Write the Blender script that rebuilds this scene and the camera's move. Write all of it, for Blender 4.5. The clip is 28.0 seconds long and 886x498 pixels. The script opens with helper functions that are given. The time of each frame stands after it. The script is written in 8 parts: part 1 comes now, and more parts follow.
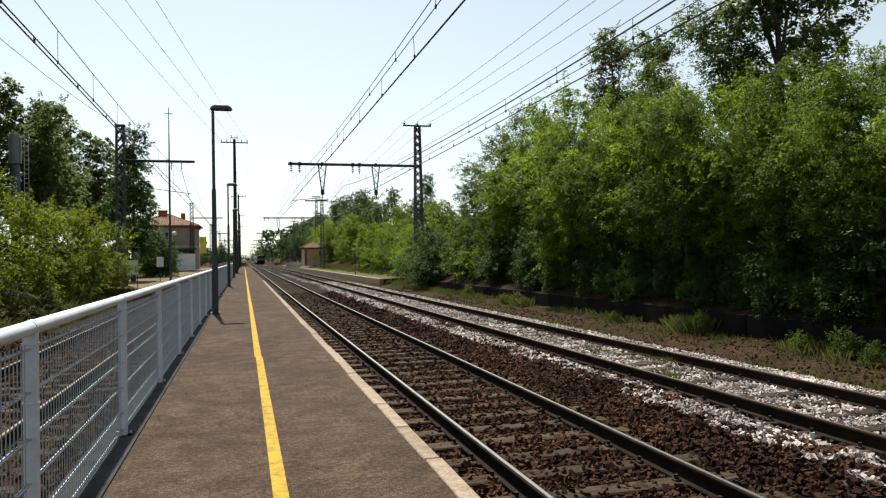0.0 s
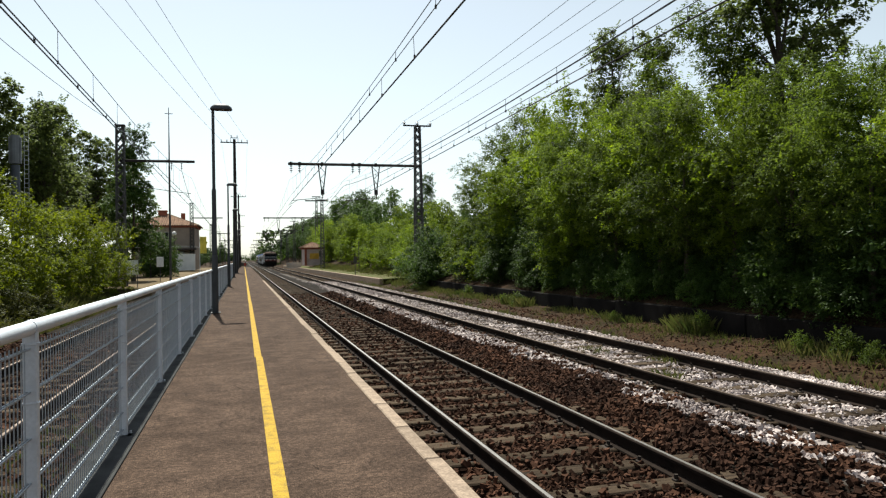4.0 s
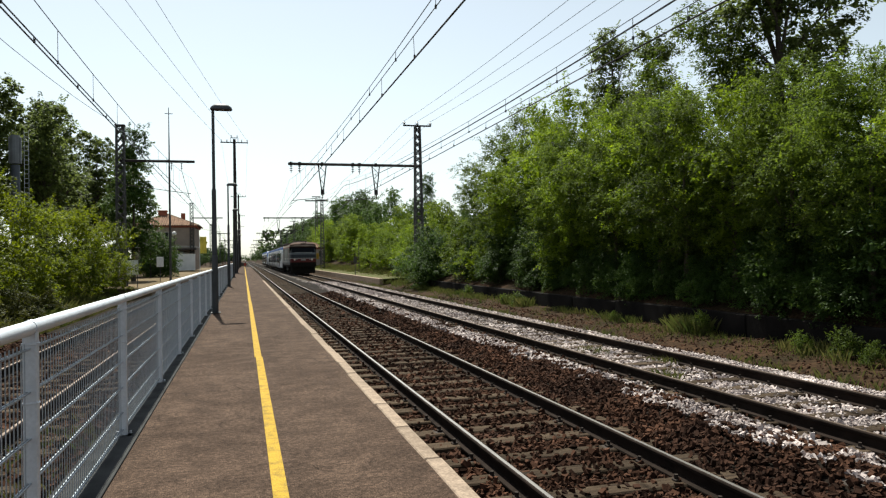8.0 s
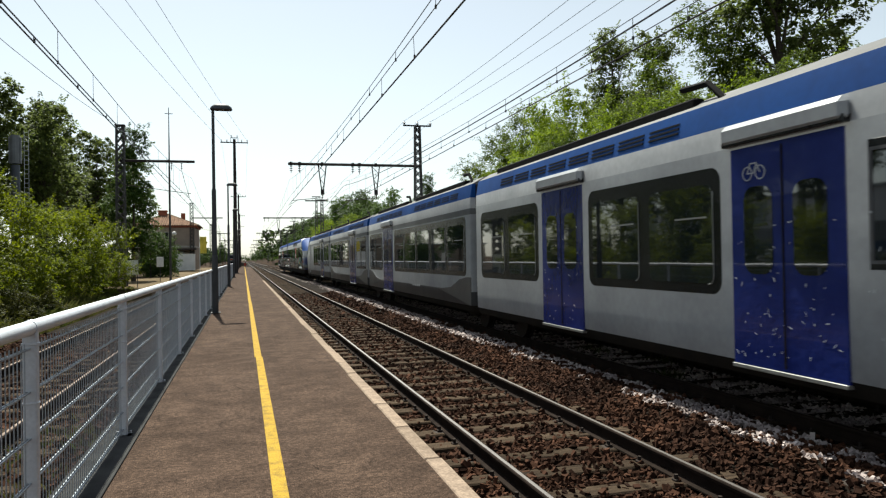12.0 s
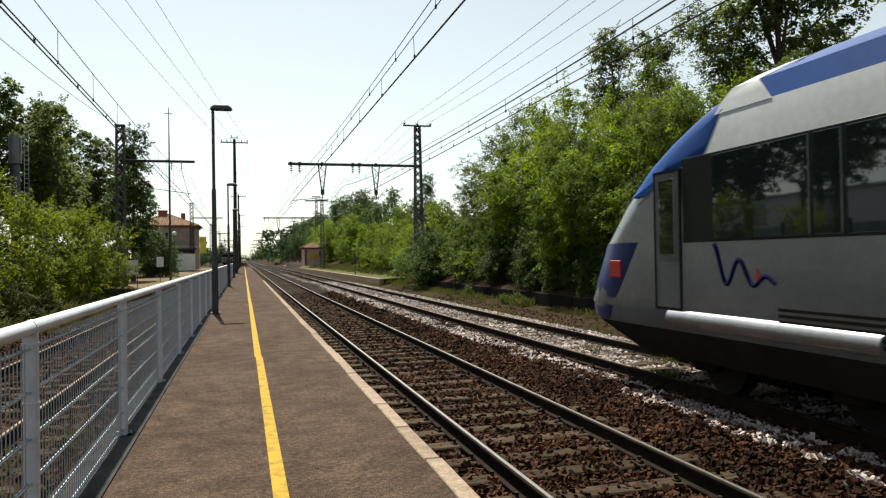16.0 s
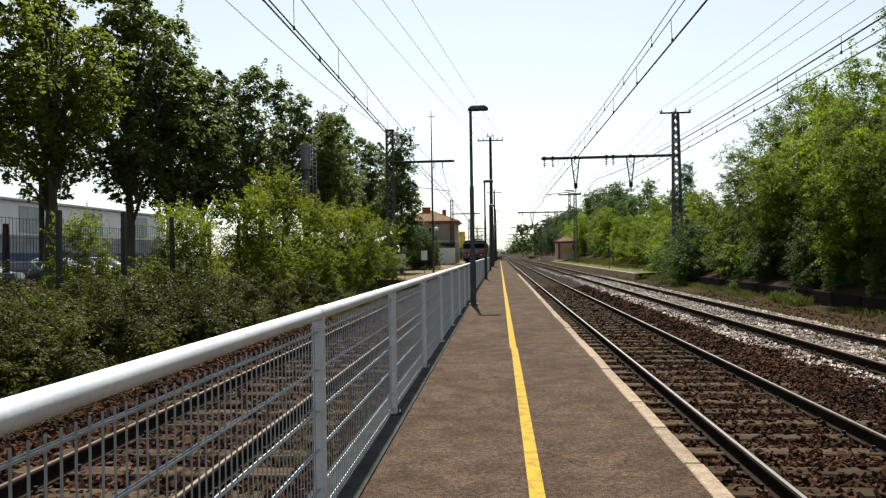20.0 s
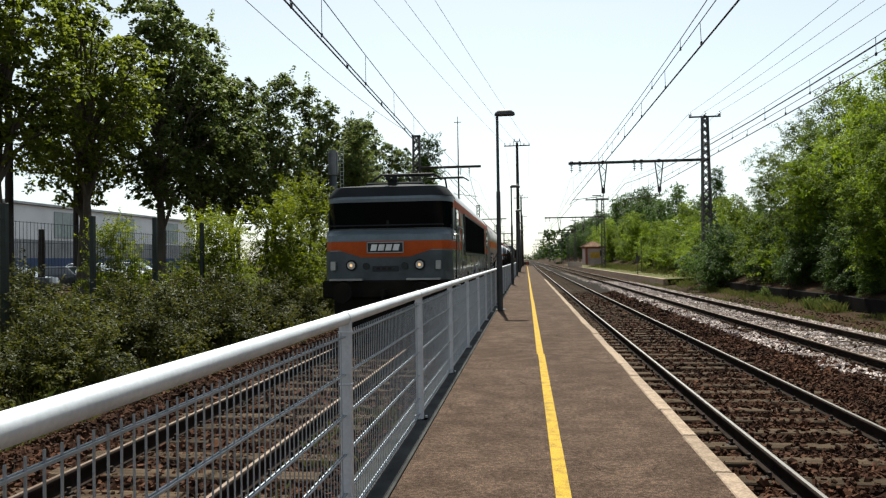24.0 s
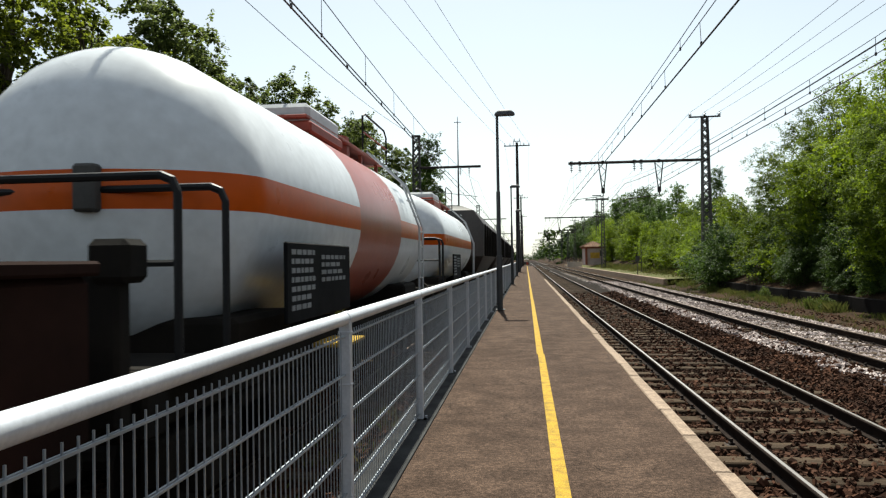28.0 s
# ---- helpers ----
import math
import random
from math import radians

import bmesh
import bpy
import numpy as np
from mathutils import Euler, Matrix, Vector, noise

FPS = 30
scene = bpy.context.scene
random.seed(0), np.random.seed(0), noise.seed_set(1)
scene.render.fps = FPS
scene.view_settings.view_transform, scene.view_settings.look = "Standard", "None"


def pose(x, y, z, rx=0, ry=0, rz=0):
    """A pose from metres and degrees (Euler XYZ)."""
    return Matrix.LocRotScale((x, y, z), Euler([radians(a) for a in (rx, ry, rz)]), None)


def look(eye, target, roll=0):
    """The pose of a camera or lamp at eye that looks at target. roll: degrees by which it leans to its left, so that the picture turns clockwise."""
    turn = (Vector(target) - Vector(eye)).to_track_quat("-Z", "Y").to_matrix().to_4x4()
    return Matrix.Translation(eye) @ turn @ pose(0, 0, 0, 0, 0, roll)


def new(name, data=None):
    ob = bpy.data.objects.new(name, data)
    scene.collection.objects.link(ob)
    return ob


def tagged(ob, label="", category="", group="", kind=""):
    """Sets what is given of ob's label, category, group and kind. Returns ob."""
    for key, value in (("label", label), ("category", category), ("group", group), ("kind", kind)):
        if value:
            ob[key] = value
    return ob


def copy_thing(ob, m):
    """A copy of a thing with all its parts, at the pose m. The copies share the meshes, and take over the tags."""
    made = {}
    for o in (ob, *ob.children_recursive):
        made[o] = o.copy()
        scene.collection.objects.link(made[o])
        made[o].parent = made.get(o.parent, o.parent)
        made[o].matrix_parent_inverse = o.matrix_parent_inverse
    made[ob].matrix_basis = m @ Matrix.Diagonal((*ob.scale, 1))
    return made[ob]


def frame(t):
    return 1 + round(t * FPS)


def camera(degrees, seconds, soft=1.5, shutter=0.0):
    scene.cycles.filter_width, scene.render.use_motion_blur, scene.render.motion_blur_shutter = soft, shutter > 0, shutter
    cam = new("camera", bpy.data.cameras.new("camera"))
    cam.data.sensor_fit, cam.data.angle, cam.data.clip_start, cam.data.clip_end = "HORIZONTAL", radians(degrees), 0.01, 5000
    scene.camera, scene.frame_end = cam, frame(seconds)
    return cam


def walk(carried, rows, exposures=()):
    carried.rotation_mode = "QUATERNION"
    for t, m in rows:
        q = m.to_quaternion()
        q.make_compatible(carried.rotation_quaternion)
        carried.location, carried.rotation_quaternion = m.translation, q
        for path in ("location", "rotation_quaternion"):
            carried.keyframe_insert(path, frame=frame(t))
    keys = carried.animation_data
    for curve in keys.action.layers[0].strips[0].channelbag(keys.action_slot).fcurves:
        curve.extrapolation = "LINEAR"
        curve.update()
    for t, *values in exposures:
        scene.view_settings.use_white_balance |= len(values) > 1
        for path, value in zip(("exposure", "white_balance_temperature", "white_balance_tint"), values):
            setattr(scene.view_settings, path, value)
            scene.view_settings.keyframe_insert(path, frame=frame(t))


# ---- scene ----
cam = camera(63.37, 28.0, 1.25, 0.04)
EYE = (0.0, 0.0, 1.45)


def aim(yaw, pitch, roll):
    return pose(*EYE, 90 + pitch, roll, yaw)


walk(cam, [
    (0.0, aim(-15.508, 0.625, 0.95)),
    (17.5, aim(-15.508, 0.625, 0.95)),
    (17.8, aim(-15.35, 0.62, 1.0)),
    (18.0, aim(-14.90, 0.607, 1.1)),
    (18.5, aim(-10.47, 0.567, 1.0)),
    (19.0, aim(-4.526, 0.525, 1.02)),
    (19.5, aim(0.008, 0.511, 1.04)),
    (20.0, aim(4.508, 0.463, 0.92)),
    (20.5, aim(8.194, 0.621, 0.82)),
    (20.75, aim(7.35, 0.76, 0.82)),
    (21.0, aim(6.628, 0.879, 0.83)),
    (21.5, aim(6.623, 0.92, 0.87)),
    (28.0, aim(6.617, 0.926, 0.89)),
], exposures=((0.0, 0.93, 6450, 2), (10.0, 0.93, 6450, 2), (17.0, 0.93, 6800, 2), (21.0, 0.99, 6600, 2), (28.0, 0.99, 6500, 2)))

# world, sun, exposure
SUN_DIR = Vector((-0.30, 3.65, 5.7)).normalized()
world = bpy.data.worlds.new("sky")
scene.world = world
world.use_nodes = True
wn = world.node_tree.nodes
sky = wn.new("ShaderNodeTexSky")
sky.sky_type, sky.sun_disc = "NISHITA", False
sky.sun_elevation, sky.sun_rotation = math.asin(SUN_DIR.z), 2 * math.pi - 0.08
sky.air_density, sky.dust_density, sky.ozone_density = 1.0, 0.8, 1.0
haze = wn.new("ShaderNodeHueSaturation")
haze.inputs["Saturation"].default_value = 0.45
world.node_tree.links.new(sky.outputs["Color"], haze.inputs["Color"])
world.node_tree.links.new(haze.outputs["Color"], wn["Background"].inputs["Color"])
wn["Background"].inputs["Strength"].default_value = 0.078
lamp = bpy.data.lights.new("sun", "SUN")
lamp.energy, lamp.angle, lamp.color = 5.0, radians(0.6), (1.0, 0.95, 0.87)
new("sun", lamp).matrix_world = look(SUN_DIR * 50, (0, 0, 0))


# ---- mesh building ----
class Geo:
    """Collects vertices, faces and material slots of one mesh."""

    def __init__(self):
        self.v, self.f, self.m = [], [], []

    def add(self, verts, faces, mi=0):
        n = len(self.v)
        self.v += [tuple(p) for p in verts]
        self.f += [tuple(i + n for i in q) for q in faces]
        self.m += [mi] * len(faces)
        return self

    def box(self, x0, y0, z0, x1, y1, z1, c=0.0, mi=0, m=None):
        x0, x1 = min(x0, x1), max(x0, x1)
        y0, y1 = min(y0, y1), max(y0, y1)
        z0, z1 = min(z0, z1), max(z0, z1)
        if c <= 0:
            vs = [(x, y, z) for z in (z0, z1) for y in (y0, y1) for x in (x0, x1)]
            fs = [(0, 2, 3, 1), (4, 5, 7, 6), (0, 1, 5, 4), (2, 6, 7, 3), (0, 4, 6, 2), (1, 3, 7, 5)]
        else:
            c = min(c, (x1 - x0) * 0.45, (y1 - y0) * 0.45, (z1 - z0) * 0.45)
            vs, ids = [], {}
            for k, z in enumerate((z0, z1)):
                for j, y in enumerate((y0, y1)):
                    for i, x in enumerate((x0, x1)):
                        sx, sy, sz = (c, -c)[i], (c, -c)[j], (c, -c)[k]
                        ids[i, j, k] = len(vs)
                        vs += [(x, y + sy, z + sz), (x + sx, y, z + sz), (x + sx, y + sy, z)]
            g = lambda i, j, k, a: ids[i, j, k] + a
            fs = []
            for s in (0, 1):
                fs.append((g(s, 0, 0, 0), g(s, 1, 0, 0), g(s, 1, 1, 0), g(s, 0, 1, 0)))
                fs.append((g(0, s, 0, 1), g(1, s, 0, 1), g(1, s, 1, 1), g(0, s, 1, 1)))
                fs.append((g(0, 0, s, 2), g(1, 0, s, 2), g(1, 1, s, 2), g(0, 1, s, 2)))
                for r in (0, 1):
                    fs.append((g(0, s, r, 1), g(1, s, r, 1), g(1, s, r, 2), g(0, s, r, 2)))
                    fs.append((g(s, 0, r, 0), g(s, 1, r, 0), g(s, 1, r, 2), g(s, 0, r, 2)))
                    fs.append((g(s, r, 0, 0), g(s, r, 1, 0), g(s, r, 1, 1), g(s, r, 0, 1)))
                    for q in (0, 1):
                        fs.append((g(s, r, q, 0), g(s, r, q, 1), g(s, r, q, 2)))
        if m is not None:
            vs = [m @ Vector(p) for p in vs]
        return self.add(vs, fs, mi)

    def cyl(self, p0, p1, r0, r1=None, n=10, mi=0, caps=True):
        r1 = r0 if r1 is None else r1
        p0, p1 = Vector(p0), Vector(p1)
        d = (p1 - p0).normalized()
        a = d.orthogonal().normalized()
        b = d.cross(a)
        vs = []
        for p, r in ((p0, r0), (p1, r1)):
            for i in range(n):
                t = 2 * math.pi * i / n
                vs.append(p + a * (r * math.cos(t)) + b * (r * math.sin(t)))
        fs = [(i, (i + 1) % n, n + (i + 1) % n, n + i) for i in range(n)]
        if caps:
            fs += [tuple(range(n - 1, -1, -1)), tuple(range(n, 2 * n))]
        return self.add(vs, fs, mi)

    def tube(self, pts, r, n=8, mi=0):
        for p, q in zip(pts, pts[1:]):
            self.cyl(p, q, r, r, n, mi)
        for p in pts[1:-1]:
            self.ball(p, r * 1.0, n, 4, mi)
        return self

    def ball(self, c, r, n=10, k=6, mi=0, s=(1, 1, 1)):
        vs, fs = [], []
        for j in range(1, k):
            t = math.pi * j / k
            for i in range(n):
                u = 2 * math.pi * i / n
                vs.append((c[0] + s[0] * r * math.sin(t) * math.cos(u), c[1] + s[1] * r * math.sin(t) * math.sin(u), c[2] + s[2] * r * math.cos(t)))
        top, bot = len(vs), len(vs) + 1
        vs += [(c[0], c[1], c[2] + s[2] * r), (c[0], c[1], c[2] - s[2] * r)]
        for j in range(k - 2):
            for i in range(n):
                fs.append((j * n + i, (j + 1) * n + i, (j + 1) * n + (i + 1) % n, j * n + (i + 1) % n))
        for i in range(n):
            fs.append((top, i, (i + 1) % n))
            fs.append((bot, (k - 2) * n + (i + 1) % n, (k - 2) * n + i))
        return self.add(vs, fs, mi)

    def prism(self, prof, y0, y1, mi=0):
        """A closed (x, z) outline drawn along y. mi: one slot, or one for each edge."""
        n = len(prof)
        vs = [(x, y, z) for y in (y0, y1) for x, z in prof]
        for i in range(n):
            j = (i + 1) % n
            self.add([vs[i], vs[j], vs[n + j], vs[n + i]], [(0, 1, 2, 3)], mi if isinstance(mi, int) else mi[i])
        self.add(vs[:n], [tuple(range(n))], mi if isinstance(mi, int) else mi[0])
        self.add(vs[n:], [tuple(range(n))], mi if isinstance(mi, int) else mi[0])
        return self

    def plate(self, prof, x, d, mi=0):
        """A closed (y, z) outline at x with thickness d."""
        n = len(prof)
        vs = [(x, y, z) for y, z in prof] + [(x + d, y, z) for y, z in prof]
        fs = [tuple(range(n)), tuple(range(2 * n - 1, n - 1, -1))] + [(i, (i + 1) % n, n + (i + 1) % n, n + i) for i in range(n)]
        return self.add(vs, fs, mi)

    def hull(self, levels, seg=3):
        """Plan outlines (height, front, rear, half width, front corner, rear corner, slot above) joined from below upwards."""
        rings = []
        for h, yf, yr, w, cf, cr, mi in levels:
            r = []
            for (sx, yy, sy, c) in ((-1, yf, 1, cf), (1, yf, 1, cf), (1, yr, -1, cr), (-1, yr, -1, cr)):
                q = []
                for k in range(seg + 1):
                    t = math.pi / 2 * k / seg
                    q.append((sx * (w - min(c, w) * (1 - math.cos(t))), yy + sy * c * 1.2 * (1 - math.sin(t)), h))
                if (sx, sy) in ((1, 1), (-1, -1)):
                    q.reverse()
                r += q
            rings.append(r)
        n = len(rings[0])
        for (a, b, lv) in zip(rings, rings[1:], levels):
            for i in range(n):
                j = (i + 1) % n
                self.add([a[i], a[j], b[j], b[i]], [(0, 1, 2, 3)], lv[6])
        self.add(rings[0], [tuple(range(n - 1, -1, -1))], levels[0][6])
        self.add(rings[-1], [tuple(range(n))], levels[-1][6])
        return self

    def mesh(self, name, mats, smooth=None):
        me = bpy.data.meshes.new(name)
        me.from_pydata(self.v, [], self.f)
        for m in mats if isinstance(mats, (list, tuple)) else [mats]:
            me.materials.append(m)
        me.polygons.foreach_set("material_index", self.m)
        b = bmesh.new()
        b.from_mesh(me)
        bmesh.ops.remove_doubles(b, verts=b.verts, dist=0.0004)
        bmesh.ops.recalc_face_normals(b, faces=b.faces)
        b.to_mesh(me)
        b.free()
        if smooth:
            me.polygons.foreach_set("use_smooth", [True] * len(me.polygons))
            me.set_sharp_from_angle(angle=radians(smooth))
        me.update()
        return me


def thing(name, label, category, group="", kind="", at=None):
    ob = tagged(new(name), label, category, group, kind)
    if at is not None:
        ob.matrix_basis = at
    return ob


def part(name, geo, mats=None, parent=None, label="", smooth=None):
    me = geo if isinstance(geo, bpy.types.Mesh) else geo.mesh(name, mats, smooth)
    ob = new(name, me)
    if parent is not None:
        ob.parent = parent
    if label:
        ob["label"] = label
    return ob


def raw_mesh(name, verts, faces, mat, idx=None):
    """A mesh from arrays: verts (n, 3), quads (m, 4)."""
    me = bpy.data.meshes.new(name)
    verts, faces = np.asarray(verts, np.float32), np.asarray(faces, np.int32)
    k = faces.shape[1]
    me.vertices.add(len(verts))
    me.vertices.foreach_set("co", verts.ravel())
    me.loops.add(faces.size)
    me.loops.foreach_set("vertex_index", faces.ravel())
    me.polygons.add(len(faces))
    me.polygons.foreach_set("loop_start", np.arange(0, faces.size, k, dtype=np.int32))
    for m in mat if isinstance(mat, (list, tuple)) else [mat]:
        me.materials.append(m)
    if idx is not None:
        me.polygons.foreach_set("material_index", np.asarray(idx, np.int32))
    me.update(calc_edges=True)
    me.validate()
    me.shade_flat()
    return me


def text_mesh(name, words, size, mat, bold=0.0):
    cu = bpy.data.curves.new(name, "FONT")
    cu.body, cu.size, cu.extrude, cu.offset = words, size, 0.002, bold
    cu.align_x, cu.align_y = "CENTER", "CENTER"
    ob = bpy.data.objects.new(name, cu)
    scene.collection.objects.link(ob)
    bpy.context.view_layer.update()
    me = bpy.data.meshes.new_from_object(ob.evaluated_get(bpy.context.evaluated_depsgraph_get()))
    bpy.data.objects.remove(ob)
    bpy.data.curves.remove(cu)
    me.name = name
    me.materials.clear()
    me.materials.append(mat)
    return me


# ---- materials ----
def mat(name, base, base2=None, rough=0.6, metal=0.0, scale=2.0, fine=40.0, bump=0.15, mixr=(0.35, 0.65), island=0.0, vary=0.0, stretch=None, spec=None, coat=0.0, rough2=None, grain=0.35):
    """A procedural surface: two colours mixed by a broad noise, fine grain, relief, and a spread of value for each piece."""
    m = bpy.data.materials.new(name)
    m.use_nodes = True
    nt = m.node_tree
    nd, ln = nt.nodes, nt.links
    b = nd["Principled BSDF"]
    base2 = base2 or tuple(c * 0.72 for c in base)
    spec = spec if spec is not None else (0.06 if rough >= 0.7 else 0.3)
    tc = nd.new("ShaderNodeTexCoord")
    src = tc.outputs["Object"]
    if stretch:
        mp = nd.new("ShaderNodeMapping")
        mp.inputs["Scale"].default_value = stretch
        ln.new(src, mp.inputs["Vector"])
        src = mp.outputs["Vector"]
    n1, n2 = nd.new("ShaderNodeTexNoise"), nd.new("ShaderNodeTexNoise")
    n1.inputs["Scale"].default_value, n1.inputs["Detail"].default_value = scale, 6
    n2.inputs["Scale"].default_value, n2.inputs["Detail"].default_value = fine, 4
    ln.new(src, n1.inputs["Vector"])
    ln.new(src, n2.inputs["Vector"])
    mr = nd.new("ShaderNodeMapRange")
    mr.inputs["From Min"].default_value, mr.inputs["From Max"].default_value = mixr
    ln.new(n1.outputs["Fac"], mr.inputs["Value"])
    mx = nd.new("ShaderNodeMix")
    mx.data_type = "RGBA"
    mx.inputs[6].default_value, mx.inputs[7].default_value = (*base, 1), (*base2, 1)
    ln.new(mr.outputs["Result"], mx.inputs[0])
    hsv = nd.new("ShaderNodeHueSaturation")
    val = nd.new("ShaderNodeMath")
    val.operation, val.inputs[1].default_value, val.inputs[2].default_value = "MULTIPLY_ADD", grain, 1 - grain / 2
    ct = nd.new("ShaderNodeMapRange")
    ct.inputs["From Min"].default_value, ct.inputs["From Max"].default_value = (0.0, 1.0) if grain <= 0.35 else (0.32, 0.68)
    ln.new(n2.outputs["Fac"], ct.inputs["Value"])
    ln.new(ct.outputs["Result"], val.inputs[0])
    ln.new(mx.outputs[2], hsv.inputs["Color"])
    last = val.outputs[0]
    if island or vary:
        if island:
            rnd = nd.new("ShaderNodeNewGeometry").outputs["Random Per Island"]
        else:
            rnd = nd.new("ShaderNodeObjectInfo").outputs["Random"]
        k = island or vary
        r2 = nd.new("ShaderNodeMath")
        r2.operation, r2.inputs[1].default_value, r2.inputs[2].default_value = "MULTIPLY_ADD", 2 * k, 1 - k
        ln.new(rnd, r2.inputs[0])
        pr = nd.new("ShaderNodeMath")
        pr.operation = "MULTIPLY"
        ln.new(last, pr.inputs[0])
        ln.new(r2.outputs[0], pr.inputs[1])
        last = pr.outputs[0]
    ln.new(last, hsv.inputs["Value"])
    ln.new(hsv.outputs["Color"], b.inputs["Base Color"])
    b.inputs["Metallic"].default_value = metal
    b.inputs["Specular IOR Level"].default_value = spec
    b.inputs["Coat Weight"].default_value = coat
    rr = nd.new("ShaderNodeMapRange")
    rr.inputs["To Min"].default_value, rr.inputs["To Max"].default_value = rough, min(1.0, rough2 or rough + 0.15)
    ln.new(n1.outputs["Fac"], rr.inputs["Value"])
    ln.new(rr.outputs["Result"], b.inputs["Roughness"])
    if bump:
        bp = nd.new("ShaderNodeBump")
        bp.inputs["Strength"].default_value, bp.inputs["Distance"].default_value = bump, 0.01
        ln.new(n2.outputs["Fac"], bp.inputs["Height"])
        ln.new(bp.outputs["Normal"], b.inputs["Normal"])
    return m


def leaf_mat(name, c1, c2, glow=0.45, rough=0.5):
    """Leaves: each its own green, light passing through the blade."""
    m = bpy.data.materials.new(name)
    m.use_nodes = True
    nd, ln = m.node_tree.nodes, m.node_tree.links
    b = nd["Principled BSDF"]
    geo, info = nd.new("ShaderNodeNewGeometry"), nd.new("ShaderNodeObjectInfo")
    tc, nz = nd.new("ShaderNodeTexCoord"), nd.new("ShaderNodeTexNoise")
    nz.inputs["Scale"].default_value, nz.inputs["Detail"].default_value = 0.55, 3
    ln.new(tc.outputs["Object"], nz.inputs["Vector"])
    ad = nd.new("ShaderNodeMath")
    ad.operation, ad.inputs[1].default_value = "MULTIPLY_ADD", 0.5
    ln.new(geo.outputs["Random Per Island"], ad.inputs[0])
    sc = nd.new("ShaderNodeMath")
    sc.operation, sc.inputs[1].default_value, sc.inputs[2].default_value = "MULTIPLY_ADD", 1.6, -0.55
    ln.new(nz.outputs["Fac"], sc.inputs[0])
    ln.new(sc.outputs[0], ad.inputs[2])
    mx = nd.new("ShaderNodeMix")
    mx.data_type, mx.clamp_factor = "RGBA", True
    mx.inputs[6].default_value, mx.inputs[7].default_value = (*c1, 1), (*c2, 1)
    ln.new(ad.outputs[0], mx.inputs[0])
    hs = nd.new("ShaderNodeHueSaturation")
    ov = nd.new("ShaderNodeMath")
    ov.operation, ov.inputs[1].default_value, ov.inputs[2].default_value = "MULTIPLY_ADD", 0.5, 0.75
    ln.new(info.outputs["Random"], ov.inputs[0])
    ln.new(ov.outputs[0], hs.inputs["Value"])
    ln.new(mx.outputs[2], hs.inputs["Color"])
    ln.new(hs.outputs["Color"], b.inputs["Base Color"])
    b.inputs["Roughness"].default_value = rough
    b.inputs["Specular IOR Level"].default_value = 0.1
    tr = nd.new("ShaderNodeBsdfTranslucent")
    th = nd.new("ShaderNodeHueSaturation")
    th.inputs["Hue"].default_value, th.inputs["Saturation"].default_value, th.inputs["Value"].default_value = 0.489, 1.05, 1.7
    ln.new(hs.outputs["Color"], th.inputs["Color"])
    ln.new(th.outputs["Color"], tr.inputs["Color"])
    ms = nd.new("ShaderNodeMixShader")
    ms.inputs["Fac"].default_value = glow
    ln.new(b.outputs["BSDF"], ms.inputs[1])
    ln.new(tr.outputs["BSDF"], ms.inputs[2])
    ln.new(ms.outputs["Shader"], nd["Material Output"].inputs["Surface"])
    return m


def glow_mat(name, color, strength):
    m = bpy.data.materials.new(name)
    m.use_nodes = True
    b = m.node_tree.nodes["Principled BSDF"]
    b.inputs["Base Color"].default_value = (*color, 1)
    b.inputs["Emission Color"].default_value = (*color, 1)
    b.inputs["Emission Strength"].default_value = strength
    return m


def glass_mat(name, base=(0.012, 0.016, 0.018), rough=0.04):
    m = bpy.data.materials.new(name)
    m.use_nodes = True
    nd, ln = m.node_tree.nodes, m.node_tree.links
    b = nd["Principled BSDF"]
    b.inputs["Base Color"].default_value = (*base, 1)
    b.inputs["Roughness"].default_value = rough
    b.inputs["Specular IOR Level"].default_value = 1.0
    b.inputs["Coat Weight"].default_value = 0.6
    b.inputs["Coat Roughness"].default_value = 0.02
    nz, bp = nd.new("ShaderNodeTexNoise"), nd.new("ShaderNodeBump")
    nz.inputs["Scale"].default_value = 1.3
    bp.inputs["Strength"].default_value, bp.inputs["Distance"].default_value = 0.05, 0.02
    ln.new(nz.outputs["Fac"], bp.inputs["Height"])
    ln.new(bp.outputs["Normal"], b.inputs["Normal"])
    return m


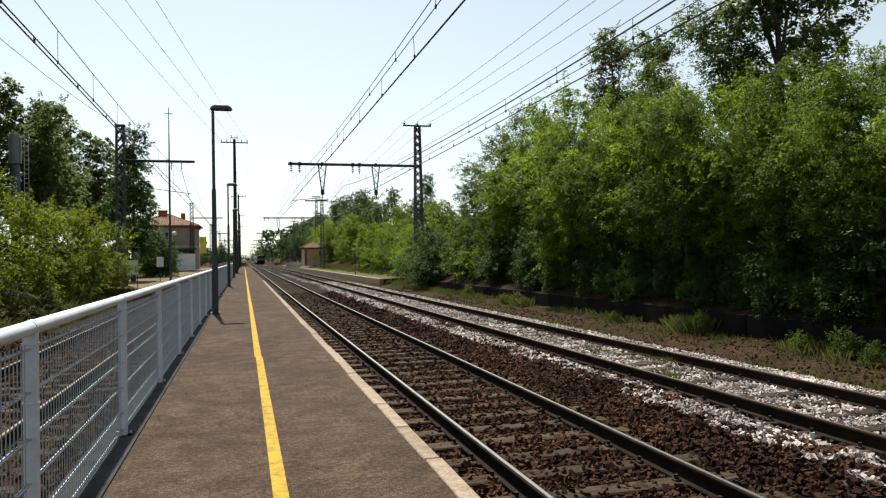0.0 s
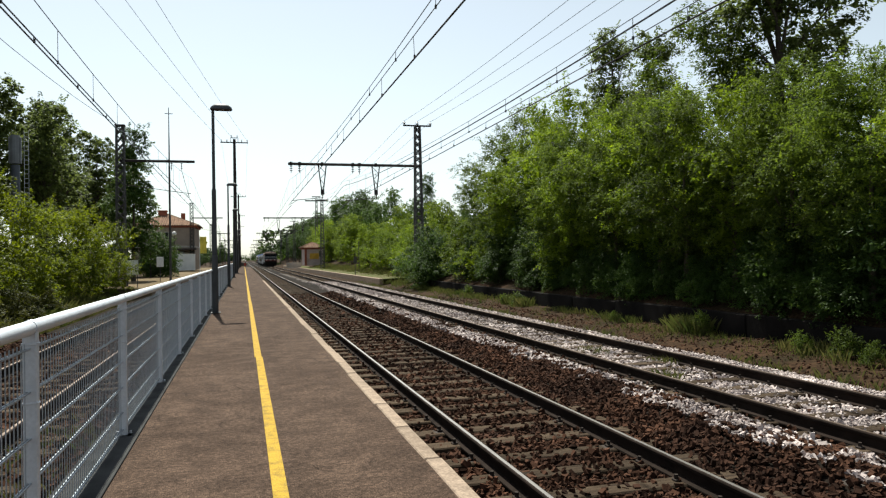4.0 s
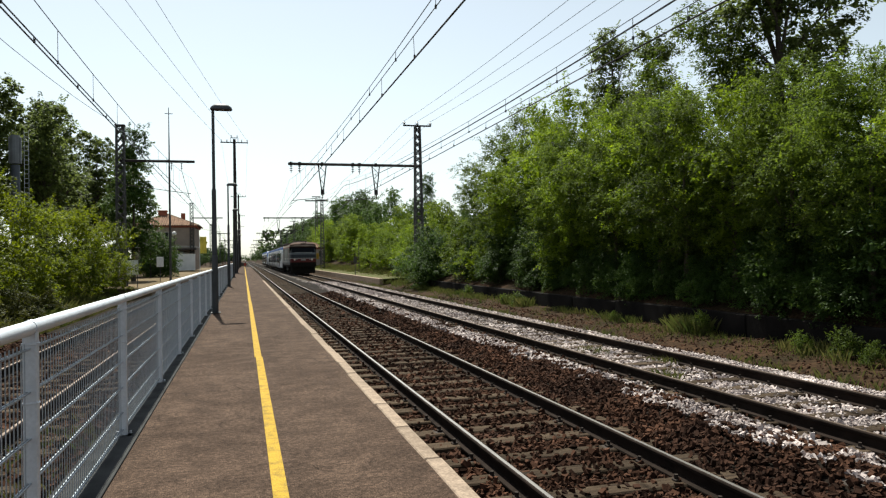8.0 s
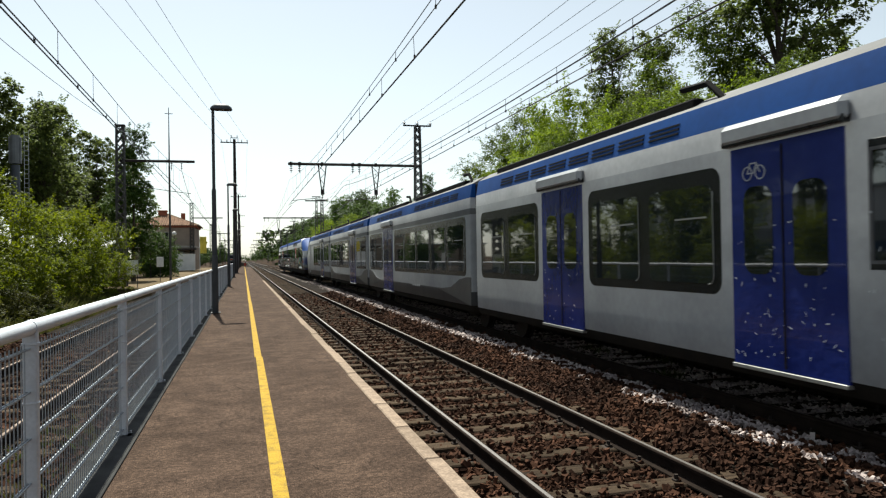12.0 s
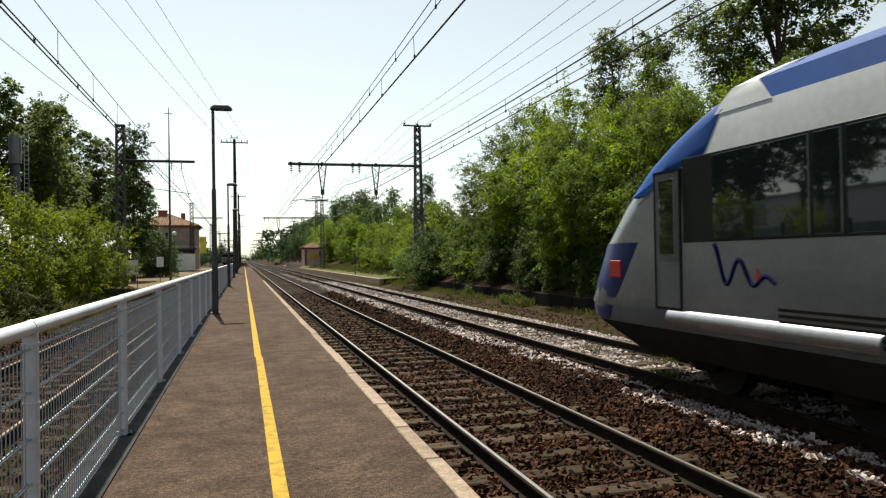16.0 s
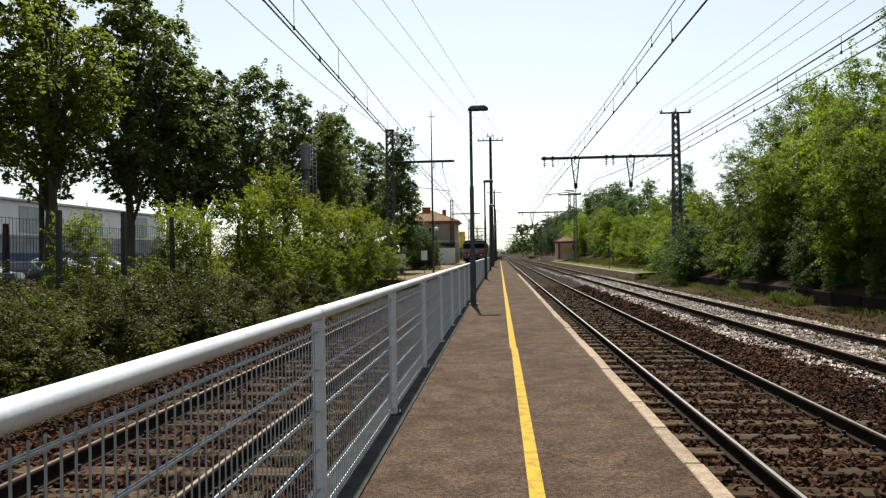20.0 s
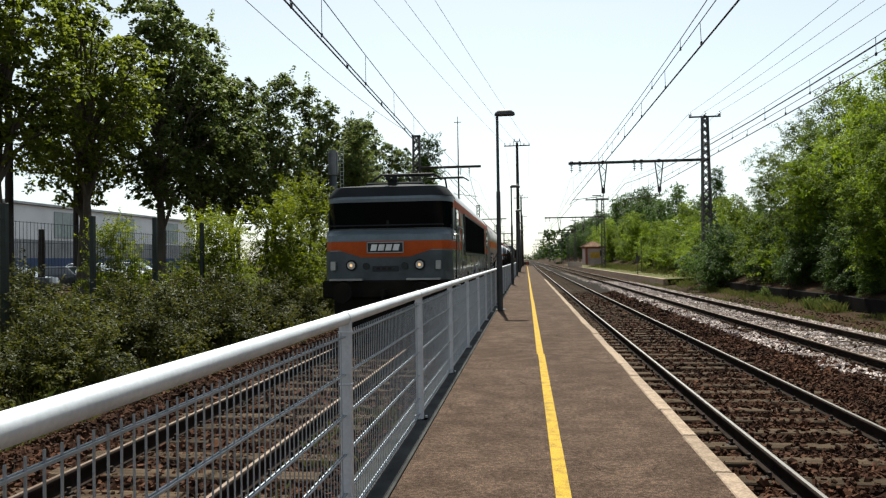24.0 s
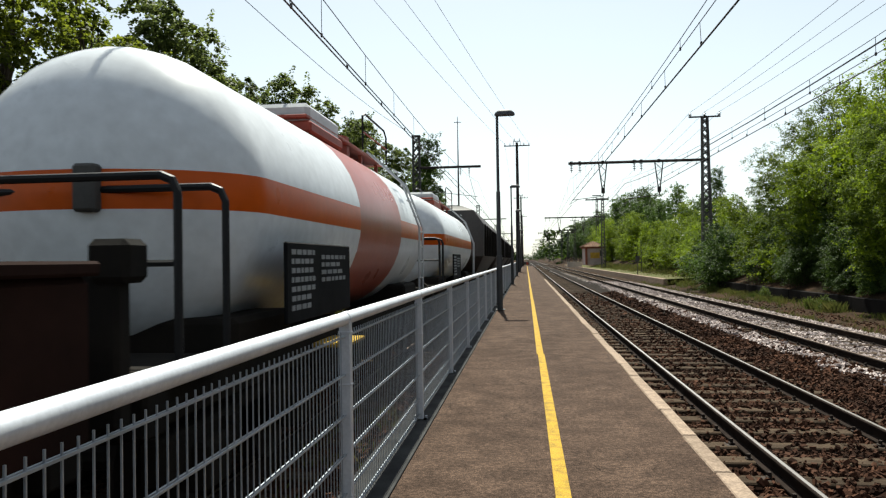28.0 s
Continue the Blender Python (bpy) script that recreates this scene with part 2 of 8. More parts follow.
def banded_mat(name, base, band, axis, lo, hi, rough=0.3, base2=None, axis2=None, lo2=0, hi2=0, band2=None, spec=0.15):
    """Gloss paint with a painted stripe between lo and hi along an axis of the thing, and road dirt."""
    m = mat(name, base, base2, rough, scale=1.4, fine=9, bump=0.02, spec=spec)
    nd, ln = m.node_tree.nodes, m.node_tree.links
    hsv = next(n for n in nd if n.bl_idname == "ShaderNodeHueSaturation")
    old = hsv.inputs["Color"].links[0].from_socket
    tc, sp = nd.new("ShaderNodeTexCoord"), nd.new("ShaderNodeSeparateXYZ")
    ln.new(tc.outputs["Object"], sp.inputs[0])

    def stripe(src, ax, a, b2, col):
        g, l, mu = nd.new("ShaderNodeMath"), nd.new("ShaderNodeMath"), nd.new("ShaderNodeMath")
        g.operation, g.inputs[1].default_value = "GREATER_THAN", a
        l.operation, l.inputs[1].default_value = "LESS_THAN", b2
        mu.operation = "MULTIPLY"
        ln.new(sp.outputs["XYZ".index(ax)], g.inputs[0])
        ln.new(sp.outputs["XYZ".index(ax)], l.inputs[0])
        ln.new(g.outputs[0], mu.inputs[0])
        ln.new(l.outputs[0], mu.inputs[1])
        x = nd.new("ShaderNodeMix")
        x.data_type = "RGBA"
        x.inputs[7].default_value = (*col, 1)
        ln.new(mu.outputs[0], x.inputs[0])
        ln.new(src, x.inputs[6])
        return x.outputs[2]

    out = stripe(old, axis, lo, hi, band)
    if axis2:
        out = stripe(out, axis2, lo2, hi2, band2)
    ln.new(out, hsv.inputs["Color"])
    return m


def asphalt_mat(name):
    """Old walked asphalt: aggregate speckle, soft stains along the way, fine cracks."""
    m = mat(name, (0.0735, 0.0480, 0.0348), (0.0500, 0.0328, 0.0240), 0.85, scale=1.1, fine=110, bump=0.5, mixr=(0.35, 0.7), grain=1.25, stretch=(1, 0.55, 1))
    nd, ln = m.node_tree.nodes, m.node_tree.links
    b = nd["Principled BSDF"]
    out = b.inputs["Base Color"].links[0].from_socket
    tc = nd.new("ShaderNodeTexCoord")

    def factor(socket, lo, hi, a, b2):
        mr = nd.new("ShaderNodeMapRange")
        mr.inputs["From Min"].default_value, mr.inputs["From Max"].default_value = lo, hi
        mr.inputs["To Min"].default_value, mr.inputs["To Max"].default_value = a, b2
        ln.new(socket, mr.inputs["Value"])
        return mr.outputs["Result"]

    def noise_of(scale, detail):
        n = nd.new("ShaderNodeTexNoise")
        n.inputs["Scale"].default_value, n.inputs["Detail"].default_value = scale, detail
        ln.new(tc.outputs["Object"], n.inputs["Vector"])
        return n

    warp = noise_of(1.7, 4)
    add = nd.new("ShaderNodeVectorMath")
    add.operation = "MULTIPLY_ADD"
    add.inputs[1].default_value = (0.5, 0.5, 0.5)
    ln.new(warp.outputs["Color"], add.inputs[0])
    ln.new(tc.outputs["Object"], add.inputs[2])
    vor = nd.new("ShaderNodeTexVoronoi")
    vor.feature = "DISTANCE_TO_EDGE"
    vor.inputs["Scale"].default_value = 1.5
    ln.new(add.outputs[0], vor.inputs["Vector"])
    crack = factor(vor.outputs["Distance"], 0.004, 0.016, 0.40, 1.0)
    where = factor(noise_of(0.55, 3).outputs["Fac"], 0.5, 0.62, 0.0, 1.0)
    mixc = nd.new("ShaderNodeMix")
    mixc.inputs[2].default_value = 1.0
    ln.new(where, mixc.inputs[0])
    ln.new(crack, mixc.inputs[3])
    chips = factor(noise_of(26, 6).outputs["Fac"], 0.38, 0.62, 0.68, 1.27)
    patch = factor(noise_of(4.0, 6).outputs["Fac"], 0.36, 0.66, 0.72, 1.16)
    last = mixc.outputs[0]
    for f in (chips, patch):
        mu = nd.new("ShaderNodeMath")
        mu.operation = "MULTIPLY"
        ln.new(last, mu.inputs[0])
        ln.new(f, mu.inputs[1])
        last = mu.outputs[0]
    hs = nd.new("ShaderNodeHueSaturation")
    ln.new(last, hs.inputs["Value"])
    ln.new(out, hs.inputs["Color"])
    ln.new(hs.outputs["Color"], b.inputs["Base Color"])
    return m


ASPHALT = asphalt_mat("platform_asphalt")
COPING = mat("coping_stone", (0.300, 0.228, 0.172), (0.180, 0.136, 0.104), 0.8, scale=5, fine=60, bump=0.35, vary=0.14, grain=0.5)
YELLOW = mat("yellow_paint", (0.37, 0.235, 0.032), (0.20, 0.135, 0.035), 0.7, scale=9, fine=110, bump=0.4, mixr=(0.45, 0.72), grain=0.7)
KERB = mat("dark_concrete", (0.052, 0.052, 0.052), (0.031, 0.031, 0.032), 0.8, scale=4, fine=60, bump=0.3)
# concrete coloured near black: the shade under the trees is in the colour
WALLC = mat("shade_toned_concrete", (0.013, 0.011, 0.010), (0.006, 0.005, 0.005), 0.9, scale=1.0, fine=18, bump=0.5)
GALV = mat("galvanised_steel", (0.60, 0.62, 0.66), (0.50, 0.52, 0.56), 0.42, metal=0.35, scale=4, fine=70, bump=0.05)
WIRE = mat("fence_wire", (0.36, 0.39, 0.43), (0.28, 0.31, 0.34), 0.35, metal=0.5, scale=8, fine=60, bump=0.0)
RAILTOP = mat("polished_rail_head", (0.30, 0.28, 0.26), (0.22, 0.20, 0.19), 0.32, metal=0.9, scale=3, fine=50, bump=0.05)
RAILTOP2 = mat("dull_rail_head", (0.15, 0.105, 0.08), (0.18, 0.14, 0.115), 0.38, metal=0.9, scale=3, fine=50, bump=0.05)
RAILSIDE = mat("rusty_rail_side", (0.022, 0.015, 0.012), (0.014, 0.010, 0.008), 0.85, scale=5, fine=60, bump=0.3)
WOOD = mat("sleeper_wood", (0.068, 0.048, 0.032), (0.030, 0.021, 0.015), 0.9, scale=2.5, fine=45, bump=0.5, grain=0.6, vary=0.3, stretch=(1, 8, 8))
STEELDK = mat("dark_fastening", (0.05, 0.04, 0.035), None, 0.7, metal=0.4, scale=8, fine=60, bump=0.2)
BROWNST = mat("brown_ballast", (0.064, 0.030, 0.018), (0.027, 0.0135, 0.009), 0.85, scale=0.8, fine=60, bump=0.3, island=0.65)
WHITEST = mat("pale_ballast", (0.52, 0.445, 0.42), (0.26, 0.215, 0.205), 0.85, scale=1.2, fine=60, bump=0.3, island=0.4)
# bed far darker than its stones: shade of the gaps put into the colour
BEDSHADE = mat("ballast_bed", (0.015, 0.010, 0.008), (0.009, 0.007, 0.005), 0.95, scale=2.5, fine=22, bump=1.0)
BEDPALE = mat("pale_ballast_bed", (0.110, 0.095, 0.086), (0.045, 0.037, 0.033), 0.95, scale=9, fine=24, bump=1.0)
EARTH = mat("dry_earth_and_grass", (0.020, 0.014, 0.007), (0.040, 0.021, 0.012), 0.95, scale=0.9, fine=14, bump=1.0, grain=1.4)
SAND = mat("sandy_path", (0.150, 0.108, 0.064), (0.095, 0.072, 0.042), 0.95, scale=0.5, fine=20, bump=0.3)
LAMPGREY = mat("grey_lamp_paint", (0.06, 0.062, 0.066), (0.045, 0.047, 0.05), 0.5, scale=3, fine=40, bump=0.05)
MASTGREY = mat("weathered_mast_steel", (0.10, 0.098, 0.092), (0.07, 0.067, 0.064), 0.7, metal=0.3, scale=2, fine=30, bump=0.1)
DARKST = mat("dark_beam_steel", (0.05, 0.042, 0.04), None, 0.7, metal=0.2, scale=2, fine=30, bump=0.1)
PORCEL = mat("brown_insulator", (0.05, 0.03, 0.025), None, 0.25, scale=5, fine=30, bump=0.0)
COPPER = mat("contact_wire", (0.035, 0.03, 0.028), None, 0.5, metal=0.5, scale=5, fine=30, bump=0.0)
BARK = mat("bark", (0.10, 0.08, 0.06), (0.055, 0.045, 0.036), 0.95, scale=3, fine=18, bump=0.8, stretch=(1, 1, 0.3))
LEAF1 = leaf_mat("acacia_leaves", (0.013, 0.030, 0.005), (0.178, 0.252, 0.021), 0.49)
LEAF7 = leaf_mat("ash_leaves", (0.010, 0.022, 0.005), (0.120, 0.172, 0.023), 0.44)
LEAF8 = leaf_mat("grey_green_leaves", (0.020, 0.034, 0.012), (0.120, 0.150, 0.040), 0.50)
LEAF2 = leaf_mat("dark_leaves", (0.013, 0.029, 0.008), (0.066, 0.112, 0.020), 0.36)
LEAF3 = leaf_mat("plane_leaves", (0.024, 0.042, 0.010), (0.150, 0.180, 0.022), 0.56)
LEAF4 = leaf_mat("shrub_leaves", (0.014, 0.028, 0.005), (0.175, 0.215, 0.014), 0.46)
LEAF6 = leaf_mat("bramble_leaves", (0.006, 0.010, 0.004), (0.078, 0.082, 0.014), 0.40)
GRASS = leaf_mat("grass_blades", (0.030, 0.055, 0.012), (0.095, 0.085, 0.030), 0.35, 0.7)

# ---- plan: metres, tracks run along y, platform top at z = 0 ----
TRACKS = ((3.0, -0.41, RAILTOP), (6.52, -0.30, RAILTOP2), (-3.15, -0.29, RAILTOP2))
FENCE_X, EDGE_X = -0.985, 1.35
Y0, Y1 = -480.0, 820.0


def smooth_step(a, b, x):
    t = min(1.0, max(0.0, (x - a) / (b - a)))
    return t * t * (3 - 2 * t)


def lerp_table(table, x):
    for (x0, z0), (x1, z1) in zip(table, table[1:]):
        if x <= x1:
            return z0 + (z1 - z0) * (x - x0) / (x1 - x0) if x > x0 else z0
    return table[-1][1]


NEAR_PROFILE = ((-60, 0.1), (-12, -0.1), (-9, -0.35), (-6.2, -0.72), (-5, -0.95), (9.0, -0.95), (9.6, -0.62), (10.95, -0.5), (11.1, -0.5), (11.3, 0.02), (12.2, 0.35), (14, 0.9), (20, 2.0), (40, 3.0), (120, 4.0))
FAR_PROFILE = ((-60, 0.3), (-16, 0.1), (-9, -0.1), (-6.2, -0.72), (-5, -0.95), (8.8, -0.95), (9.2, -0.62), (11, -0.4), (13.5, 0.4), (16, 1.5), (22, 3.2), (45, 4.5), (120, 5.0))


def ground_z(x, y):
    f = smooth_step(40, 52, y)
    z = lerp_table(NEAR_PROFILE, x) * (1 - f) + lerp_table(FAR_PROFILE, x) * f
    k = 0.0 if -6 < x < 9.3 else min(1.0, min(abs(x + 6), abs(x - 9.3)) / 4)
    return z + k * 0.22 * noise.noise(Vector((x * 0.35, y * 0.35, 0.0)))


def ground_sheet():
    xs = [-2500, -900, -300, -120, -60, -40, -30, -24, -20, -17] + [-15 + 0.75 * i for i in range(13)] + [-5, 0, 5, 8.8, 9.0, 9.3, 9.6, 10.1, 10.6, 10.95, 11.1, 11.3] + [12 + 0.8 * i for i in range(13)] + [24, 28, 34, 45, 70, 120, 300, 900, 2500]
    ys = [-1500, -480, -200, -100, -60, -40, -25, -15, -8] + [-4 + 1.2 * i for i in range(60)] + [70 + 4 * i for i in range(30)] + [200, 240, 300, 400, 600, 820, 1500, 4000]
    vs = []
    for y in ys:
        for x in xs:
            z = ground_z(max(-60, min(120, x)), y)
            if abs(x) > 300:
                z = z * 0.3 - 0.6
            vs.append((x, y, z))
    n = len(xs)
    fs = [(j * n + i, j * n + i + 1, (j + 1) * n + i + 1, (j + 1) * n + i) for j in range(len(ys) - 1) for i in range(n - 1)]
    ob = part("ground", raw_mesh("ground", vs, fs, EARTH))
    ob.data.polygons.foreach_set("use_smooth", [True] * len(fs))
    tagged(ob, "dry grassy verge and earth beside the tracks", "ground", kind="structure")


ground_sheet()

# ---- tracks ----
BED = ((-6.3, -0.80), (-5.4, -0.52), (-4.6, -0.47), (-1.75, -0.47), (-1.2, -0.50))
BEDR = ((1.30, -0.58), (1.9, -0.62), (2.3, -0.595), (3.8, -0.595), (4.35, -0.575), (4.65, -0.52), (4.95, -0.44), (5.4, -0.44), (5.8, -0.475), (7.4, -0.485), (8.3, -0.53), (8.9, -0.66), (9.5, -0.72))


def bed_z(x, y):
    t = BED if x < 0 else BEDR
    return lerp_table(t, x) + 0.02 * noise.noise(Vector((x * 2.2, y * 2.2, 3.0)))


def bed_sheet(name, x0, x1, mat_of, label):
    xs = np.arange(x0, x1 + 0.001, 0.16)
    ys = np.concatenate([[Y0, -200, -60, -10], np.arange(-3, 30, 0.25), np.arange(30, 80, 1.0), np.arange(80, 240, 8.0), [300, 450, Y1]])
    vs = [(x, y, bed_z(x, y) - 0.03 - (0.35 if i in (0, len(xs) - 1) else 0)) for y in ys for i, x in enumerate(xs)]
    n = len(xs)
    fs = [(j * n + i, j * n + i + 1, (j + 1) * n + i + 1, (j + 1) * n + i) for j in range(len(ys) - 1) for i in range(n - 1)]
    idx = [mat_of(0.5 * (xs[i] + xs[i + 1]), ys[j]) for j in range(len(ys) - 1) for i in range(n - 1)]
    return tagged(part(name, raw_mesh(name, vs, fs, [BEDSHADE, BEDPALE], idx)), label, "ballast", kind="structure")


def pale(x, y):
    """Where fresh pale stone lies: round the farther through track."""
    w = 0.28 * noise.noise(Vector((x * 0.9, y * 0.5, 7.0))) + 0.25 * noise.noise(Vector((x * 4, y * 4, 2.0)))
    q = x + 0.4 * w
    if x < 5.7:
        return 4.92 < q < 5.5 and w > -0.10
    return q < 9.15 and w > -0.22


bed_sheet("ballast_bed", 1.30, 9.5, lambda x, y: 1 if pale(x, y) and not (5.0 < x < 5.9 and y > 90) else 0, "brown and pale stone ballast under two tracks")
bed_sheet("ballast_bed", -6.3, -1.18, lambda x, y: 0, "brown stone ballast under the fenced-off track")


SLEEPER_Y = 0.61


def stones(name, spans, mats, label, pick, seed):
    """Broken stones, each a skewed block of its own turn and size."""
    rng = np.random.default_rng(seed)
    cent, size = [], []
    for x0, x1, y0, y1, per, s in spans:
        n = int((x1 - x0) * (y1 - y0) * per)
        px, py = rng.uniform(x0, x1, n), rng.uniform(y0, y1, n)
        for x, y in zip(px, py):
            if pick(x, y):
                lift = 0.030 if abs(x - 3.0) < 1.28 and abs((y + 6.305) % SLEEPER_Y - 0.305) < 0.13 else 0.0
                cent.append((x, y, lift + (max(bed_z(x, y), ground_z(x, y)) if x > 9.2 else bed_z(x, y)) + rng.uniform(-0.012, 0.014)))
                size.append(s * rng.uniform(0.65, 1.35))
    c, s = np.array(cent), np.array(size)
    n = len(c)
    cube = np.array([(x, y, z) for z in (-1, 1) for y in (-1, 1) for x in (-1, 1)], float)
    v = cube[None] * rng.uniform(0.62, 1.0, (n, 8, 3)) * (np.array([1.1, 0.75, 0.42]) * rng.uniform(0.75, 1.25, (n, 3)))[:, None]
    q = rng.normal(size=(n, 4))
    q[:, 1:3] *= 0.6
    q /= np.linalg.norm(q, axis=1)[:, None]
    w, x, y, z = q.T
    R = np.stack([1 - 2 * (y * y + z * z), 2 * (x * y - z * w), 2 * (x * z + y * w), 2 * (x * y + z * w), 1 - 2 * (x * x + z * z), 2 * (y * z - x * w), 2 * (x * z - y * w), 2 * (y * z + x * w), 1 - 2 * (x * x + y * y)], 1).reshape(n, 3, 3)
    v = np.einsum("nij,nkj->nki", R, v) * s[:, None, None] + c[:, None]
    fc = np.array([(0, 2, 3, 1), (4, 5, 7, 6), (0, 1, 5, 4), (2, 6, 7, 3), (0, 4, 6, 2), (1, 3, 7, 5)])
    f = (fc[None] + 8 * np.arange(n)[:, None, None]).reshape(-1, 4)
    ob = part(name, raw_mesh(name, v.reshape(-1, 3), f, mats))
    return tagged(ob, label, "ballast", kind="stuff")


def off_rails(x, y):
    for t in TRACKS:
        if abs(abs(x - t[0]) - 0.7525) < 0.075:
            return False
        if t[0] == 3.0 and abs(x - t[0]) < 1.28 and abs((y + 6.305) % SLEEPER_Y - 0.305) < 0.115:
            return random.random() < 0.24
    return True


stones("ballast_stones", [(1.36, 5.4, -10, 3.0, 150, 0.042), (1.36, 5.4, 3.0, 12, 520, 0.030), (1.36, 5.4, 12, 24, 240, 0.038), (1.4, 5.4, 24, 42, 60, 0.055), (5.0, 9.0, 4.5, 24, 55, 0.036), (8.9, 11.0, 5, 22, 70, 0.026), (8.9, 10.2, 22, 36, 40, 0.036)], BROWNST, "rust-brown broken ballast stones between the sleepers", lambda x, y: off_rails(x, y) and (not pale(x, y) or random.random() < 0.25), 11)
stones("ballast_stones", [(4.9, 9.2, -10, 4.5, 130, 0.044), (4.9, 9.2, 4.5, 16, 430, 0.029), (4.9, 9.2, 16, 30, 210, 0.038), (4.9, 9.2, 30, 60, 60, 0.06)], WHITEST, "pale grey fresh ballast stones", lambda x, y: off_rails(x, y) and pale(x, y), 12)
stones("ballast_stones", [(-6.0, -1.25, -10, 1.8, 150, 0.042), (-6.0, -1.25, 1.8, 9, 330, 0.034), (-6.0, -1.25, 9, 22, 120, 0.044)], BROWNST, "brown ballast stones behind the railing", lambda x, y: off_rails(x, y), 13)


def rail_profile(cx, top):
    pts = [(0.017, 0.0), (0.031, -0.004), (0.036, -0.014), (0.034, -0.040), (0.012, -0.052), (0.009, -0.13), (0.065, -0.150), (0.066, -0.162)]
    return [(cx + x, top + z) for x, z in pts] + [(cx - x, top + z) for x, z in reversed(pts)]


def sleeper_geo(kind):
    r = random.Random(kind)
    return Geo().box(-1.28 + r.uniform(-0.03, 0.03), -0.122, -0.29, 1.28 + r.uniform(-0.03, 0.03), 0.122, -0.152, 0.014)


SLEEPERS = [sleeper_geo(k).mesh("sleeper", WOOD) for k in range(3)]
CHAIR = Geo().box(-0.16, -0.075, -0.17, 0.16, 0.075, -0.156, 0.004)
for sx in (-1, 1):
    CHAIR.box(sx * 0.065, -0.035, -0.158, sx * 0.125, 0.035, -0.132, 0.006)
    CHAIR.cyl((sx * 0.098, 0, -0.135), (sx * 0.098, 0, -0.095), 0.019, 0.019, 6)
CHAIR = CHAIR.mesh("fastening", STEELDK)


def track(cx, top, head, label):
    tr = thing("railway_track", label, "railway track", "railway tracks", "structure", pose(cx, 0, top))
    for sx in (-0.7525, 0.7525):
        pr = rail_profile(sx, 0.0)
        n = len(pr)
        mi = [1] * n
        mi[n - 1], mi[0], mi[n - 2] = 0, 1, 1
        part("rail", Geo().prism(pr, Y0, Y1, mi), [head, RAILSIDE], tr)
    r = random.Random(int(cx * 10))
    k, far = 0, Geo()
    y = -6.0
    while y < 230:
        if y < 62:
            s = part("sleeper", SLEEPERS[k % 3], None, tr)
            s.matrix_basis = pose(r.uniform(-0.03, 0.03), y + r.uniform(-0.03, 0.03), r.uniform(-0.006, 0.006), 0, 0, r.uniform(-0.8, 0.8))
            if 1.5 < y < 26:
                for sx in (-0.7525, 0.7525):
                    part("fastening", CHAIR, None, tr).matrix_basis = pose(sx, y, 0)
        else:
            far.box(-1.28, y - 0.12, -0.29, 1.28, y + 0.12, -0.168)
        y += SLEEPER_Y
        k += 1
    tagged(part("sleeper_row", far.mesh("sleeper_row", WOOD), None, tr), kind="stuff")
    return tr


track(*TRACKS[0], "main line track with polished rails on weathered wooden sleepers")
track(*TRACKS[1], "second track with rusty rails in pale ballast")
track(*TRACKS[2], "outer track behind the platform railing in brown ballast")

# ---- platform ----
plat = thing("platform", "long narrow asphalt platform with a pale stone edge", "platform", kind="structure")
PEND = 158.0
g = Geo()
ys = [-14 + 0.5 * i for i in range(80)] + [26 + 4 * i for i in range(34)]
xs = [-0.86, -0.5, -0.1, 0.35, 0.8, 1.235]
for j in range(len(ys) - 1):
    for i in range(len(xs) - 1):
        q = [(xs[i], ys[j]), (xs[i + 1], ys[j]), (xs[i + 1], ys[j + 1]), (xs[i], ys[j + 1])]
        g.add([(x, y, 0.0015 * noise.noise(Vector((x * 1.3, y * 0.8, 1.0)))) for x, y in q], [(0, 1, 2, 3)])
part("surface", g, ASPHALT, plat, "worn brown-grey asphalt", 60)
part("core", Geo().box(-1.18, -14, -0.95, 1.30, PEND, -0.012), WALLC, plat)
part("far_surface", Geo().box(1.20, 52.0, -0.02, 1.34, PEND, -0.001), ASPHALT, plat)
kerb = Geo()
kerb.box(-1.18, -14, -0.02, -0.885, PEND, 0.012, 0.004)
part("fence_plinth", kerb, KERB, plat, "dark strip under the railing")
part("edging", Geo().box(-0.885, -14, -0.03, -0.865, 60, 0.010, 0.003), KERB, plat, "thin pale edging strip")
for k, (a, b, x0, x1) in enumerate(((-14, 11.05, 0.153, 0.248), (11.05, 26, 0.135, 0.235), (26, 60, 0.13, 0.225), (60, PEND - 1, 0.12, 0.215))):
    part("yellow_line", Geo().box(x0, a, -0.004, x1, b, 0.0075), YELLOW, plat, "worn yellow safety line")
stone = [Geo().box(-0.062 + d, 0.006, -0.22, 0.062, 0.994, 0.012, 0.010).mesh("coping_stone", COPING) for d in (0, 0.008, -0.006)]
rs = random.Random(5)
for i in range(62):
    part("coping_stone", stone[i % 3], None, plat).matrix_basis = pose(1.292 + rs.uniform(-0.008, 0.008), -10 + i * 1.0, rs.uniform(-0.006, 0.006), 0, 0, rs.uniform(-0.5, 0.5))

# ---- platform railing ----
rail = thing("platform_railing", "pale grey steel railing with welded mesh panels along the platform", "railing", kind="")
SPAN, P0 = 2.67, -4.18
HB = (0.06, 0.20, 0.41, 0.62, 0.84, 1.045)
post_me = Geo().box(-0.032, -0.022, 0.0, 0.032, 0.022, 1.13, 0.006).box(-0.036, -0.026, 1.06, 0.036, 0.026, 1.075, 0.003).box(-0.036, -0.026, 0.78, 0.036, 0.026, 0.792, 0.003).box(-0.07, -0.06, 0.0, 0.07, 0.06, 0.012, 0.003)
for sx in (-0.05, 0.05):
    post_me.cyl((sx, 0.04, 0.01), (sx, 0.04, 0.035), 0.011, 0.011, 6)
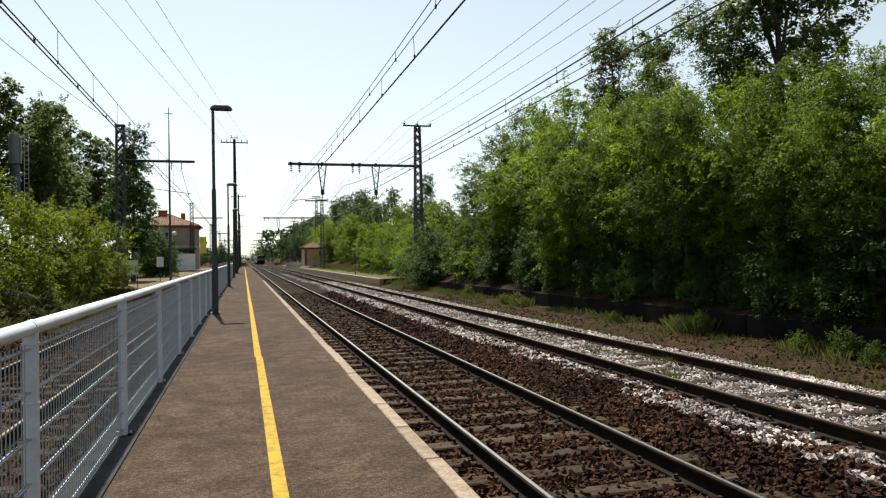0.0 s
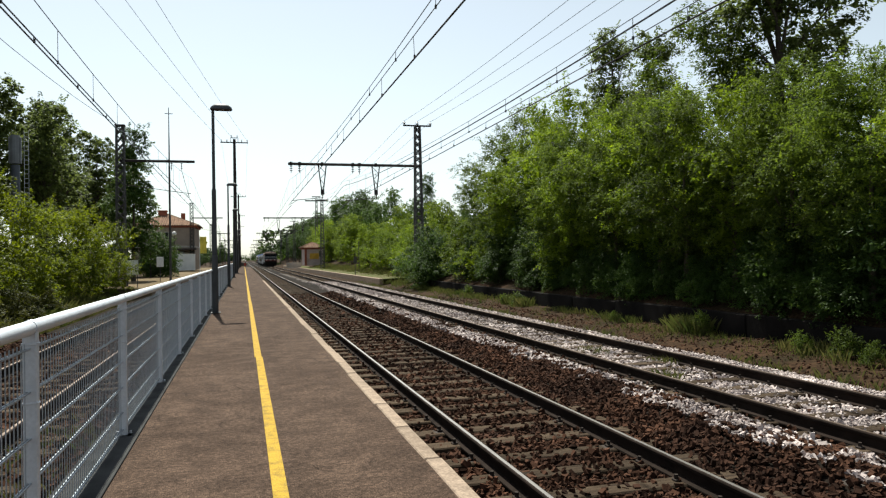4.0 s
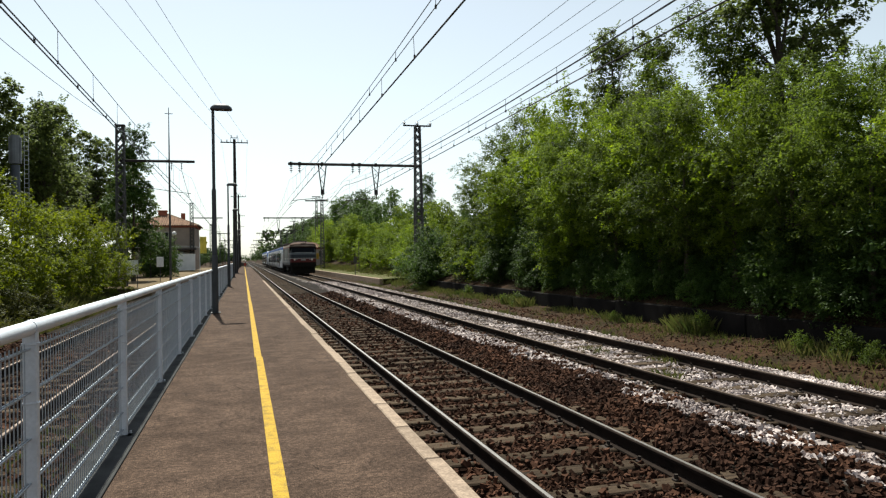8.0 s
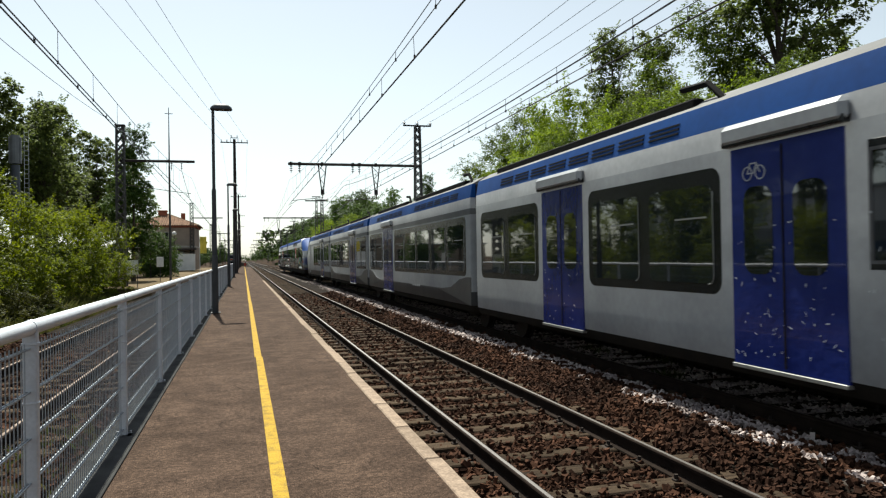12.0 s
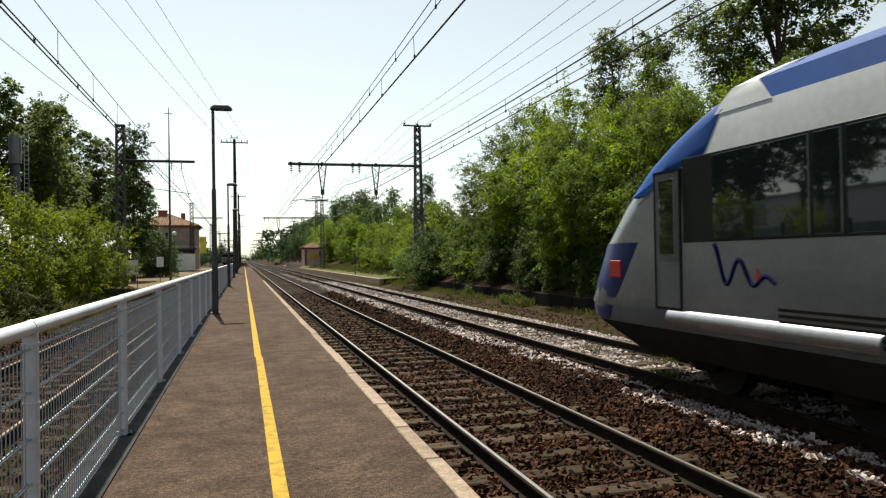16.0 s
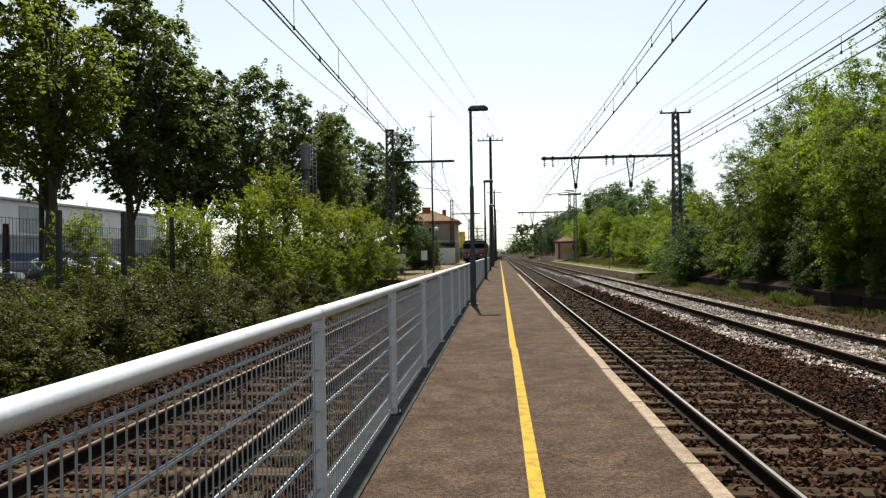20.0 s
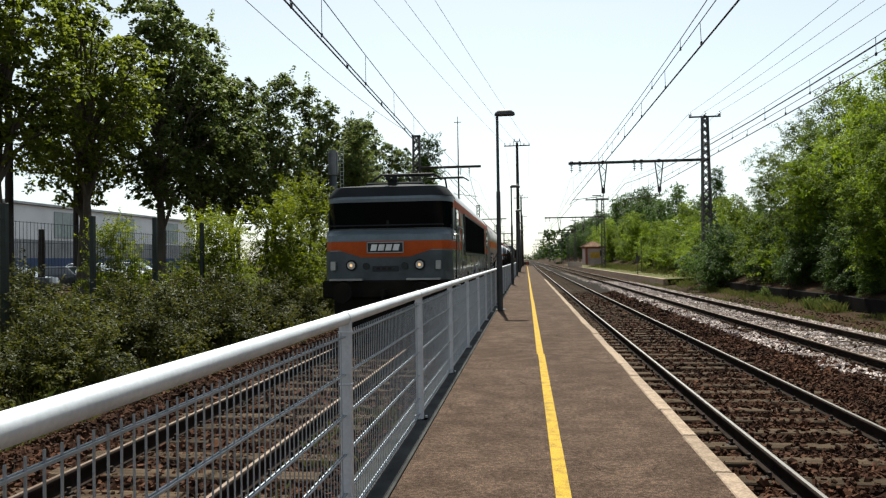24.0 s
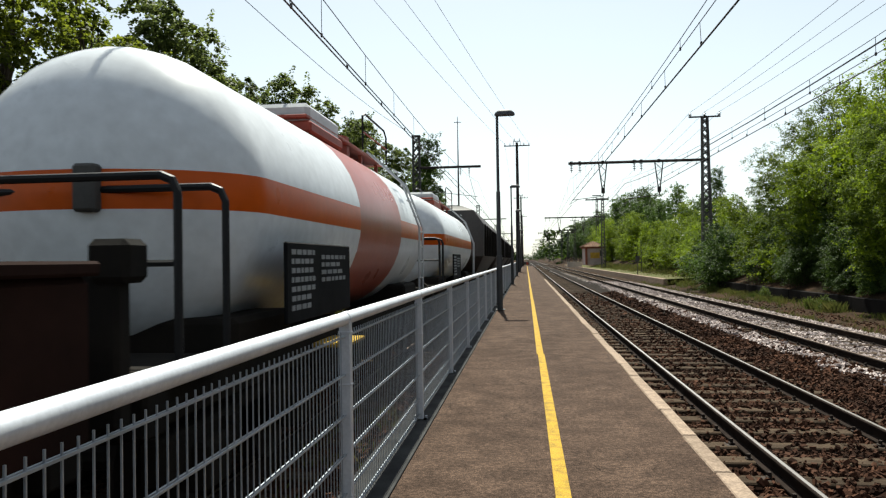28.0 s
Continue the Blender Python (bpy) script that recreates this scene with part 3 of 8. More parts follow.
post_me = post_me.mesh("post", GALV)
tube_me = Geo().cyl((0, 0, 1.144), (0, SPAN, 1.144), 0.035, 0.035, 16).cyl((0, -0.03, 1.144), (0, 0.03, 1.144), 0.0375, 0.0385, 16).mesh("handrail", GALV, 40)
pan = Geo()
for z in HB:
    for dx in (-0.007, 0.007):
        pan.box(dx - 0.0035, 0.02, z - 0.0035, dx + 0.0035, SPAN - 0.02, z + 0.0035)
for i in range(46):
    y = 0.046 + 0.0565 * i
    pan.box(-0.0024, y - 0.0024, 0.03, 0.0024, y + 0.0024, 1.075)
pan = pan.mesh("mesh_panel", WIRE)
for i in range(44):
    y = P0 + SPAN * i
    part("post", post_me, None, rail).matrix_basis = pose(FENCE_X, y, 0)
    part("handrail", tube_me, None, rail).matrix_basis = pose(FENCE_X, y, 0)
    part("mesh_panel", pan, None, rail).matrix_basis = pose(FENCE_X - 0.005, y, 0)

# ---- platform lamps ----


def platform_lamp():
    lp = thing("platform_lamp", "dark grey platform lamp post with a flat shoebox head", "lamp post", "platform lamps")
    part("pole", Geo().cyl((0, 0, 0), (0, 0, 1.55), 0.085, 0.083, 14).cyl((0, 0, 1.55), (0, 0, 3.4), 0.066, 0.06, 14).cyl((0, 0, 3.4), (0.0, 0, 5.65), 0.045, 0.04, 12).cyl((0, 0, 1.53), (0, 0, 1.58), 0.09, 0.07, 14), LAMPGREY, lp, smooth=40)
    part("base_plate", Geo().box(-0.14, -0.14, 0, 0.14, 0.14, 0.018, 0.004), LAMPGREY, lp)
    hd = Geo()
    hd.hull([(5.585, -0.10, 0.10, 0.27, 0.06, 0.06, 0), (5.61, -0.14, 0.14, 0.30, 0.09, 0.09, 0), (5.67, -0.13, 0.13, 0.28, 0.09, 0.09, 0), (5.735, -0.09, 0.09, 0.20, 0.07, 0.07, 0), (5.76, -0.04, 0.04, 0.10, 0.03, 0.03, 0)])
    h = part("head", hd, LAMPGREY, lp, smooth=35)
    h.matrix_basis = pose(0.22, 0, 0, 0, 0, 0)
    part("lens", Geo().box(0.0, -0.09, 5.592, 0.44, 0.09, 5.602), mat("lamp_lens", (0.6, 0.6, 0.58), None, 0.2, bump=0), lp, "milky lens")
    return lp


lp0 = platform_lamp()
lp0.matrix_basis = pose(-0.77, 20.7, 0.012)
for i in range(1, 6):
    copy_thing(lp0, pose(-0.80 - 0.003 * i, 20.7 + 20.9 * i, 0.012, 0, 0, random.uniform(-3, 3)))

# ---- overhead line ----
GY = (-78.0, -14.0, 48.5, 112.0, 176.0, 240.0, 304.0, 370.0)


def lattice(g, x, y, z0, z1, w0, w1, n):
    """Four angle irons with cross bracing on each face."""
    def c(k, s):
        w = (w0 + (w1 - w0) * k / n) / 2
        d = w * 0.75
        return Vector((x + s[0] * w, y + s[1] * d, z0 + (z1 - z0) * k / n))
    cs = ((-1, -1), (1, -1), (1, 1), (-1, 1))
    for s in cs:
        g.cyl(c(0, s), c(n, s), 0.075, 0.065, 4)
    for k in range(n):
        for a, b in zip(cs, cs[1:] + cs[:1]):
            g.cyl(c(k, a), c(k + 1, b), 0.042, 0.042, 4, caps=False)
            g.cyl(c(k, b), c(k + 1, a), 0.042, 0.042, 4, caps=False)
    for k in (0, n):
        for a, b in zip(cs, cs[1:] + cs[:1]):
            g.cyl(c(k, a), c(k, b), 0.03, 0.03, 4)
    return g


def insulators(g, p, n=3, r=0.07, step=0.09, mi=0, up=False):
    s = 1 if up else -1
    g.cyl(p, (p[0], p[1], p[2] + s * (n * step + 0.08)), 0.018, 0.018, 6, mi)
    for k in range(n):
        z = p[2] + s * (0.05 + k * step)
        g.cyl((p[0], p[1], z), (p[0], p[1], z + s * 0.045), r, r * 0.45, 10, mi)


def gantry_right(name="catenary_gantry"):
    ga = thing(name, "lattice mast with a long cantilever beam over two tracks", "catenary mast", "overhead line gantries")
    part("mast", lattice(Geo(), 11.75, 0, -0.6, 10.55, 0.62, 0.34, 22), MASTGREY, ga, "pale grey riveted lattice mast")
    part("footing", Geo().box(11.3, -0.45, -1.2, 12.2, 0.45, -0.35, 0.04), WALLC, ga)
    for k, x in enumerate((3.1, 3.65, 5.15, 7.2, 7.65, 8.78)):
        part("clamp", Geo().box(x - 0.09, -0.12, 7.69, x + 0.09, 0.12, 7.92, 0.02), DARKST, ga)
    b = Geo().box(2.9, -0.09, 7.745, 11.95, 0.09, 7.83, 0.02).box(2.9, -0.03, 7.70, 11.9, 0.03, 7.88, 0.01)
    part("beam", b, DARKST, ga, "dark steel beam")
    top = Geo().box(10.75, -0.05, 10.55, 12.75, 0.05, 10.65, 0.01)
    part("crossarm", top, DARKST, ga)
    for x in (10.82, 11.75, 12.68):
        q = Geo()
        insulators(q, (x, 0, 10.64), 2, 0.13, 0.11, up=True)
        part("insulator", q, PORCEL, ga)
    for x in (3.1, 3.65, 7.2, 7.65):
        q = Geo()
        insulators(q, (x, 0, 7.70), 3, 0.115, 0.15)
        part("insulator", q, PORCEL, ga)
    for x, tx in ((5.15, 3.0), (8.78, 6.52)):
        v = Geo()
        v.cyl((x - 0.26, 0, 7.70), (x - 0.07, 0, 6.1), 0.04, 0.04, 6).cyl((x + 0.26, 0, 7.70), (x + 0.07, 0, 6.1), 0.04, 0.04, 6)
        for a, b, q in ((0.0, 0.3, 1), (0.3, 0.55, -1), (0.55, 0.8, 1), (0.8, 1.0, -1)):
            v.cyl((x - q * (0.26 - 0.19 * a), 0, 7.70 - 1.6 * a), (x + q * (0.26 - 0.19 * b), 0, 7.70 - 1.6 * b), 0.022, 0.022, 5)
        v.box(x - 0.12, -0.05, 5.75, x + 0.12, 0.05, 6.12, 0.02)
        part("hanger", v, DARKST, ga, "dark V-shaped hanger")
        q = Geo()
        insulators(q, (x, 0, 5.78), 2, 0.08, 0.12)
        part("insulator", q, PORCEL, ga)
        arm = Geo().cyl((x, 0, 5.55), (tx + 0.1, 0, 5.35), 0.022, 0.022, 6).cyl((tx + 0.55, 0, 5.42), (tx, 0, 5.08), 0.016, 0.016, 5).cyl((x, 0, 5.55), (x, 0, 5.9), 0.022, 0.022, 6)
        part("steady_arm", arm, DARKST, ga)
    return ga


def gantry_left():
    ga = thing("catenary_gantry", "slim lattice mast with a short beam over one track", "catenary mast", "overhead line gantries")
    part("mast", lattice(Geo(), -7.35, 0, -0.7, 9.95, 0.52, 0.42, 20), MASTGREY, ga, "pale grey lattice mast")
    part("footing", Geo().box(-7.8, -0.4, -1.2, -6.9, 0.4, -0.45, 0.04), WALLC, ga)
    part("cap", Geo().box(-7.65, -0.25, 9.95, -7.05, 0.25, 10.03, 0.01), DARKST, ga)
    part("beam", Geo().box(-7.4, -0.06, 7.72, -2.95, 0.06, 7.88, 0.02), DARKST, ga, "dark steel beam")
    for x in (-4.35, -3.75):
        q = Geo()
        insulators(q, (x, 0, 7.72), 3, 0.075, 0.14)
        part("insulator", q, PORCEL, ga)
    part("steady_arm", Geo().cyl((-7.2, 0, 6.3), (-3.2, 0, 5.75), 0.02, 0.02, 6).cyl((-3.75, 0, 7.2), (-3.3, 0, 5.5), 0.014, 0.014, 5).cyl((-3.5, 0, 5.75), (-3.12, 0, 5.12), 0.014, 0.014, 5), DARKST, ga)
    return ga


gr, gl = gantry_right(), gantry_left()
gr.matrix_basis, gl.matrix_basis = pose(0, 48.5, 0), pose(0, 48.5, 0)
for y in GY:
    if y != 48.5:
        copy_thing(gr, pose(0, y, 0))
        copy_thing(gl, pose(0, y, 0))


def sag_wire(g, x0, z0, x1, z1, y0, y1, sag, r, n=14, s=4):
    pts = []
    for k in range(n + 1):
        t = k / n
        pts.append(Vector((x0 + (x1 - x0) * t, y0 + (y1 - y0) * t, z0 + (z1 - z0) * t - sag * 4 * t * (1 - t))))
    for p, q in zip(pts, pts[1:]):
        g.cyl(p, q, r, r, s, caps=False)
    return pts


def line_set(cx, contact, cr, messenger, aux, feeders, label):
    """The wires over one track: contact wire, auxiliary wire, messenger, droppers, feeders."""
    w = thing("overhead_line", label, "overhead wire", "overhead lines")
    for a, b in zip(GY, GY[1:]):
        cw, ms, ax, dr = Geo(), Geo(), Geo(), Geo()
        cw.cyl((cx + 0.1, a, contact), (cx - 0.1, b, contact), cr, cr, 5, caps=False)
        pts = sag_wire(ms, cx, messenger[0], cx, messenger[0], a, b, messenger[1], messenger[2], 20)
        qts = sag_wire(ax, cx, aux[0], cx, aux[0], a, b, aux[1], aux[2], 20)
        for k in range(1, 20):
            p, q = pts[k], qts[k]
            dr.cyl(p, q, 0.006, 0.006, 4)
            dr.box(q.x - 0.014, q.y - 0.02, q.z - 0.03, q.x + 0.014, q.y + 0.02, q.z + 0.03)
            e = (pts[k] + pts[k - 1]) / 2
            f = (qts[k] + qts[k - 1]) / 2
            x = cx + 0.1 - 0.2 * (k - 0.5) / 20
            dr.cyl(f, (x, e.y, contact), 0.006, 0.006, 4)
            dr.box(x - 0.014, e.y - 0.02, contact - 0.01, x + 0.014, e.y + 0.02, contact + 0.06)
        part("contact_wire", cw, COPPER, w)
        part("messenger_wire", ms, COPPER, w)
        part("auxiliary_wire", ax, COPPER, w)
        tagged(part("dropper", dr, COPPER, w), kind="stuff")
        for fx, fz, fs, fr in feeders:
            fd = Geo()
            sag_wire(fd, fx, fz, fx, fz, a, b, fs, fr)
            part("feeder_wire", fd, COPPER, w)


line_set(3.0, 5.04, 0.016, (6.75, 1.15, 0.008), (5.62, 0.19, 0.008), (), "contact and messenger wires over the main track")
line_set(6.52, 4.97, 0.015, (6.65, 1.18, 0.007), (5.40, 0.24, 0.008), ((6.56, 6.35, 1.0, 0.016),), "black contact, messenger and feeder wires over the second track")
line_set(-3.15, 4.93, 0.014, (6.75, 1.15, 0.008), (5.3, 0.27, 0.012), ((-7.3, 9.95, 1.5, 0.010),), "contact and messenger wires over the outer track")
tw = thing("signal_wires", "three thin wires on the mast tops", "overhead wire", "overhead lines")
for x in (10.82, 11.75, 12.68):
    for a, b in zip(GY, GY[1:]):
        g = Geo()
        sag_wire(g, x, 10.9, x, 10.9, a, b, 0.75, 0.009)
        part("wire", g, COPPER, tw)

# ---- wooden power poles on the platform side ----


def power_pole(h, arm):
    pp = thing("power_pole", "tall dark pole with a crossarm and porcelain insulators", "utility pole", "power poles")
    part("pole", Geo().cyl((0, 0, -0.3), (0, 0, h), 0.24, 0.15, 12), DARKST, pp, smooth=40)
    part("crossarm", Geo().box(-arm, -0.06, h - 0.45, arm, 0.06, h - 0.33, 0.02).box(-0.42, -0.04, h + 0.1, 0.42, 0.04, h + 0.17).box(-0.42, -0.04, h - 0.4, -0.37, 0.04, h + 0.15).box(0.37, -0.04, h - 0.4, 0.42, 0.04, h + 0.15), DARKST, pp)
    for x, z in ((-arm + 0.1, h - 0.33), (-arm + 0.7, h - 0.33), (-0.3, h + 0.17), (0.3, h + 0.17), (arm - 0.7, h - 0.33), (arm - 0.1, h - 0.33)):
        q = Geo()
        insulators(q, (x, 0, z), 2, 0.1, 0.12, up=True)
        part("insulator", q, PORCEL, pp)
    return pp


p0 = power_pole(15.1, 1.5)
p0.matrix_basis = pose(-0.86, 84, 0)
copy_thing(p0, pose(-11.6, -32, -0.2, 0, 0, -5))
for y, x in ((150, -0.9), (215, -1.0), (285, -1.2)):
    copy_thing(p0, pose(x, y, -0.5))
pw = thing("power_wires", "three thin power wires running to the tall pole", "overhead wire", "overhead lines")
for d in (-1.4, 0.0, 1.4):
    g = Geo()
    sag_wire(g, -11.6 + d, 14.9, -0.86 + d, 14.95, -32, 84, 1.1, 0.011, 20)
    sag_wire(g, -0.86 + d, 14.95, -0.9 + d, 14.6, 84, 150, 0.8, 0.011)
    part("wire", g.mesh("wire", COPPER), None, pw)

# single masts along the far side of the line
for x, y, h in ((14.6, 150, 13.5), (11.8, 205, 9.5)):
    dm = thing("mast", "distant steel mast with short crossarms", "mast", "distant masts")
    part("shaft", lattice(Geo(), 0, 0, 0, h, 0.6, 0.35, 14), MASTGREY, dm)
    part("crossarm", Geo().box(-2.3, -0.1, h - 0.35, 2.3, 0.1, h - 0.1, 0.02).box(-0.9, -0.1, h + 0.5, 0.9, 0.1, h + 0.7), DARKST, dm)
    for q in (-2.1, -0.7, 0.7, 2.1):
        z = Geo()
        insulators(z, (q, 0, h - 0.12), 2, 0.14, 0.16, up=True)
        part("insulator", z, PORCEL, dm)
    dm.matrix_basis = pose(x, y, 0.2)

# ---- low retaining wall on the far side ----
# panels take the near-black concrete, so tree shade is painted in
rw = thing("retaining_wall", "low concrete wall below the trees, their shade put into its dark colour", "wall", kind="structure")
rj = random.Random(3)
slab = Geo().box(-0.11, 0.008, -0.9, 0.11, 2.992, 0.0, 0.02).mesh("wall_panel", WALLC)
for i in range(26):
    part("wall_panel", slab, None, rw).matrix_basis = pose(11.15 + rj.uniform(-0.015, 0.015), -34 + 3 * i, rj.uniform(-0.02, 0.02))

# far platform on the other side
fp = thing("far_platform", "grassy disused side platform with a pale edge", "platform", kind="structure")
part("edge", Geo().box(9.55, 52, -0.95, 9.85, 185, -0.08, 0.02), COPING, fp)
g = Geo()
for j in range(34):
    g.add([(9.85, 52 + 4 * j, -0.10), (12.2, 52 + 4 * j, 0.0), (12.2, 56 + 4 * j, 0.0), (9.85, 56 + 4 * j, -0.10)], [(0, 1, 2, 3)])
part("surface", g, mat("mossy_platform", (0.065, 0.080, 0.024), (0.10, 0.085, 0.045), 0.95, scale=0.4, fine=12, bump=0.6), fp)

# station-side low platform
sp = thing("station_platform", "low sandy platform in front of the station house", "platform", kind="structure")
part("surface", Geo().box(-11.5, 44, -0.9, -5.1, 165, -0.06, 0.01), SAND, sp)
part("edge", Geo().box(-5.1, 44, -0.9, -4.75, 165, -0.03, 0.015), COPING, sp)

# ---- trees and shrubs ----


def leaf_cloud(lobes, count, leaf, seed, pad=0.3, per=34, narrow=0.5, droop=0.5, core=60, hole=0.0, shoots=0.10, up=0.3):
    """Leaf blades in tufts on the outside of lobes (x, y, z, rx, ry, rz), with feathery shoots standing clear and a dim inner mass."""
    rng = np.random.default_rng(seed)
    lb = np.array(lobes, float)
    size = (lb[:, 3] * lb[:, 4] * lb[:, 5]) ** (2 / 3)
    k = max(1, count // per)
    kk = k * 3
    pick = rng.choice(len(lb), kk, p=size / size.sum())
    d = rng.normal(size=(kk, 3)) + np.array([0, 0, up])
    d /= np.linalg.norm(d, axis=1)[:, None]
    wob = np.array([noise.noise(Vector(v) * 2.3 + Vector((p * 3.7, seed, 0))) for v, p in zip(d, pick)])
    c = lb[pick, :3] + d * lb[pick, 3:] * (rng.uniform(0.74, 1.08, kk) * (1 + 0.5 * wob))[:, None]
    deep = np.linalg.norm((c[:, None, :] - lb[None, :, :3]) / lb[None, :, 3:], axis=2)
    deep[np.arange(kk), pick] = 9
    keep = np.where((wob > hole - 0.45) & (deep.min(axis=1) > 0.66))[0][:k]
    pick, d, c = pick[keep], d[keep], c[keep]
    k = len(pick)
    m = k * per
    own = np.repeat(np.arange(k), per)
    ts = pad * rng.uniform(0.5, 1.6, k)
    # tufts: leaves round a short twig end, flatter than wide
    q = rng.normal(size=(m, 3)) + (d * 0.5 + np.array([0, 0, 0.45]))[own]
    q /= np.linalg.norm(q, axis=1)[:, None]
    rr = rng.uniform(0.35, 1.0, m)
    off = q * (ts[own] * rr)[:, None] * np.array([1, 1, 0.55])
    off[:, 2] -= droop * ts[own] * (q[:, 0] ** 2 + q[:, 1] ** 2) * rr * rr * 0.6
    # shoots: leaflets in two ranks along a rising stem
    isx = rng.random(k) < shoots * np.clip((c[:, 2] - lb[:, 2].min()) / max(0.1, np.ptp(lb[:, 2])), 0.15, 1) * 2
    sd = d * 0.8 + np.array([0, 0, 0.7]) + rng.normal(size=(k, 3)) * 0.25
    sd /= np.linalg.norm(sd, axis=1)[:, None]
    sl = pad * rng.uniform(1.6, 3.4, k)
    t = np.tile(np.linspace(0.0, 1.0, per), k)
    side = np.cross(sd, rng.normal(size=(k, 3)))
    side /= np.linalg.norm(side, axis=1)[:, None]
    sg = np.tile(np.where(np.arange(per) % 2 == 0, 1.0, -1.0), k)
    lat = (side[own] * sg[:, None]) + rng.normal(size=(m, 3)) * 0.35
    soff = sd[own] * (t * sl[own])[:, None] + lat * (leaf * (0.9 - 0.5 * t))[:, None] - np.array([0, 0, 1.0]) * (t * t * sl[own] * 0.22)[:, None]
    fl = isx[own]
    c = c[own] + np.where(fl[:, None], soff, off)
    nn = q * 0.45 + np.array([0, 0, 0.65]) + rng.normal(size=(m, 3)) * 0.38
    nn /= np.linalg.norm(nn, axis=1)[:, None]
    a = np.where(fl[:, None], lat, q + rng.normal(size=(m, 3)) * 0.4) - np.array([0, 0, 0.22])
    a -= nn * np.sum(a * nn, axis=1)[:, None]
    a /= np.linalg.norm(a, axis=1)[:, None] + 1e-6
    b = np.cross(a, nn)
    s = leaf * rng.uniform(0.6, 1.35, m)
    # the inner mass
    kc = core * len(lb)
    pc = np.repeat(np.arange(len(lb)), core)
    dc = rng.normal(size=(kc, 3))
    dc /= np.linalg.norm(dc, axis=1)[:, None]
    cc = lb[pc, :3] + dc * lb[pc, 3:] * rng.uniform(0.1, 0.66, kc)[:, None]
    ac = rng.normal(size=(kc, 3))
    ac /= np.linalg.norm(ac, axis=1)[:, None]
    bc = np.cross(ac, rng.normal(size=(kc, 3)))
    bc /= np.linalg.norm(bc, axis=1)[:, None] + 1e-6
    c, a, b = np.concatenate([c, cc]), np.concatenate([a, ac]), np.concatenate([b, bc])
    s = np.concatenate([s, lb[pc, 3] * rng.uniform(0.22, 0.42, kc)])[:, None]
    f = np.cross(a, b)
    v = np.stack([c - a * s * 0.5, c + b * s * narrow * 0.5 + f * s * 0.08, c + a * s * 0.5, c - b * s * narrow * 0.5 + f * s * 0.08], 1)
    return v.reshape(-1, 3), np.arange(4 * len(c)).reshape(-1, 4)


def make_tree(name, label, category, leafmat, trunk, lobes, count, leaf, seed, group, bare=0.0, limbs=None, **kw):
    tr = thing(name, label, category, group)
    r = random.Random(seed)
    h, r0 = trunk
    g = Geo()
    pts, x, y = [], 0.0, 0.0
    for k in range(7):
        pts.append(Vector((x, y, h * k / 6)))
        x += r.uniform(-0.06, 0.06) * h / 6
        y += r.uniform(-0.06, 0.06) * h / 6
    for k in range(6):
        g.cyl(pts[k] + Vector((0, 0, -0.3 if k == 0 else 0)), pts[k + 1], r0 * (1.25 if k == 0 else 1 - 0.13 * k), r0 * (1 - 0.13 * (k + 1)), 9)
    part("trunk", g, BARK, tr, smooth=50)
    for i, lo in enumerate(lobes[:limbs or 9]):
        p = pts[min(5, 2 + int(4 * max(0, min(0.99, (lo[2] - h * 0.4) / (h * 0.9)))))]
        q = Vector(lo[:3])
        mid = (p + q) / 2 + Vector((r.uniform(-0.2, 0.2), r.uniform(-0.2, 0.2), 0.25))
        b = Geo().cyl(p, mid, r0 * 0.38, r0 * 0.24, 6).cyl(mid, q, r0 * 0.24, r0 * 0.08, 6)
        for j in range(4):
            e = q + Vector((r.uniform(-1, 1) * lo[3], r.uniform(-1, 1) * lo[4], r.uniform(-0.3, 1) * lo[5])) * 0.8
            b.cyl(mid.lerp(q, 0.4 + 0.15 * j), e, r0 * 0.09, r0 * 0.03, 5)
        part("limb", b, BARK, tr)
    v, f = leaf_cloud(lobes, count, leaf, seed, **kw)
    part("crown", raw_mesh("crown", v, f, leafmat), None, tr)
    return tr


def lobes_for(seed, n, z0, z1, rad, size, peak=0.45):
    """Lobes round a stem from z0 to z1, widest at a share of the height."""
    r = random.Random(seed)
    out = []
    for i in range(n):
        t = (i + 0.5) / n
        z = z0 + (z1 - z0) * t
        w = rad * (1 - abs(t - peak) / max(peak, 1 - peak)) ** 0.6 * r.uniform(0.5, 1.0)
        a = i * 2.4 + r.uniform(-0.4, 0.4)
        s = size * r.uniform(0.7, 1.25) * (1.0 if t < 0.75 else 0.75)
        out.append((w * math.cos(a), w * math.sin(a), z, s, s * r.uniform(0.85, 1.15), s * r.uniform(0.6, 0.85)))
    return out


def place(src, rows):
    """Copies of a tree: x, y, lift, size, turn."""
    first = True
    for x, y, dz, s, a in rows:
        m = pose(x, y, ground_z(x, y) + dz, 0, 0, a)
        if first:
            src.matrix_basis, src.scale = m, (s, s, s)
            src.location, src.rotation_euler = m.translation, m.to_euler()
            src.scale = (s, s, s)
            first = False
        else:
            c = copy_thing(src, m)
            c.scale = (s, s, s)


def spray(seed, n, z0, z1, rad, size, tops, peak=0.4):
    """Lobes of a ragged crown: a body and a few shoots that stand clear of it."""
    r = random.Random(seed * 7 + 1)
    out = lobes_for(seed, n, z0, z1 - size, rad, size, peak)
    for i in range(tops):
        a, q = r.uniform(0, 6.28), rad * r.uniform(0.1, 0.8)
        s = size * r.uniform(0.35, 0.6)
        out.append((q * math.cos(a), q * math.sin(a), z1 - size * r.uniform(-0.25, 1.1), s, s, s * r.uniform(1.0, 1.5)))
    return out


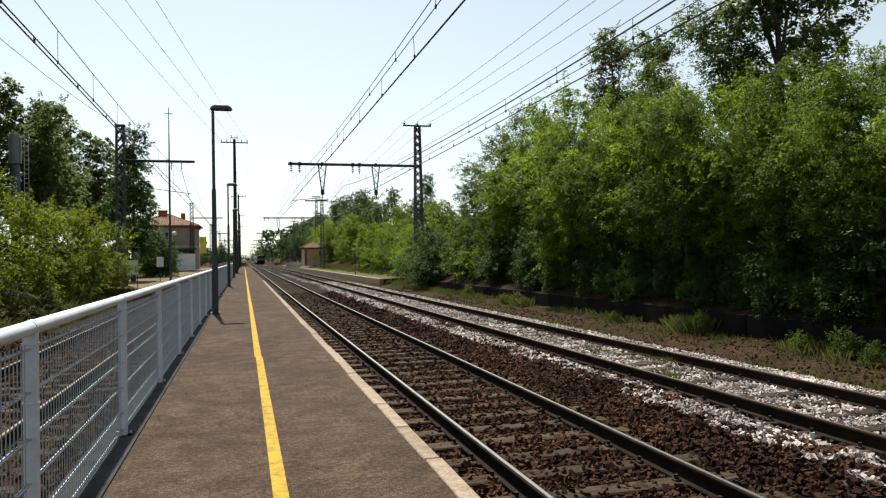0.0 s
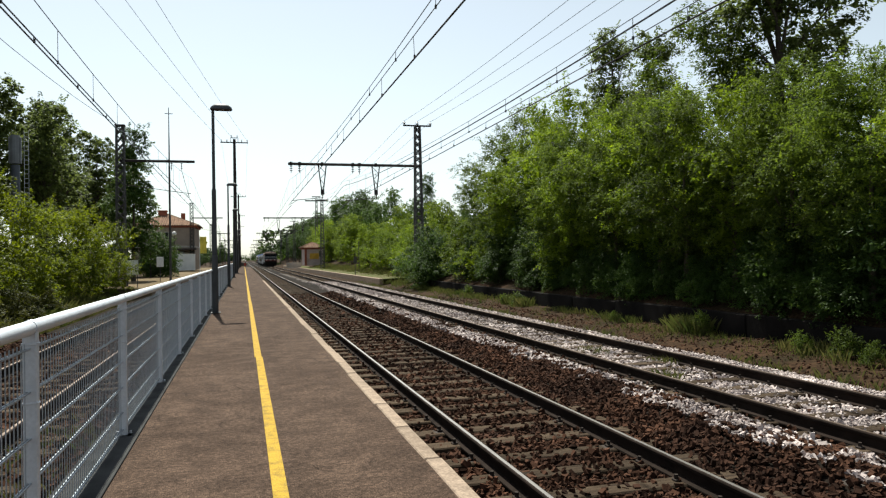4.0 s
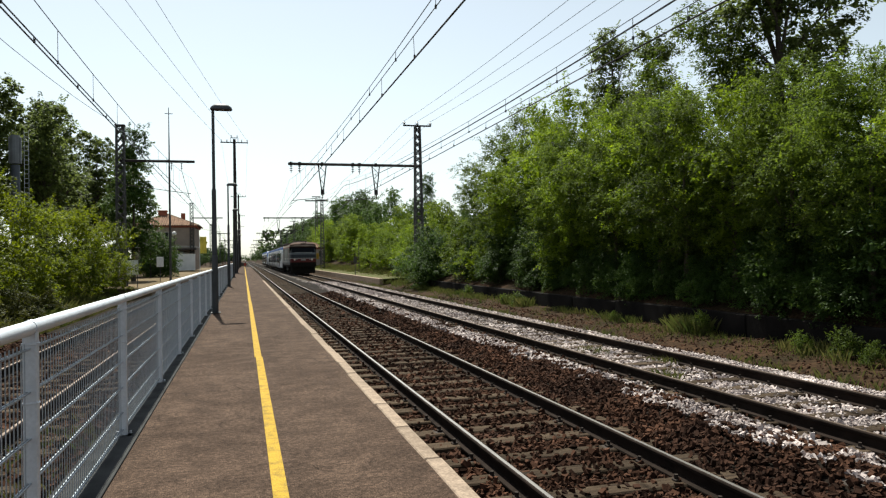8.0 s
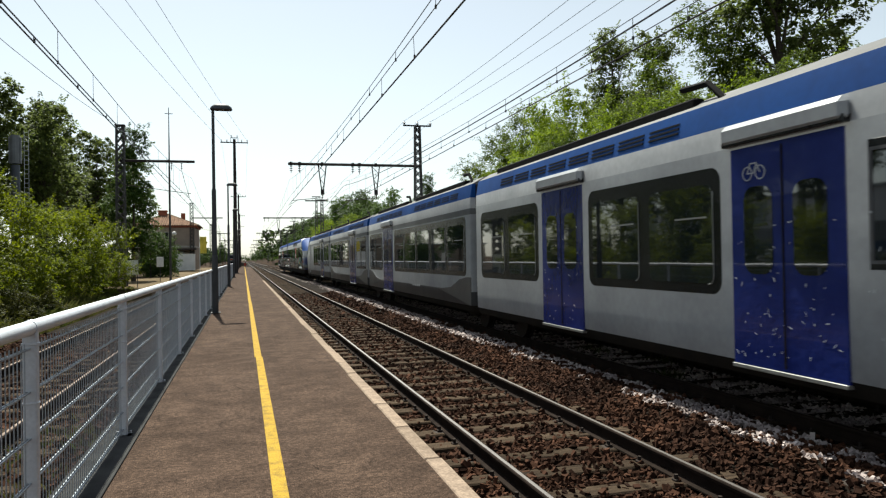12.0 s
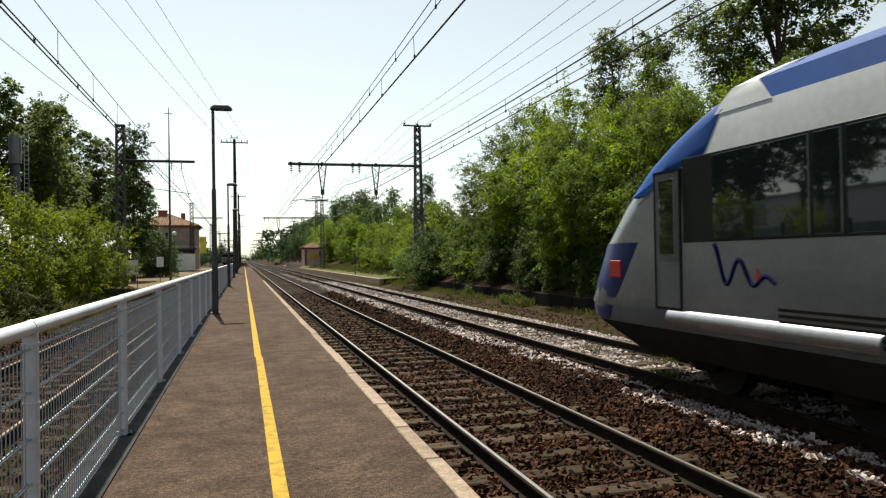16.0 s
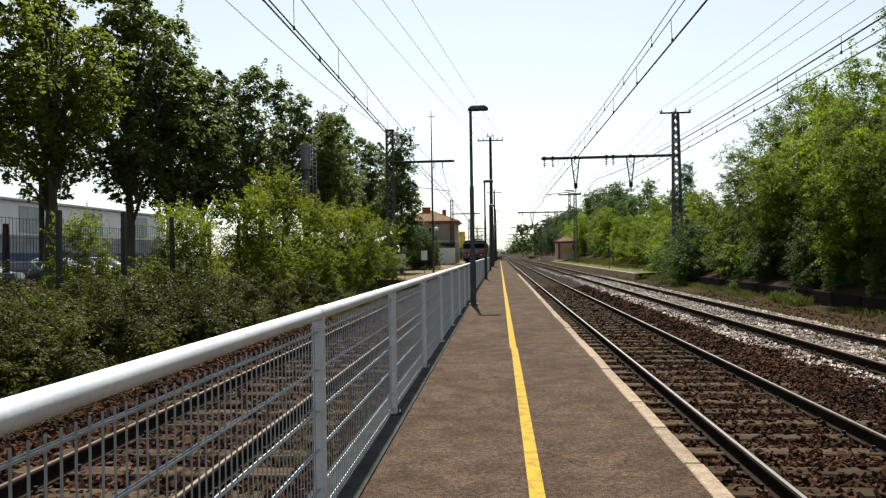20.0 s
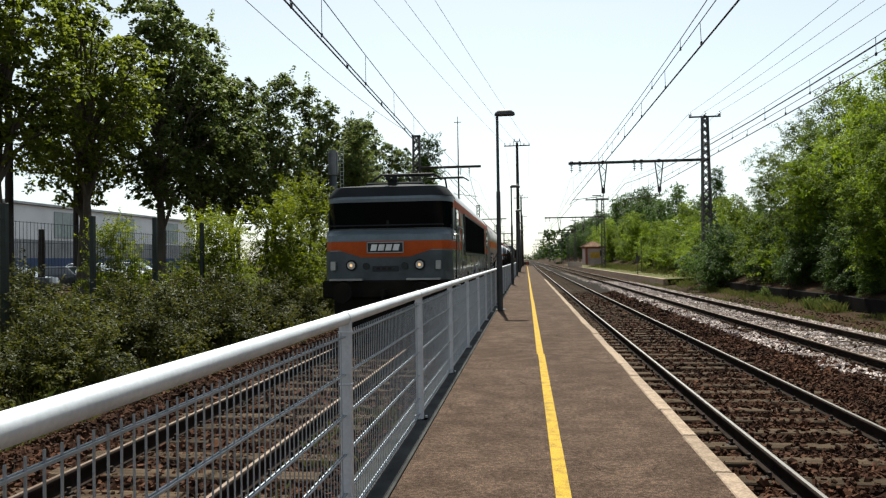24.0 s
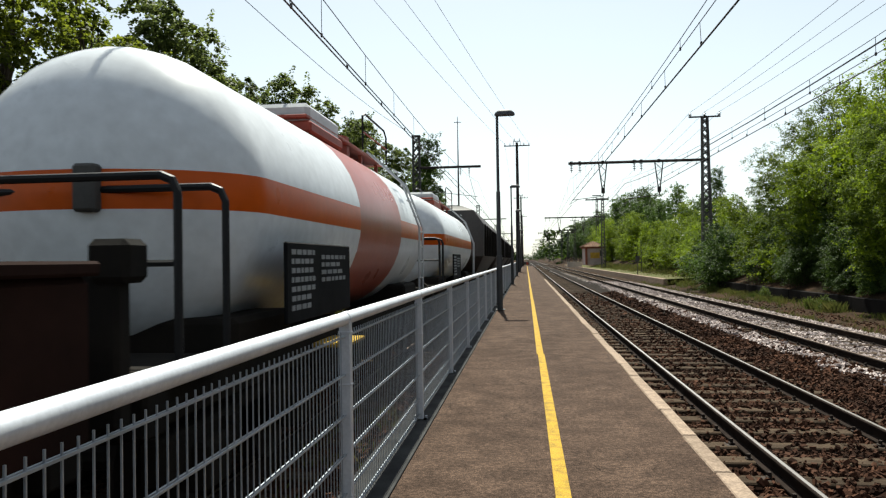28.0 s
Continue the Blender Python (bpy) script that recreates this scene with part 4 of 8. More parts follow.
locust = make_tree("tree", "bright green bushy locust tree leafy to the ground", "tree", LEAF1, (6.0, 0.11), spray(1, 16, 1.5, 7.6, 2.75, 1.0, 7, 0.62), 26000, 0.125, 1, "trackside trees", pad=0.34, per=34, narrow=0.42, hole=0.22, core=80)
ash = make_tree("tree", "green trackside tree with drooping lower boughs", "tree", LEAF7, (6.5, 0.13), spray(2, 17, 1.3, 8.2, 3.0, 1.05, 8, 0.6), 28000, 0.13, 2, "trackside trees", pad=0.36, per=34, narrow=0.36, droop=0.8, hole=0.22, core=80)
oak = make_tree("tree", "tall dark green tree above the thicket", "tree", LEAF8, (8.5, 0.2), spray(3, 20, 3.0, 12.2, 1.75, 0.85, 8, 0.45), 26000, 0.15, 3, "trackside trees", pad=0.36, per=34, narrow=0.55, hole=0.34, core=16, limbs=20)
plane = make_tree("tree", "tall plane tree with a bare forked trunk", "tree", LEAF3, (9.0, 0.26), spray(4, 24, 5.6, 14.4, 3.3, 1.0, 9, 0.5), 14000, 0.21, 4, "plane trees", pad=0.42, per=22, narrow=0.7, limbs=26, hole=0.44, core=2, shoots=0.03)
plane2 = make_tree("tree", "tall dense dark plane tree", "tree", LEAF8, (8.0, 0.26), spray(14, 24, 4.4, 12.8, 2.8, 1.2, 10, 0.45), 17000, 0.21, 14, "plane trees", pad=0.40, per=22, narrow=0.7, limbs=24, hole=0.42, core=3, shoots=0.03)
shrub = make_tree("shrub", "light yellow-green young shrub by the mesh fence", "shrub", LEAF4, (2.6, 0.045), spray(5, 17, 0.5, 4.1, 1.35, 0.62, 7, 0.42), 14000, 0.10, 5, "shrubs", pad=0.24, per=24, core=40, limbs=16, hole=0.2, shoots=0.3)
bramble = make_tree("bush", "low tangled bramble bush by the track", "bush", LEAF6, (0.6, 0.03), spray(6, 10, 0.15, 1.3, 1.3, 0.5, 6, 0.2), 10000, 0.08, 6, "brambles", pad=0.19, per=22, core=60, limbs=4, hole=0.2, shoots=0.25)
darkbush = make_tree("bush", "dark green bush overhanging the low wall", "bush", LEAF2, (1.2, 0.05), spray(7, 12, 0.2, 2.5, 1.25, 0.75, 5, 0.35), 11000, 0.10, 7, "trackside bushes", pad=0.28, per=30, droop=1.0, limbs=5, hole=0.25, core=60)
thicket = make_tree("bush", "light green bramble thicket on the bank", "bush", LEAF1, (1.2, 0.05), spray(17, 10, 0.3, 2.9, 1.3, 0.75, 8, 0.35), 9000, 0.12, 17, "trackside bushes", pad=0.28, per=26, limbs=5, hole=0.1, core=50)
fartree = make_tree("tree", "distant dark broadleaf tree beyond the line", "tree", LEAF2, (6, 0.2), spray(8, 13, 1.4, 9.4, 2.6, 1.35, 6, 0.4), 6000, 0.32, 8, "distant trees", pad=0.6, per=20, limbs=4, core=24, shoots=0.05)
farlight = make_tree("tree", "distant light green tree on the bank", "tree", LEAF1, (5, 0.15), spray(9, 13, 0.5, 7.4, 2.4, 1.25, 6, 0.35), 6500, 0.26, 9, "distant trees", pad=0.55, per=20, limbs=4, core=24, shoots=0.08)
maple = make_tree("tree", "dense dark upright tree beside the line", "tree", LEAF2, (8, 0.18), spray(10, 20, 2.2, 11.6, 1.75, 0.9, 6, 0.35), 17000, 0.19, 10, "plane trees", pad=0.36, per=28, limbs=8, core=60)

place(locust, [(13.2, 27.4, 0, 0.94, 20), (12.9, 23.9, 0, 0.76, 140), (12.3, 19.4, 0.3, 0.70, 75), (12.2, 15.8, 0.3, 0.64, 45), (13.2, 12.4, 0.4, 0.56, 100), (12.3, 9.4, 0.3, 0.58, 215), (13.1, 33.2, 0, 0.78, 190), (13.2, 48.6, 0, 0.42, 260), (14.2, 30.4, 0, 0.8, 300)])
place(ash, [(13.9, 37.9, 0, 0.88, 10), (14.2, 42.8, 0, 0.56, 200), (14.2, 34.6, 0, 0.90, 250), (14.3, 20.9, 0, 0.95, 290), (12.1, 21.8, 0.3, 0.62, 320), (12.0, 17.6, 0.3, 0.60, 160), (12.0, 13.6, 0.3, 0.58, 300), (12.0, 11.4, 0.3, 0.55, 40), (12.3, 25.6, 0.1, 0.64, 210), (14.4, 13.4, 0.2, 0.54, 30), (14.6, 16.8, 0, 0.62, 120), (13.0, 6.8, 0.4, 0.5, 70), (13.2, 4.0, 0.4, 0.5, 170), (15.2, 25.0, 0, 0.70, 220)])
place(oak, [(16.4, 18.8, 0, 1.02, 0), (17.0, 30.6, 0, 0.84, 120), (17.3, 27.6, 0, 0.76, 20), (17.2, 45.5, 0, 0.48, 280), (17.3, 38.0, 0, 0.62, 40)])
rb = random.Random(71)
HEDGE = [(11.85 + rb.uniform(-0.2, 0.35), 2.5 + 1.55 * i, -0.15, rb.uniform(0.44, 0.66), rb.uniform(0, 360)) for i in range(18)]
place(darkbush, [(11.3, 43.2, -0.2, 1.1, 80), (11.9, 46.2, -0.1, 1.2, 10), (11.9, 37.0, 0.0, 0.75, 0), (11.9, 32.6, 0.1, 0.75, 60), (12.0, 28.4, 0.1, 0.72, 130)] + [(13.6 + rb.uniform(-0.5, 0.8), 3.0 + 2.35 * i, -0.1, rb.uniform(1.0, 1.25), rb.uniform(0, 360)) for i in range(17)] + [(15.8 + rb.uniform(-0.5, 0.8), 8.0 + 3.0 * i, -0.1, rb.uniform(1.2, 1.5), rb.uniform(0, 360)) for i in range(13)] + HEDGE)
place(thicket, [(13.4, 51.0, 0, 1.1, 80), (12.9, 55.5, 0, 1.0, 150), (13.8, 60.0, 0, 1.1, 230), (13.1, 65.0, 0, 1.0, 300), (12.5, 39.8, 0, 1.0, 40), (12.2, 35.0, 0, 0.8, 100), (13.6, 70.0, 0, 1.1, 120), (13.2, 76.0, 0, 1.0, 210), (12.4, 25.6, 0.1, 0.9, 20)])
place(plane, [(-20.4, 26.0, 0, 1.04, 0), (-20.0, 30.8, 0, 1.0, 80), (-21.0, 21.5, 0, 0.98, 250), (-21, 15.5, 0, 0.95, 110), (-23.5, 35.5, 0, 0.9, 160)])
place(plane2, [(-19.4, 41.2, 0, 1.12, 140), (-20.0, 37.6, 0, 1.21, 0), (-18.6, 44.0, 0, 1.02, 40), (-17.9, 49.3, 0, 1.07, 220), (-16.3, 54.6, 0, 1.08, 90), (-13.6, 57.0, 0, 0.92, 180), (-15.4, 61.5, 0, 1.02, 270), (-15.2, 67.0, 0, 1.05, 120), (-12.6, 70.0, 0, 0.95, 20), (-11.0, 76.0, 0, 0.9, 100), (-17.5, 74.0, 0, 0.98, 310), (-16.5, 86.0, 0, 0.8, 60)])
place(shrub, [(-8.9, 28.2, 0, 1.18, 0), (-8.6, 24.6, 0, 0.95, 100), (-9.0, 20.4, 0, 0.72, 200), (-8.4, 31.6, 0, 1.02, 300), (-8.4, 36.0, 0, 0.95, 50), (-7.9, 39.2, 0, 1.08, 150), (-7.4, 43.5, 0, 0.95, 250), (-10.6, 23.0, 0, 0.8, 20), (-10.4, 17.2, 0, 0.62, 140)])
place(bramble, [(-7.3, 10.6, 0, 0.8, 0), (-7.5, 13.4, 0, 0.95, 70), (-7.3, 16.2, 0, 0.85, 140), (-8.3, 8.6, 0, 0.95, 210), (-8.5, 12.0, 0, 0.9, 280), (-8.7, 15.0, 0, 0.9, 350), (-7.4, 19.0, 0, 0.9, 40), (-10.6, 10.5, 0, 0.95, 110), (-10.9, 14.0, 0, 0.95, 180), (-7.5, 7.4, 0, 0.9, 250), (-7.6, 22.5, 0, 0.85, 320), (-7.3, 26.5, 0, 0.7, 10), (-9.8, 6.0, 0, 0.9, 90), (-11.8, 8.0, 0, 0.9, 200), (-8.2, 17.4, 0, 1.05, 60), (-7.4, 30.5, 0, 0.6, 150)])
weed = make_tree("weed", "low bushy green weed on the verge", "weed", LEAF7, (0.25, 0.012), spray(19, 8, 0.08, 0.55, 0.36, 0.17, 6, 0.3), 2600, 0.045, 19, "verge weeds", pad=0.09, per=16, core=10, limbs=3, shoots=0.4)
place(weed, [(10.55, 9.0, 0, 0.75, 0), (10.35, 9.9, 0, 0.6, 70), (10.6, 10.7, 0, 0.8, 140), (10.45, 11.6, 0, 0.6, 210), (10.75, 15.2, 0, 0.8, 280), (10.6, 15.9, 0, 0.45, 20), (10.7, 19.5, 0, 0.4, 90), (10.6, 27.0, 0, 0.8, 160), (10.5, 28.2, 0, 0.6, 230), (10.7, 34.0, 0, 0.8, 300), (10.8, 8.0, 0, 0.8, 50)])
rt = random.Random(21)
place(farlight, [(15.2 + rt.uniform(-0.8, 2.2), 53 + 4.6 * i, -0.3, rt.uniform(0.42, 0.7) + 0.003 * 4.6 * i, rt.uniform(0, 360)) for i in range(26)])
FAR_TOPS = ((57, 5.5), (84, 7.0), (112, 11.5), (135, 13.0), (300, 13.5))
place(fartree, [(x, y, -0.2, (lerp_table(FAR_TOPS, y) - 2.6) / 9.4 * rt.uniform(0.82, 1.1), rt.uniform(0, 360)) for x, y in ((19.0 + rt.uniform(-2, 4), 57 + 5.2 * i) for i in range(40))] + [(14.5 + rt.uniform(-1, 3), 190 + 11 * i, 0, rt.uniform(0.7, 1.0), rt.uniform(0, 360)) for i in range(12)] + [(-11 - rt.uniform(0, 6), 150 + 12 * i, 0, rt.uniform(0.35, 0.6), rt.uniform(0, 360)) for i in range(10)] + [(-8.6, 320, 0, 0.95, 0), (-11, 330, 0, 0.8, 90)])
copy_thing(darkbush, pose(-7.6, 74.0, -0.1, 0, 0, 50)).scale = (1.15, 1.15, 1.5)
copy_thing(darkbush, pose(-8.6, 75.5, -0.1, 0, 0, 150)).scale = (1.2, 1.2, 1.3)
place(maple, [(-8.4, 61.0, 0, 1.0, 0), (17.6, 68.5, 0, 0.62, 40)])
# woods that close the line in the distance
fw = random.Random(33)
vs, fs, nn = [], [], 0
for i in range(230):
    side = fw.choice((-1, 1))
    y = fw.uniform(240, 1500)
    x = side * (fw.uniform(10, 45) + 0.004 * y) if fw.random() < 0.8 else side * fw.uniform(60, 400)
    if i < 14:
        x, y = -26 + 4 * i, fw.uniform(1600, 1900)
    h = fw.uniform(7, 14) * (1.0 if side > 0 else 0.75)
    v, f = leaf_cloud([(x + fw.uniform(-3, 3), y, h * k / 4, h * 0.32, h * 0.32, h * 0.25) for k in (1, 2, 3)], 420, 1.3, 100 + i, pad=1.4, per=10, narrow=0.8, core=6)
    vs.append(v)
    fs.append(f + nn)
    nn += len(v)
tagged(part("distant_woods", raw_mesh("distant_woods", np.concatenate(vs), np.concatenate(fs), LEAF2)), "hazy woods along the line in the distance", "woods", kind="stuff")


def grass(name, rows, label, seed, h=0.3, matl=GRASS):
    """Blades in patches: x0, x1, y0, y1, how many, height."""
    rng = np.random.default_rng(seed)
    V = []
    for x0, x1, y0, y1, n, hh in rows:
        tx, ty = rng.uniform(x0, x1, max(1, n // 14)), rng.uniform(y0, y1, max(1, n // 14))
        i = rng.integers(0, len(tx), n)
        px, py = tx[i] + rng.normal(0, 0.10, n), ty[i] + rng.normal(0, 0.10, n)
        pz = np.array([max(ground_z(a, b), bed_z(a, b) - 0.03 if 1.3 < a < 9.4 or -6.2 < a < -1.2 else -9) for a, b in zip(px, py)])
        ht = hh * rng.uniform(0.4, 1.2, n)
        an = rng.uniform(0, 6.28, n)
        w = 0.0022 + 0.0022 * rng.random(n)
        lx, ly = rng.normal(0, 0.35, n) * ht, rng.normal(0, 0.35, n) * ht
        dx, dy = np.cos(an) * w, np.sin(an) * w
        a = np.stack([px - dx, py - dy, pz - 0.02], 1)
        b = np.stack([px + dx, py + dy, pz - 0.02], 1)
        c = np.stack([px + lx * 0.4 + dx * 0.8, py + ly * 0.4 + dy * 0.8, pz + ht * 0.6], 1)
        d = np.stack([px + lx, py + ly, pz + ht], 1)
        V.append(np.stack([a, b, c, d], 1))
    v = np.concatenate(V)
    n = len(v)
    return tagged(part(name, raw_mesh(name, v.reshape(-1, 3), np.arange(4 * n).reshape(n, 4), matl)), label, "grass", kind="stuff")


grass("grass", [(9.6, 11.0, 6, 46, 1600, 0.14), (9.8, 11.0, 5, 20, 1500, 0.12), (10.4, 11.0, 18, 24, 700, 0.2), (10.0, 11.0, 30, 46, 1800, 0.24), (9.9, 13.5, 46, 130, 16000, 0.4), (9.0, 9.4, 5, 60, 1500, 0.2), (10.1, 11.0, 8.6, 12.2, 500, 0.25), (10.5, 10.9, 15.0, 16.2, 700, 0.4), (10.4, 10.9, 26, 29, 900, 0.35)], "tufts of green and straw-coloured grass along the far verge", 41)
grass("grass", [(-7.2, -6.0, 4, 44, 9000, 0.3), (-6.6, -5.8, 18, 34, 3500, 0.35), (-9, -7, 24, 50, 5000, 0.45), (-16, -9, 6, 40, 9000, 0.7)], "dry grass beside the outer track", 42)
grass("weeds", [(1.37, 1.40, 8.0, 8.1, 40, 0.3), (1.36, 1.40, 12.2, 12.4, 40, 0.22), (6.1, 6.3, 9.6, 10.0, 160, 0.16), (7.0, 7.2, 11.0, 11.4, 160, 0.14), (6.4, 6.9, 12.5, 13.2, 160, 0.14), (7.5, 7.7, 6.0, 6.3, 120, 0.15), (-2.2, -1.4, 2, 10, 600, 0.14)], "small green weeds growing through the ballast", 43)

# ---- mesh fence of the neighbouring yard ----
GREENP = mat("dark_green_paint", (0.022, 0.03, 0.026), None, 0.5, scale=3, fine=30, bump=0.05)
yf = thing("yard_fence", "dark green mesh fence with square posts", "fence")
fpan = Geo()
for i in range(25):
    fpan.box(-0.003, 0.1 * i + 0.08, 0.05, 0.003, 0.1 * i + 0.086, 2.5)
for z in (0.1, 0.6, 1.1, 1.6, 2.1, 2.48):
    fpan.box(-0.004, 0.04, z, 0.004, 2.58, z + 0.008)
fpan = fpan.mesh("mesh_panel", GREENP)
fpost = Geo().box(-0.05, -0.05, -0.4, 0.05, 0.05, 2.8, 0.006).mesh("post", GREENP)
for i in range(17):
    y = 4.0 + 2.63 * i
    z = ground_z(-9.3, y) + 0.1
    part("post", fpost, None, yf).matrix_basis = pose(-9.3, y, z)
    part("mesh_panel", fpan, None, yf).matrix_basis = pose(-9.3, y, z)

# ---- warehouse beyond the trees ----
CLAD = mat("white_cladding", (0.80, 0.81, 0.82), (0.70, 0.71, 0.73), 0.5, scale=0.3, fine=10, bump=0.05)
CORR = mat("grey_corrugated_sheet", (0.34, 0.35, 0.36), (0.26, 0.27, 0.28), 0.5, metal=0.2, scale=0.5, fine=14, bump=0.1)
BLUEW = mat("blue_wall_paint", (0.05, 0.09, 0.20), (0.04, 0.07, 0.15), 0.6, scale=0.5, fine=12, bump=0.1)
ROOFM = mat("grey_metal_roof", (0.40, 0.41, 0.43), None, 0.4, metal=0.4, scale=0.4, fine=10, bump=0.05)
GLASS = glass_mat("window_glass")
PALEGL = mat("translucent_sheet", (0.36, 0.42, 0.40), (0.28, 0.33, 0.32), 0.3, scale=1, fine=10, bump=0.02)
wh = thing("warehouse", "long white and grey industrial shed with a blue base", "warehouse")
part("upper_wall", Geo().box(-70, 26, 4.4, -50, 92, 8.2, 0.05), CLAD, wh)
g = Geo()
for i in range(132):
    g.box(-50.02, 26 + 0.5 * i, 2.4, -49.94, 26.3 + 0.5 * i, 4.4)
g.box(-69.9, 26, 2.4, -50, 92, 4.4)
part("lower_wall", g, CORR, wh, "grey corrugated cladding")
part("base_wall", Geo().box(-69.95, 26, -0.4, -49.97, 92, 2.4), BLUEW, wh, "dark blue base")
part("roof", Geo().prism([(-70.4, 8.2), (-49.6, 8.2), (-49.6, 8.45), (-60, 9.3), (-70.4, 8.45)], 25.6, 92.4), ROOFM, wh)
for i in range(5):
    y = 32 + 12.5 * i
    w = part("window", Geo().box(-50.0, y, 4.7, -49.93, y + 4.4, 7.7), PALEGL, wh, "translucent grey-green glazing")
    f = Geo()
    for k in range(4):
        f.box(-49.95, y + 1.44 * k, 4.7, -49.9, y + 1.44 * k + 0.08, 7.7)
    for z in (4.7, 6.2, 7.64):
        f.box(-49.95, y, z, -49.9, y + 4.4, z + 0.08)
    part("frame", f, ROOFM, w)

wh.matrix_basis = pose(-53.5, 78.2, 0, 0, 0, 0.2) @ pose(50, -59, 0)

# ---- parked cars in the yard, seen between the bushes ----
CARP = [mat("car_paint_" + n, c, None, 0.25, scale=1, fine=10, bump=0, coat=0.6) for n, c in (("dark", (0.03, 0.035, 0.045)), ("silver", (0.5, 0.51, 0.53)), ("white", (0.7, 0.7, 0.7)))]
TYRE = mat("tyre_rubber", (0.02, 0.02, 0.02), None, 0.9)
for k, (x, y) in enumerate(((-28, 41), (-28.5, 44.5), (-29.2, 48), (-27.5, 36), (-31, 54))):
    car = thing("car", ("dark", "silver", "white")[k % 3] + " car parked in the yard", "car", "parked cars")
    part("body", Geo().hull([(0.3, -2.0, 2.0, 0.8, 0.3, 0.3, 0), (0.6, -2.1, 2.1, 0.86, 0.35, 0.3, 0), (0.9, -1.95, 2.05, 0.85, 0.3, 0.3, 0), (0.98, -1.2, 1.9, 0.8, 0.2, 0.3, 1), (1.42, -0.5, 1.4, 0.62, 0.2, 0.2, 0), (1.47, -0.3, 1.2, 0.55, 0.2, 0.2, 0)]), [CARP[k % 3], GLASS], car, smooth=35)
    for sx in (-0.8, 0.8):
        for sy in (-1.25, 1.25):
            part("wheel", Geo().cyl((sx - 0.1, sy, 0.32), (sx + 0.1, sy, 0.32), 0.32, 0.32, 14), TYRE, car)
    car.matrix_basis = pose(x, y, ground_z(x, y), 0, 0, 90 + k * 3)

# ---- grey telecom column and dark poles in the yard ----
tc = thing("telecom_column", "grey steel telecom column with a boxed antenna head and a ladder", "telecom mast")
COLG = mat("grey_blue_steel", (0.075, 0.085, 0.10), (0.055, 0.062, 0.075), 0.5, metal=0.3, scale=1, fine=20, bump=0.05)
part("column", Geo().cyl((0, 0, -0.3), (0, 0, 7.5), 0.27, 0.25, 16), COLG, tc, smooth=40)
part("antenna_head", Geo().cyl((0, 0, 7.6), (0, 0, 9.3), 0.27, 0.27, 12).box(-0.34, -0.1, 7.6, -0.24, 0.1, 9.2, 0.02).box(0.24, -0.1, 7.6, 0.34, 0.1, 9.2, 0.02), mat("pale_antenna_shell", (0.20, 0.21, 0.22), None, 0.5), tc)
ld = Geo().box(0.48, -0.02, 0, 0.5, 0.0, 9.6).box(0.72, -0.02, 0, 0.74, 0, 9.6)
for k in range(34):
    ld.box(0.48, -0.02, 0.25 + 0.28 * k, 0.74, 0.0, 0.275 + 0.28 * k)
part("ladder", ld, GALV, tc)
tc.matrix_basis = pose(-13.2, 48.5, -0.1)
for x, y, h in ((-24.0, 31.0, 13.0), (-28, 42, 6.5), (-26.0, 36.0, 3.6)):
    po = thing("pole", "dark wooden pole in the yard", "utility pole", "yard poles")
    part("shaft", Geo().cyl((0, 0, -0.4), (0, 0, h), 0.2, 0.14, 10), DARKST, po, smooth=40)
    po.matrix_basis = pose(x, y, ground_z(x, y))

# ---- station house ----
RENDERW = mat("house_render", (0.32, 0.255, 0.20), (0.25, 0.20, 0.16), 0.9, scale=0.6, fine=25, bump=0.15)
PLINTH = mat("pale_band", (0.46, 0.42, 0.37), None, 0.85, scale=1, fine=30, bump=0.1)
TILE = mat("roman_roof_tile", (0.22, 0.135, 0.09), (0.15, 0.095, 0.07), 0.9, scale=2, fine=20, bump=0.2, island=0.3)
SHUT = mat("dark_shutter", (0.06, 0.05, 0.045), None, 0.6)
WHITEP = mat("white_paint", (0.72, 0.72, 0.70), (0.62, 0.62, 0.6), 0.6, scale=1, fine=20, bump=0.05)
REDBR = mat("red_brick", (0.30, 0.10, 0.06), (0.22, 0.08, 0.05), 0.9, scale=3, fine=40, bump=0.3)


def tiled_roof(g, x0, x1, y0, y1, z0, rise, step=0.32):
    """A hipped roof of barrel-tile rows."""
    cy, cx = (y0 + y1) / 2, (x0 + x1) / 2
    ins = (y1 - y0) / 2
    a, b = x0 + min(ins, (x1 - x0) / 2 - 0.1), x1 - min(ins, (x1 - x0) / 2 - 0.1)
    top = z0 + rise
    g.add([(x0, y0, z0), (x1, y0, z0), (x1, y1, z0), (x0, y1, z0), (a, cy, top), (b, cy, top)], [(0, 1, 5, 4), (1, 2, 5), (2, 3, 4, 5), (3, 0, 4), (0, 3, 2, 1)])
    x = x0 + step / 2
    while x < x1:
        t = min(1.0, (x - x0) / max(0.01, a - x0), (x1 - x) / max(0.01, x1 - b))
        for yy in (y0, y1):
            g.cyl((x, yy, z0 + 0.02), (x, yy + (cy - yy) * t, z0 + rise * t + 0.02), 0.09, 0.09, 6)
        x += step
    y = y0 + step / 2
    while y < y1:
        t = min(1.0, (y - y0) / (cy - y0), (y1 - y) / (y1 - cy))
        g.cyl((x1, y, z0 + 0.02), (x1 + (b - x1) * t, y, z0 + rise * t + 0.02), 0.09, 0.09, 6)
        g.cyl((x0, y, z0 + 0.02), (x0 + (a - x0) * t, y, z0 + rise * t + 0.02), 0.09, 0.09, 6)
        y += step
    return g


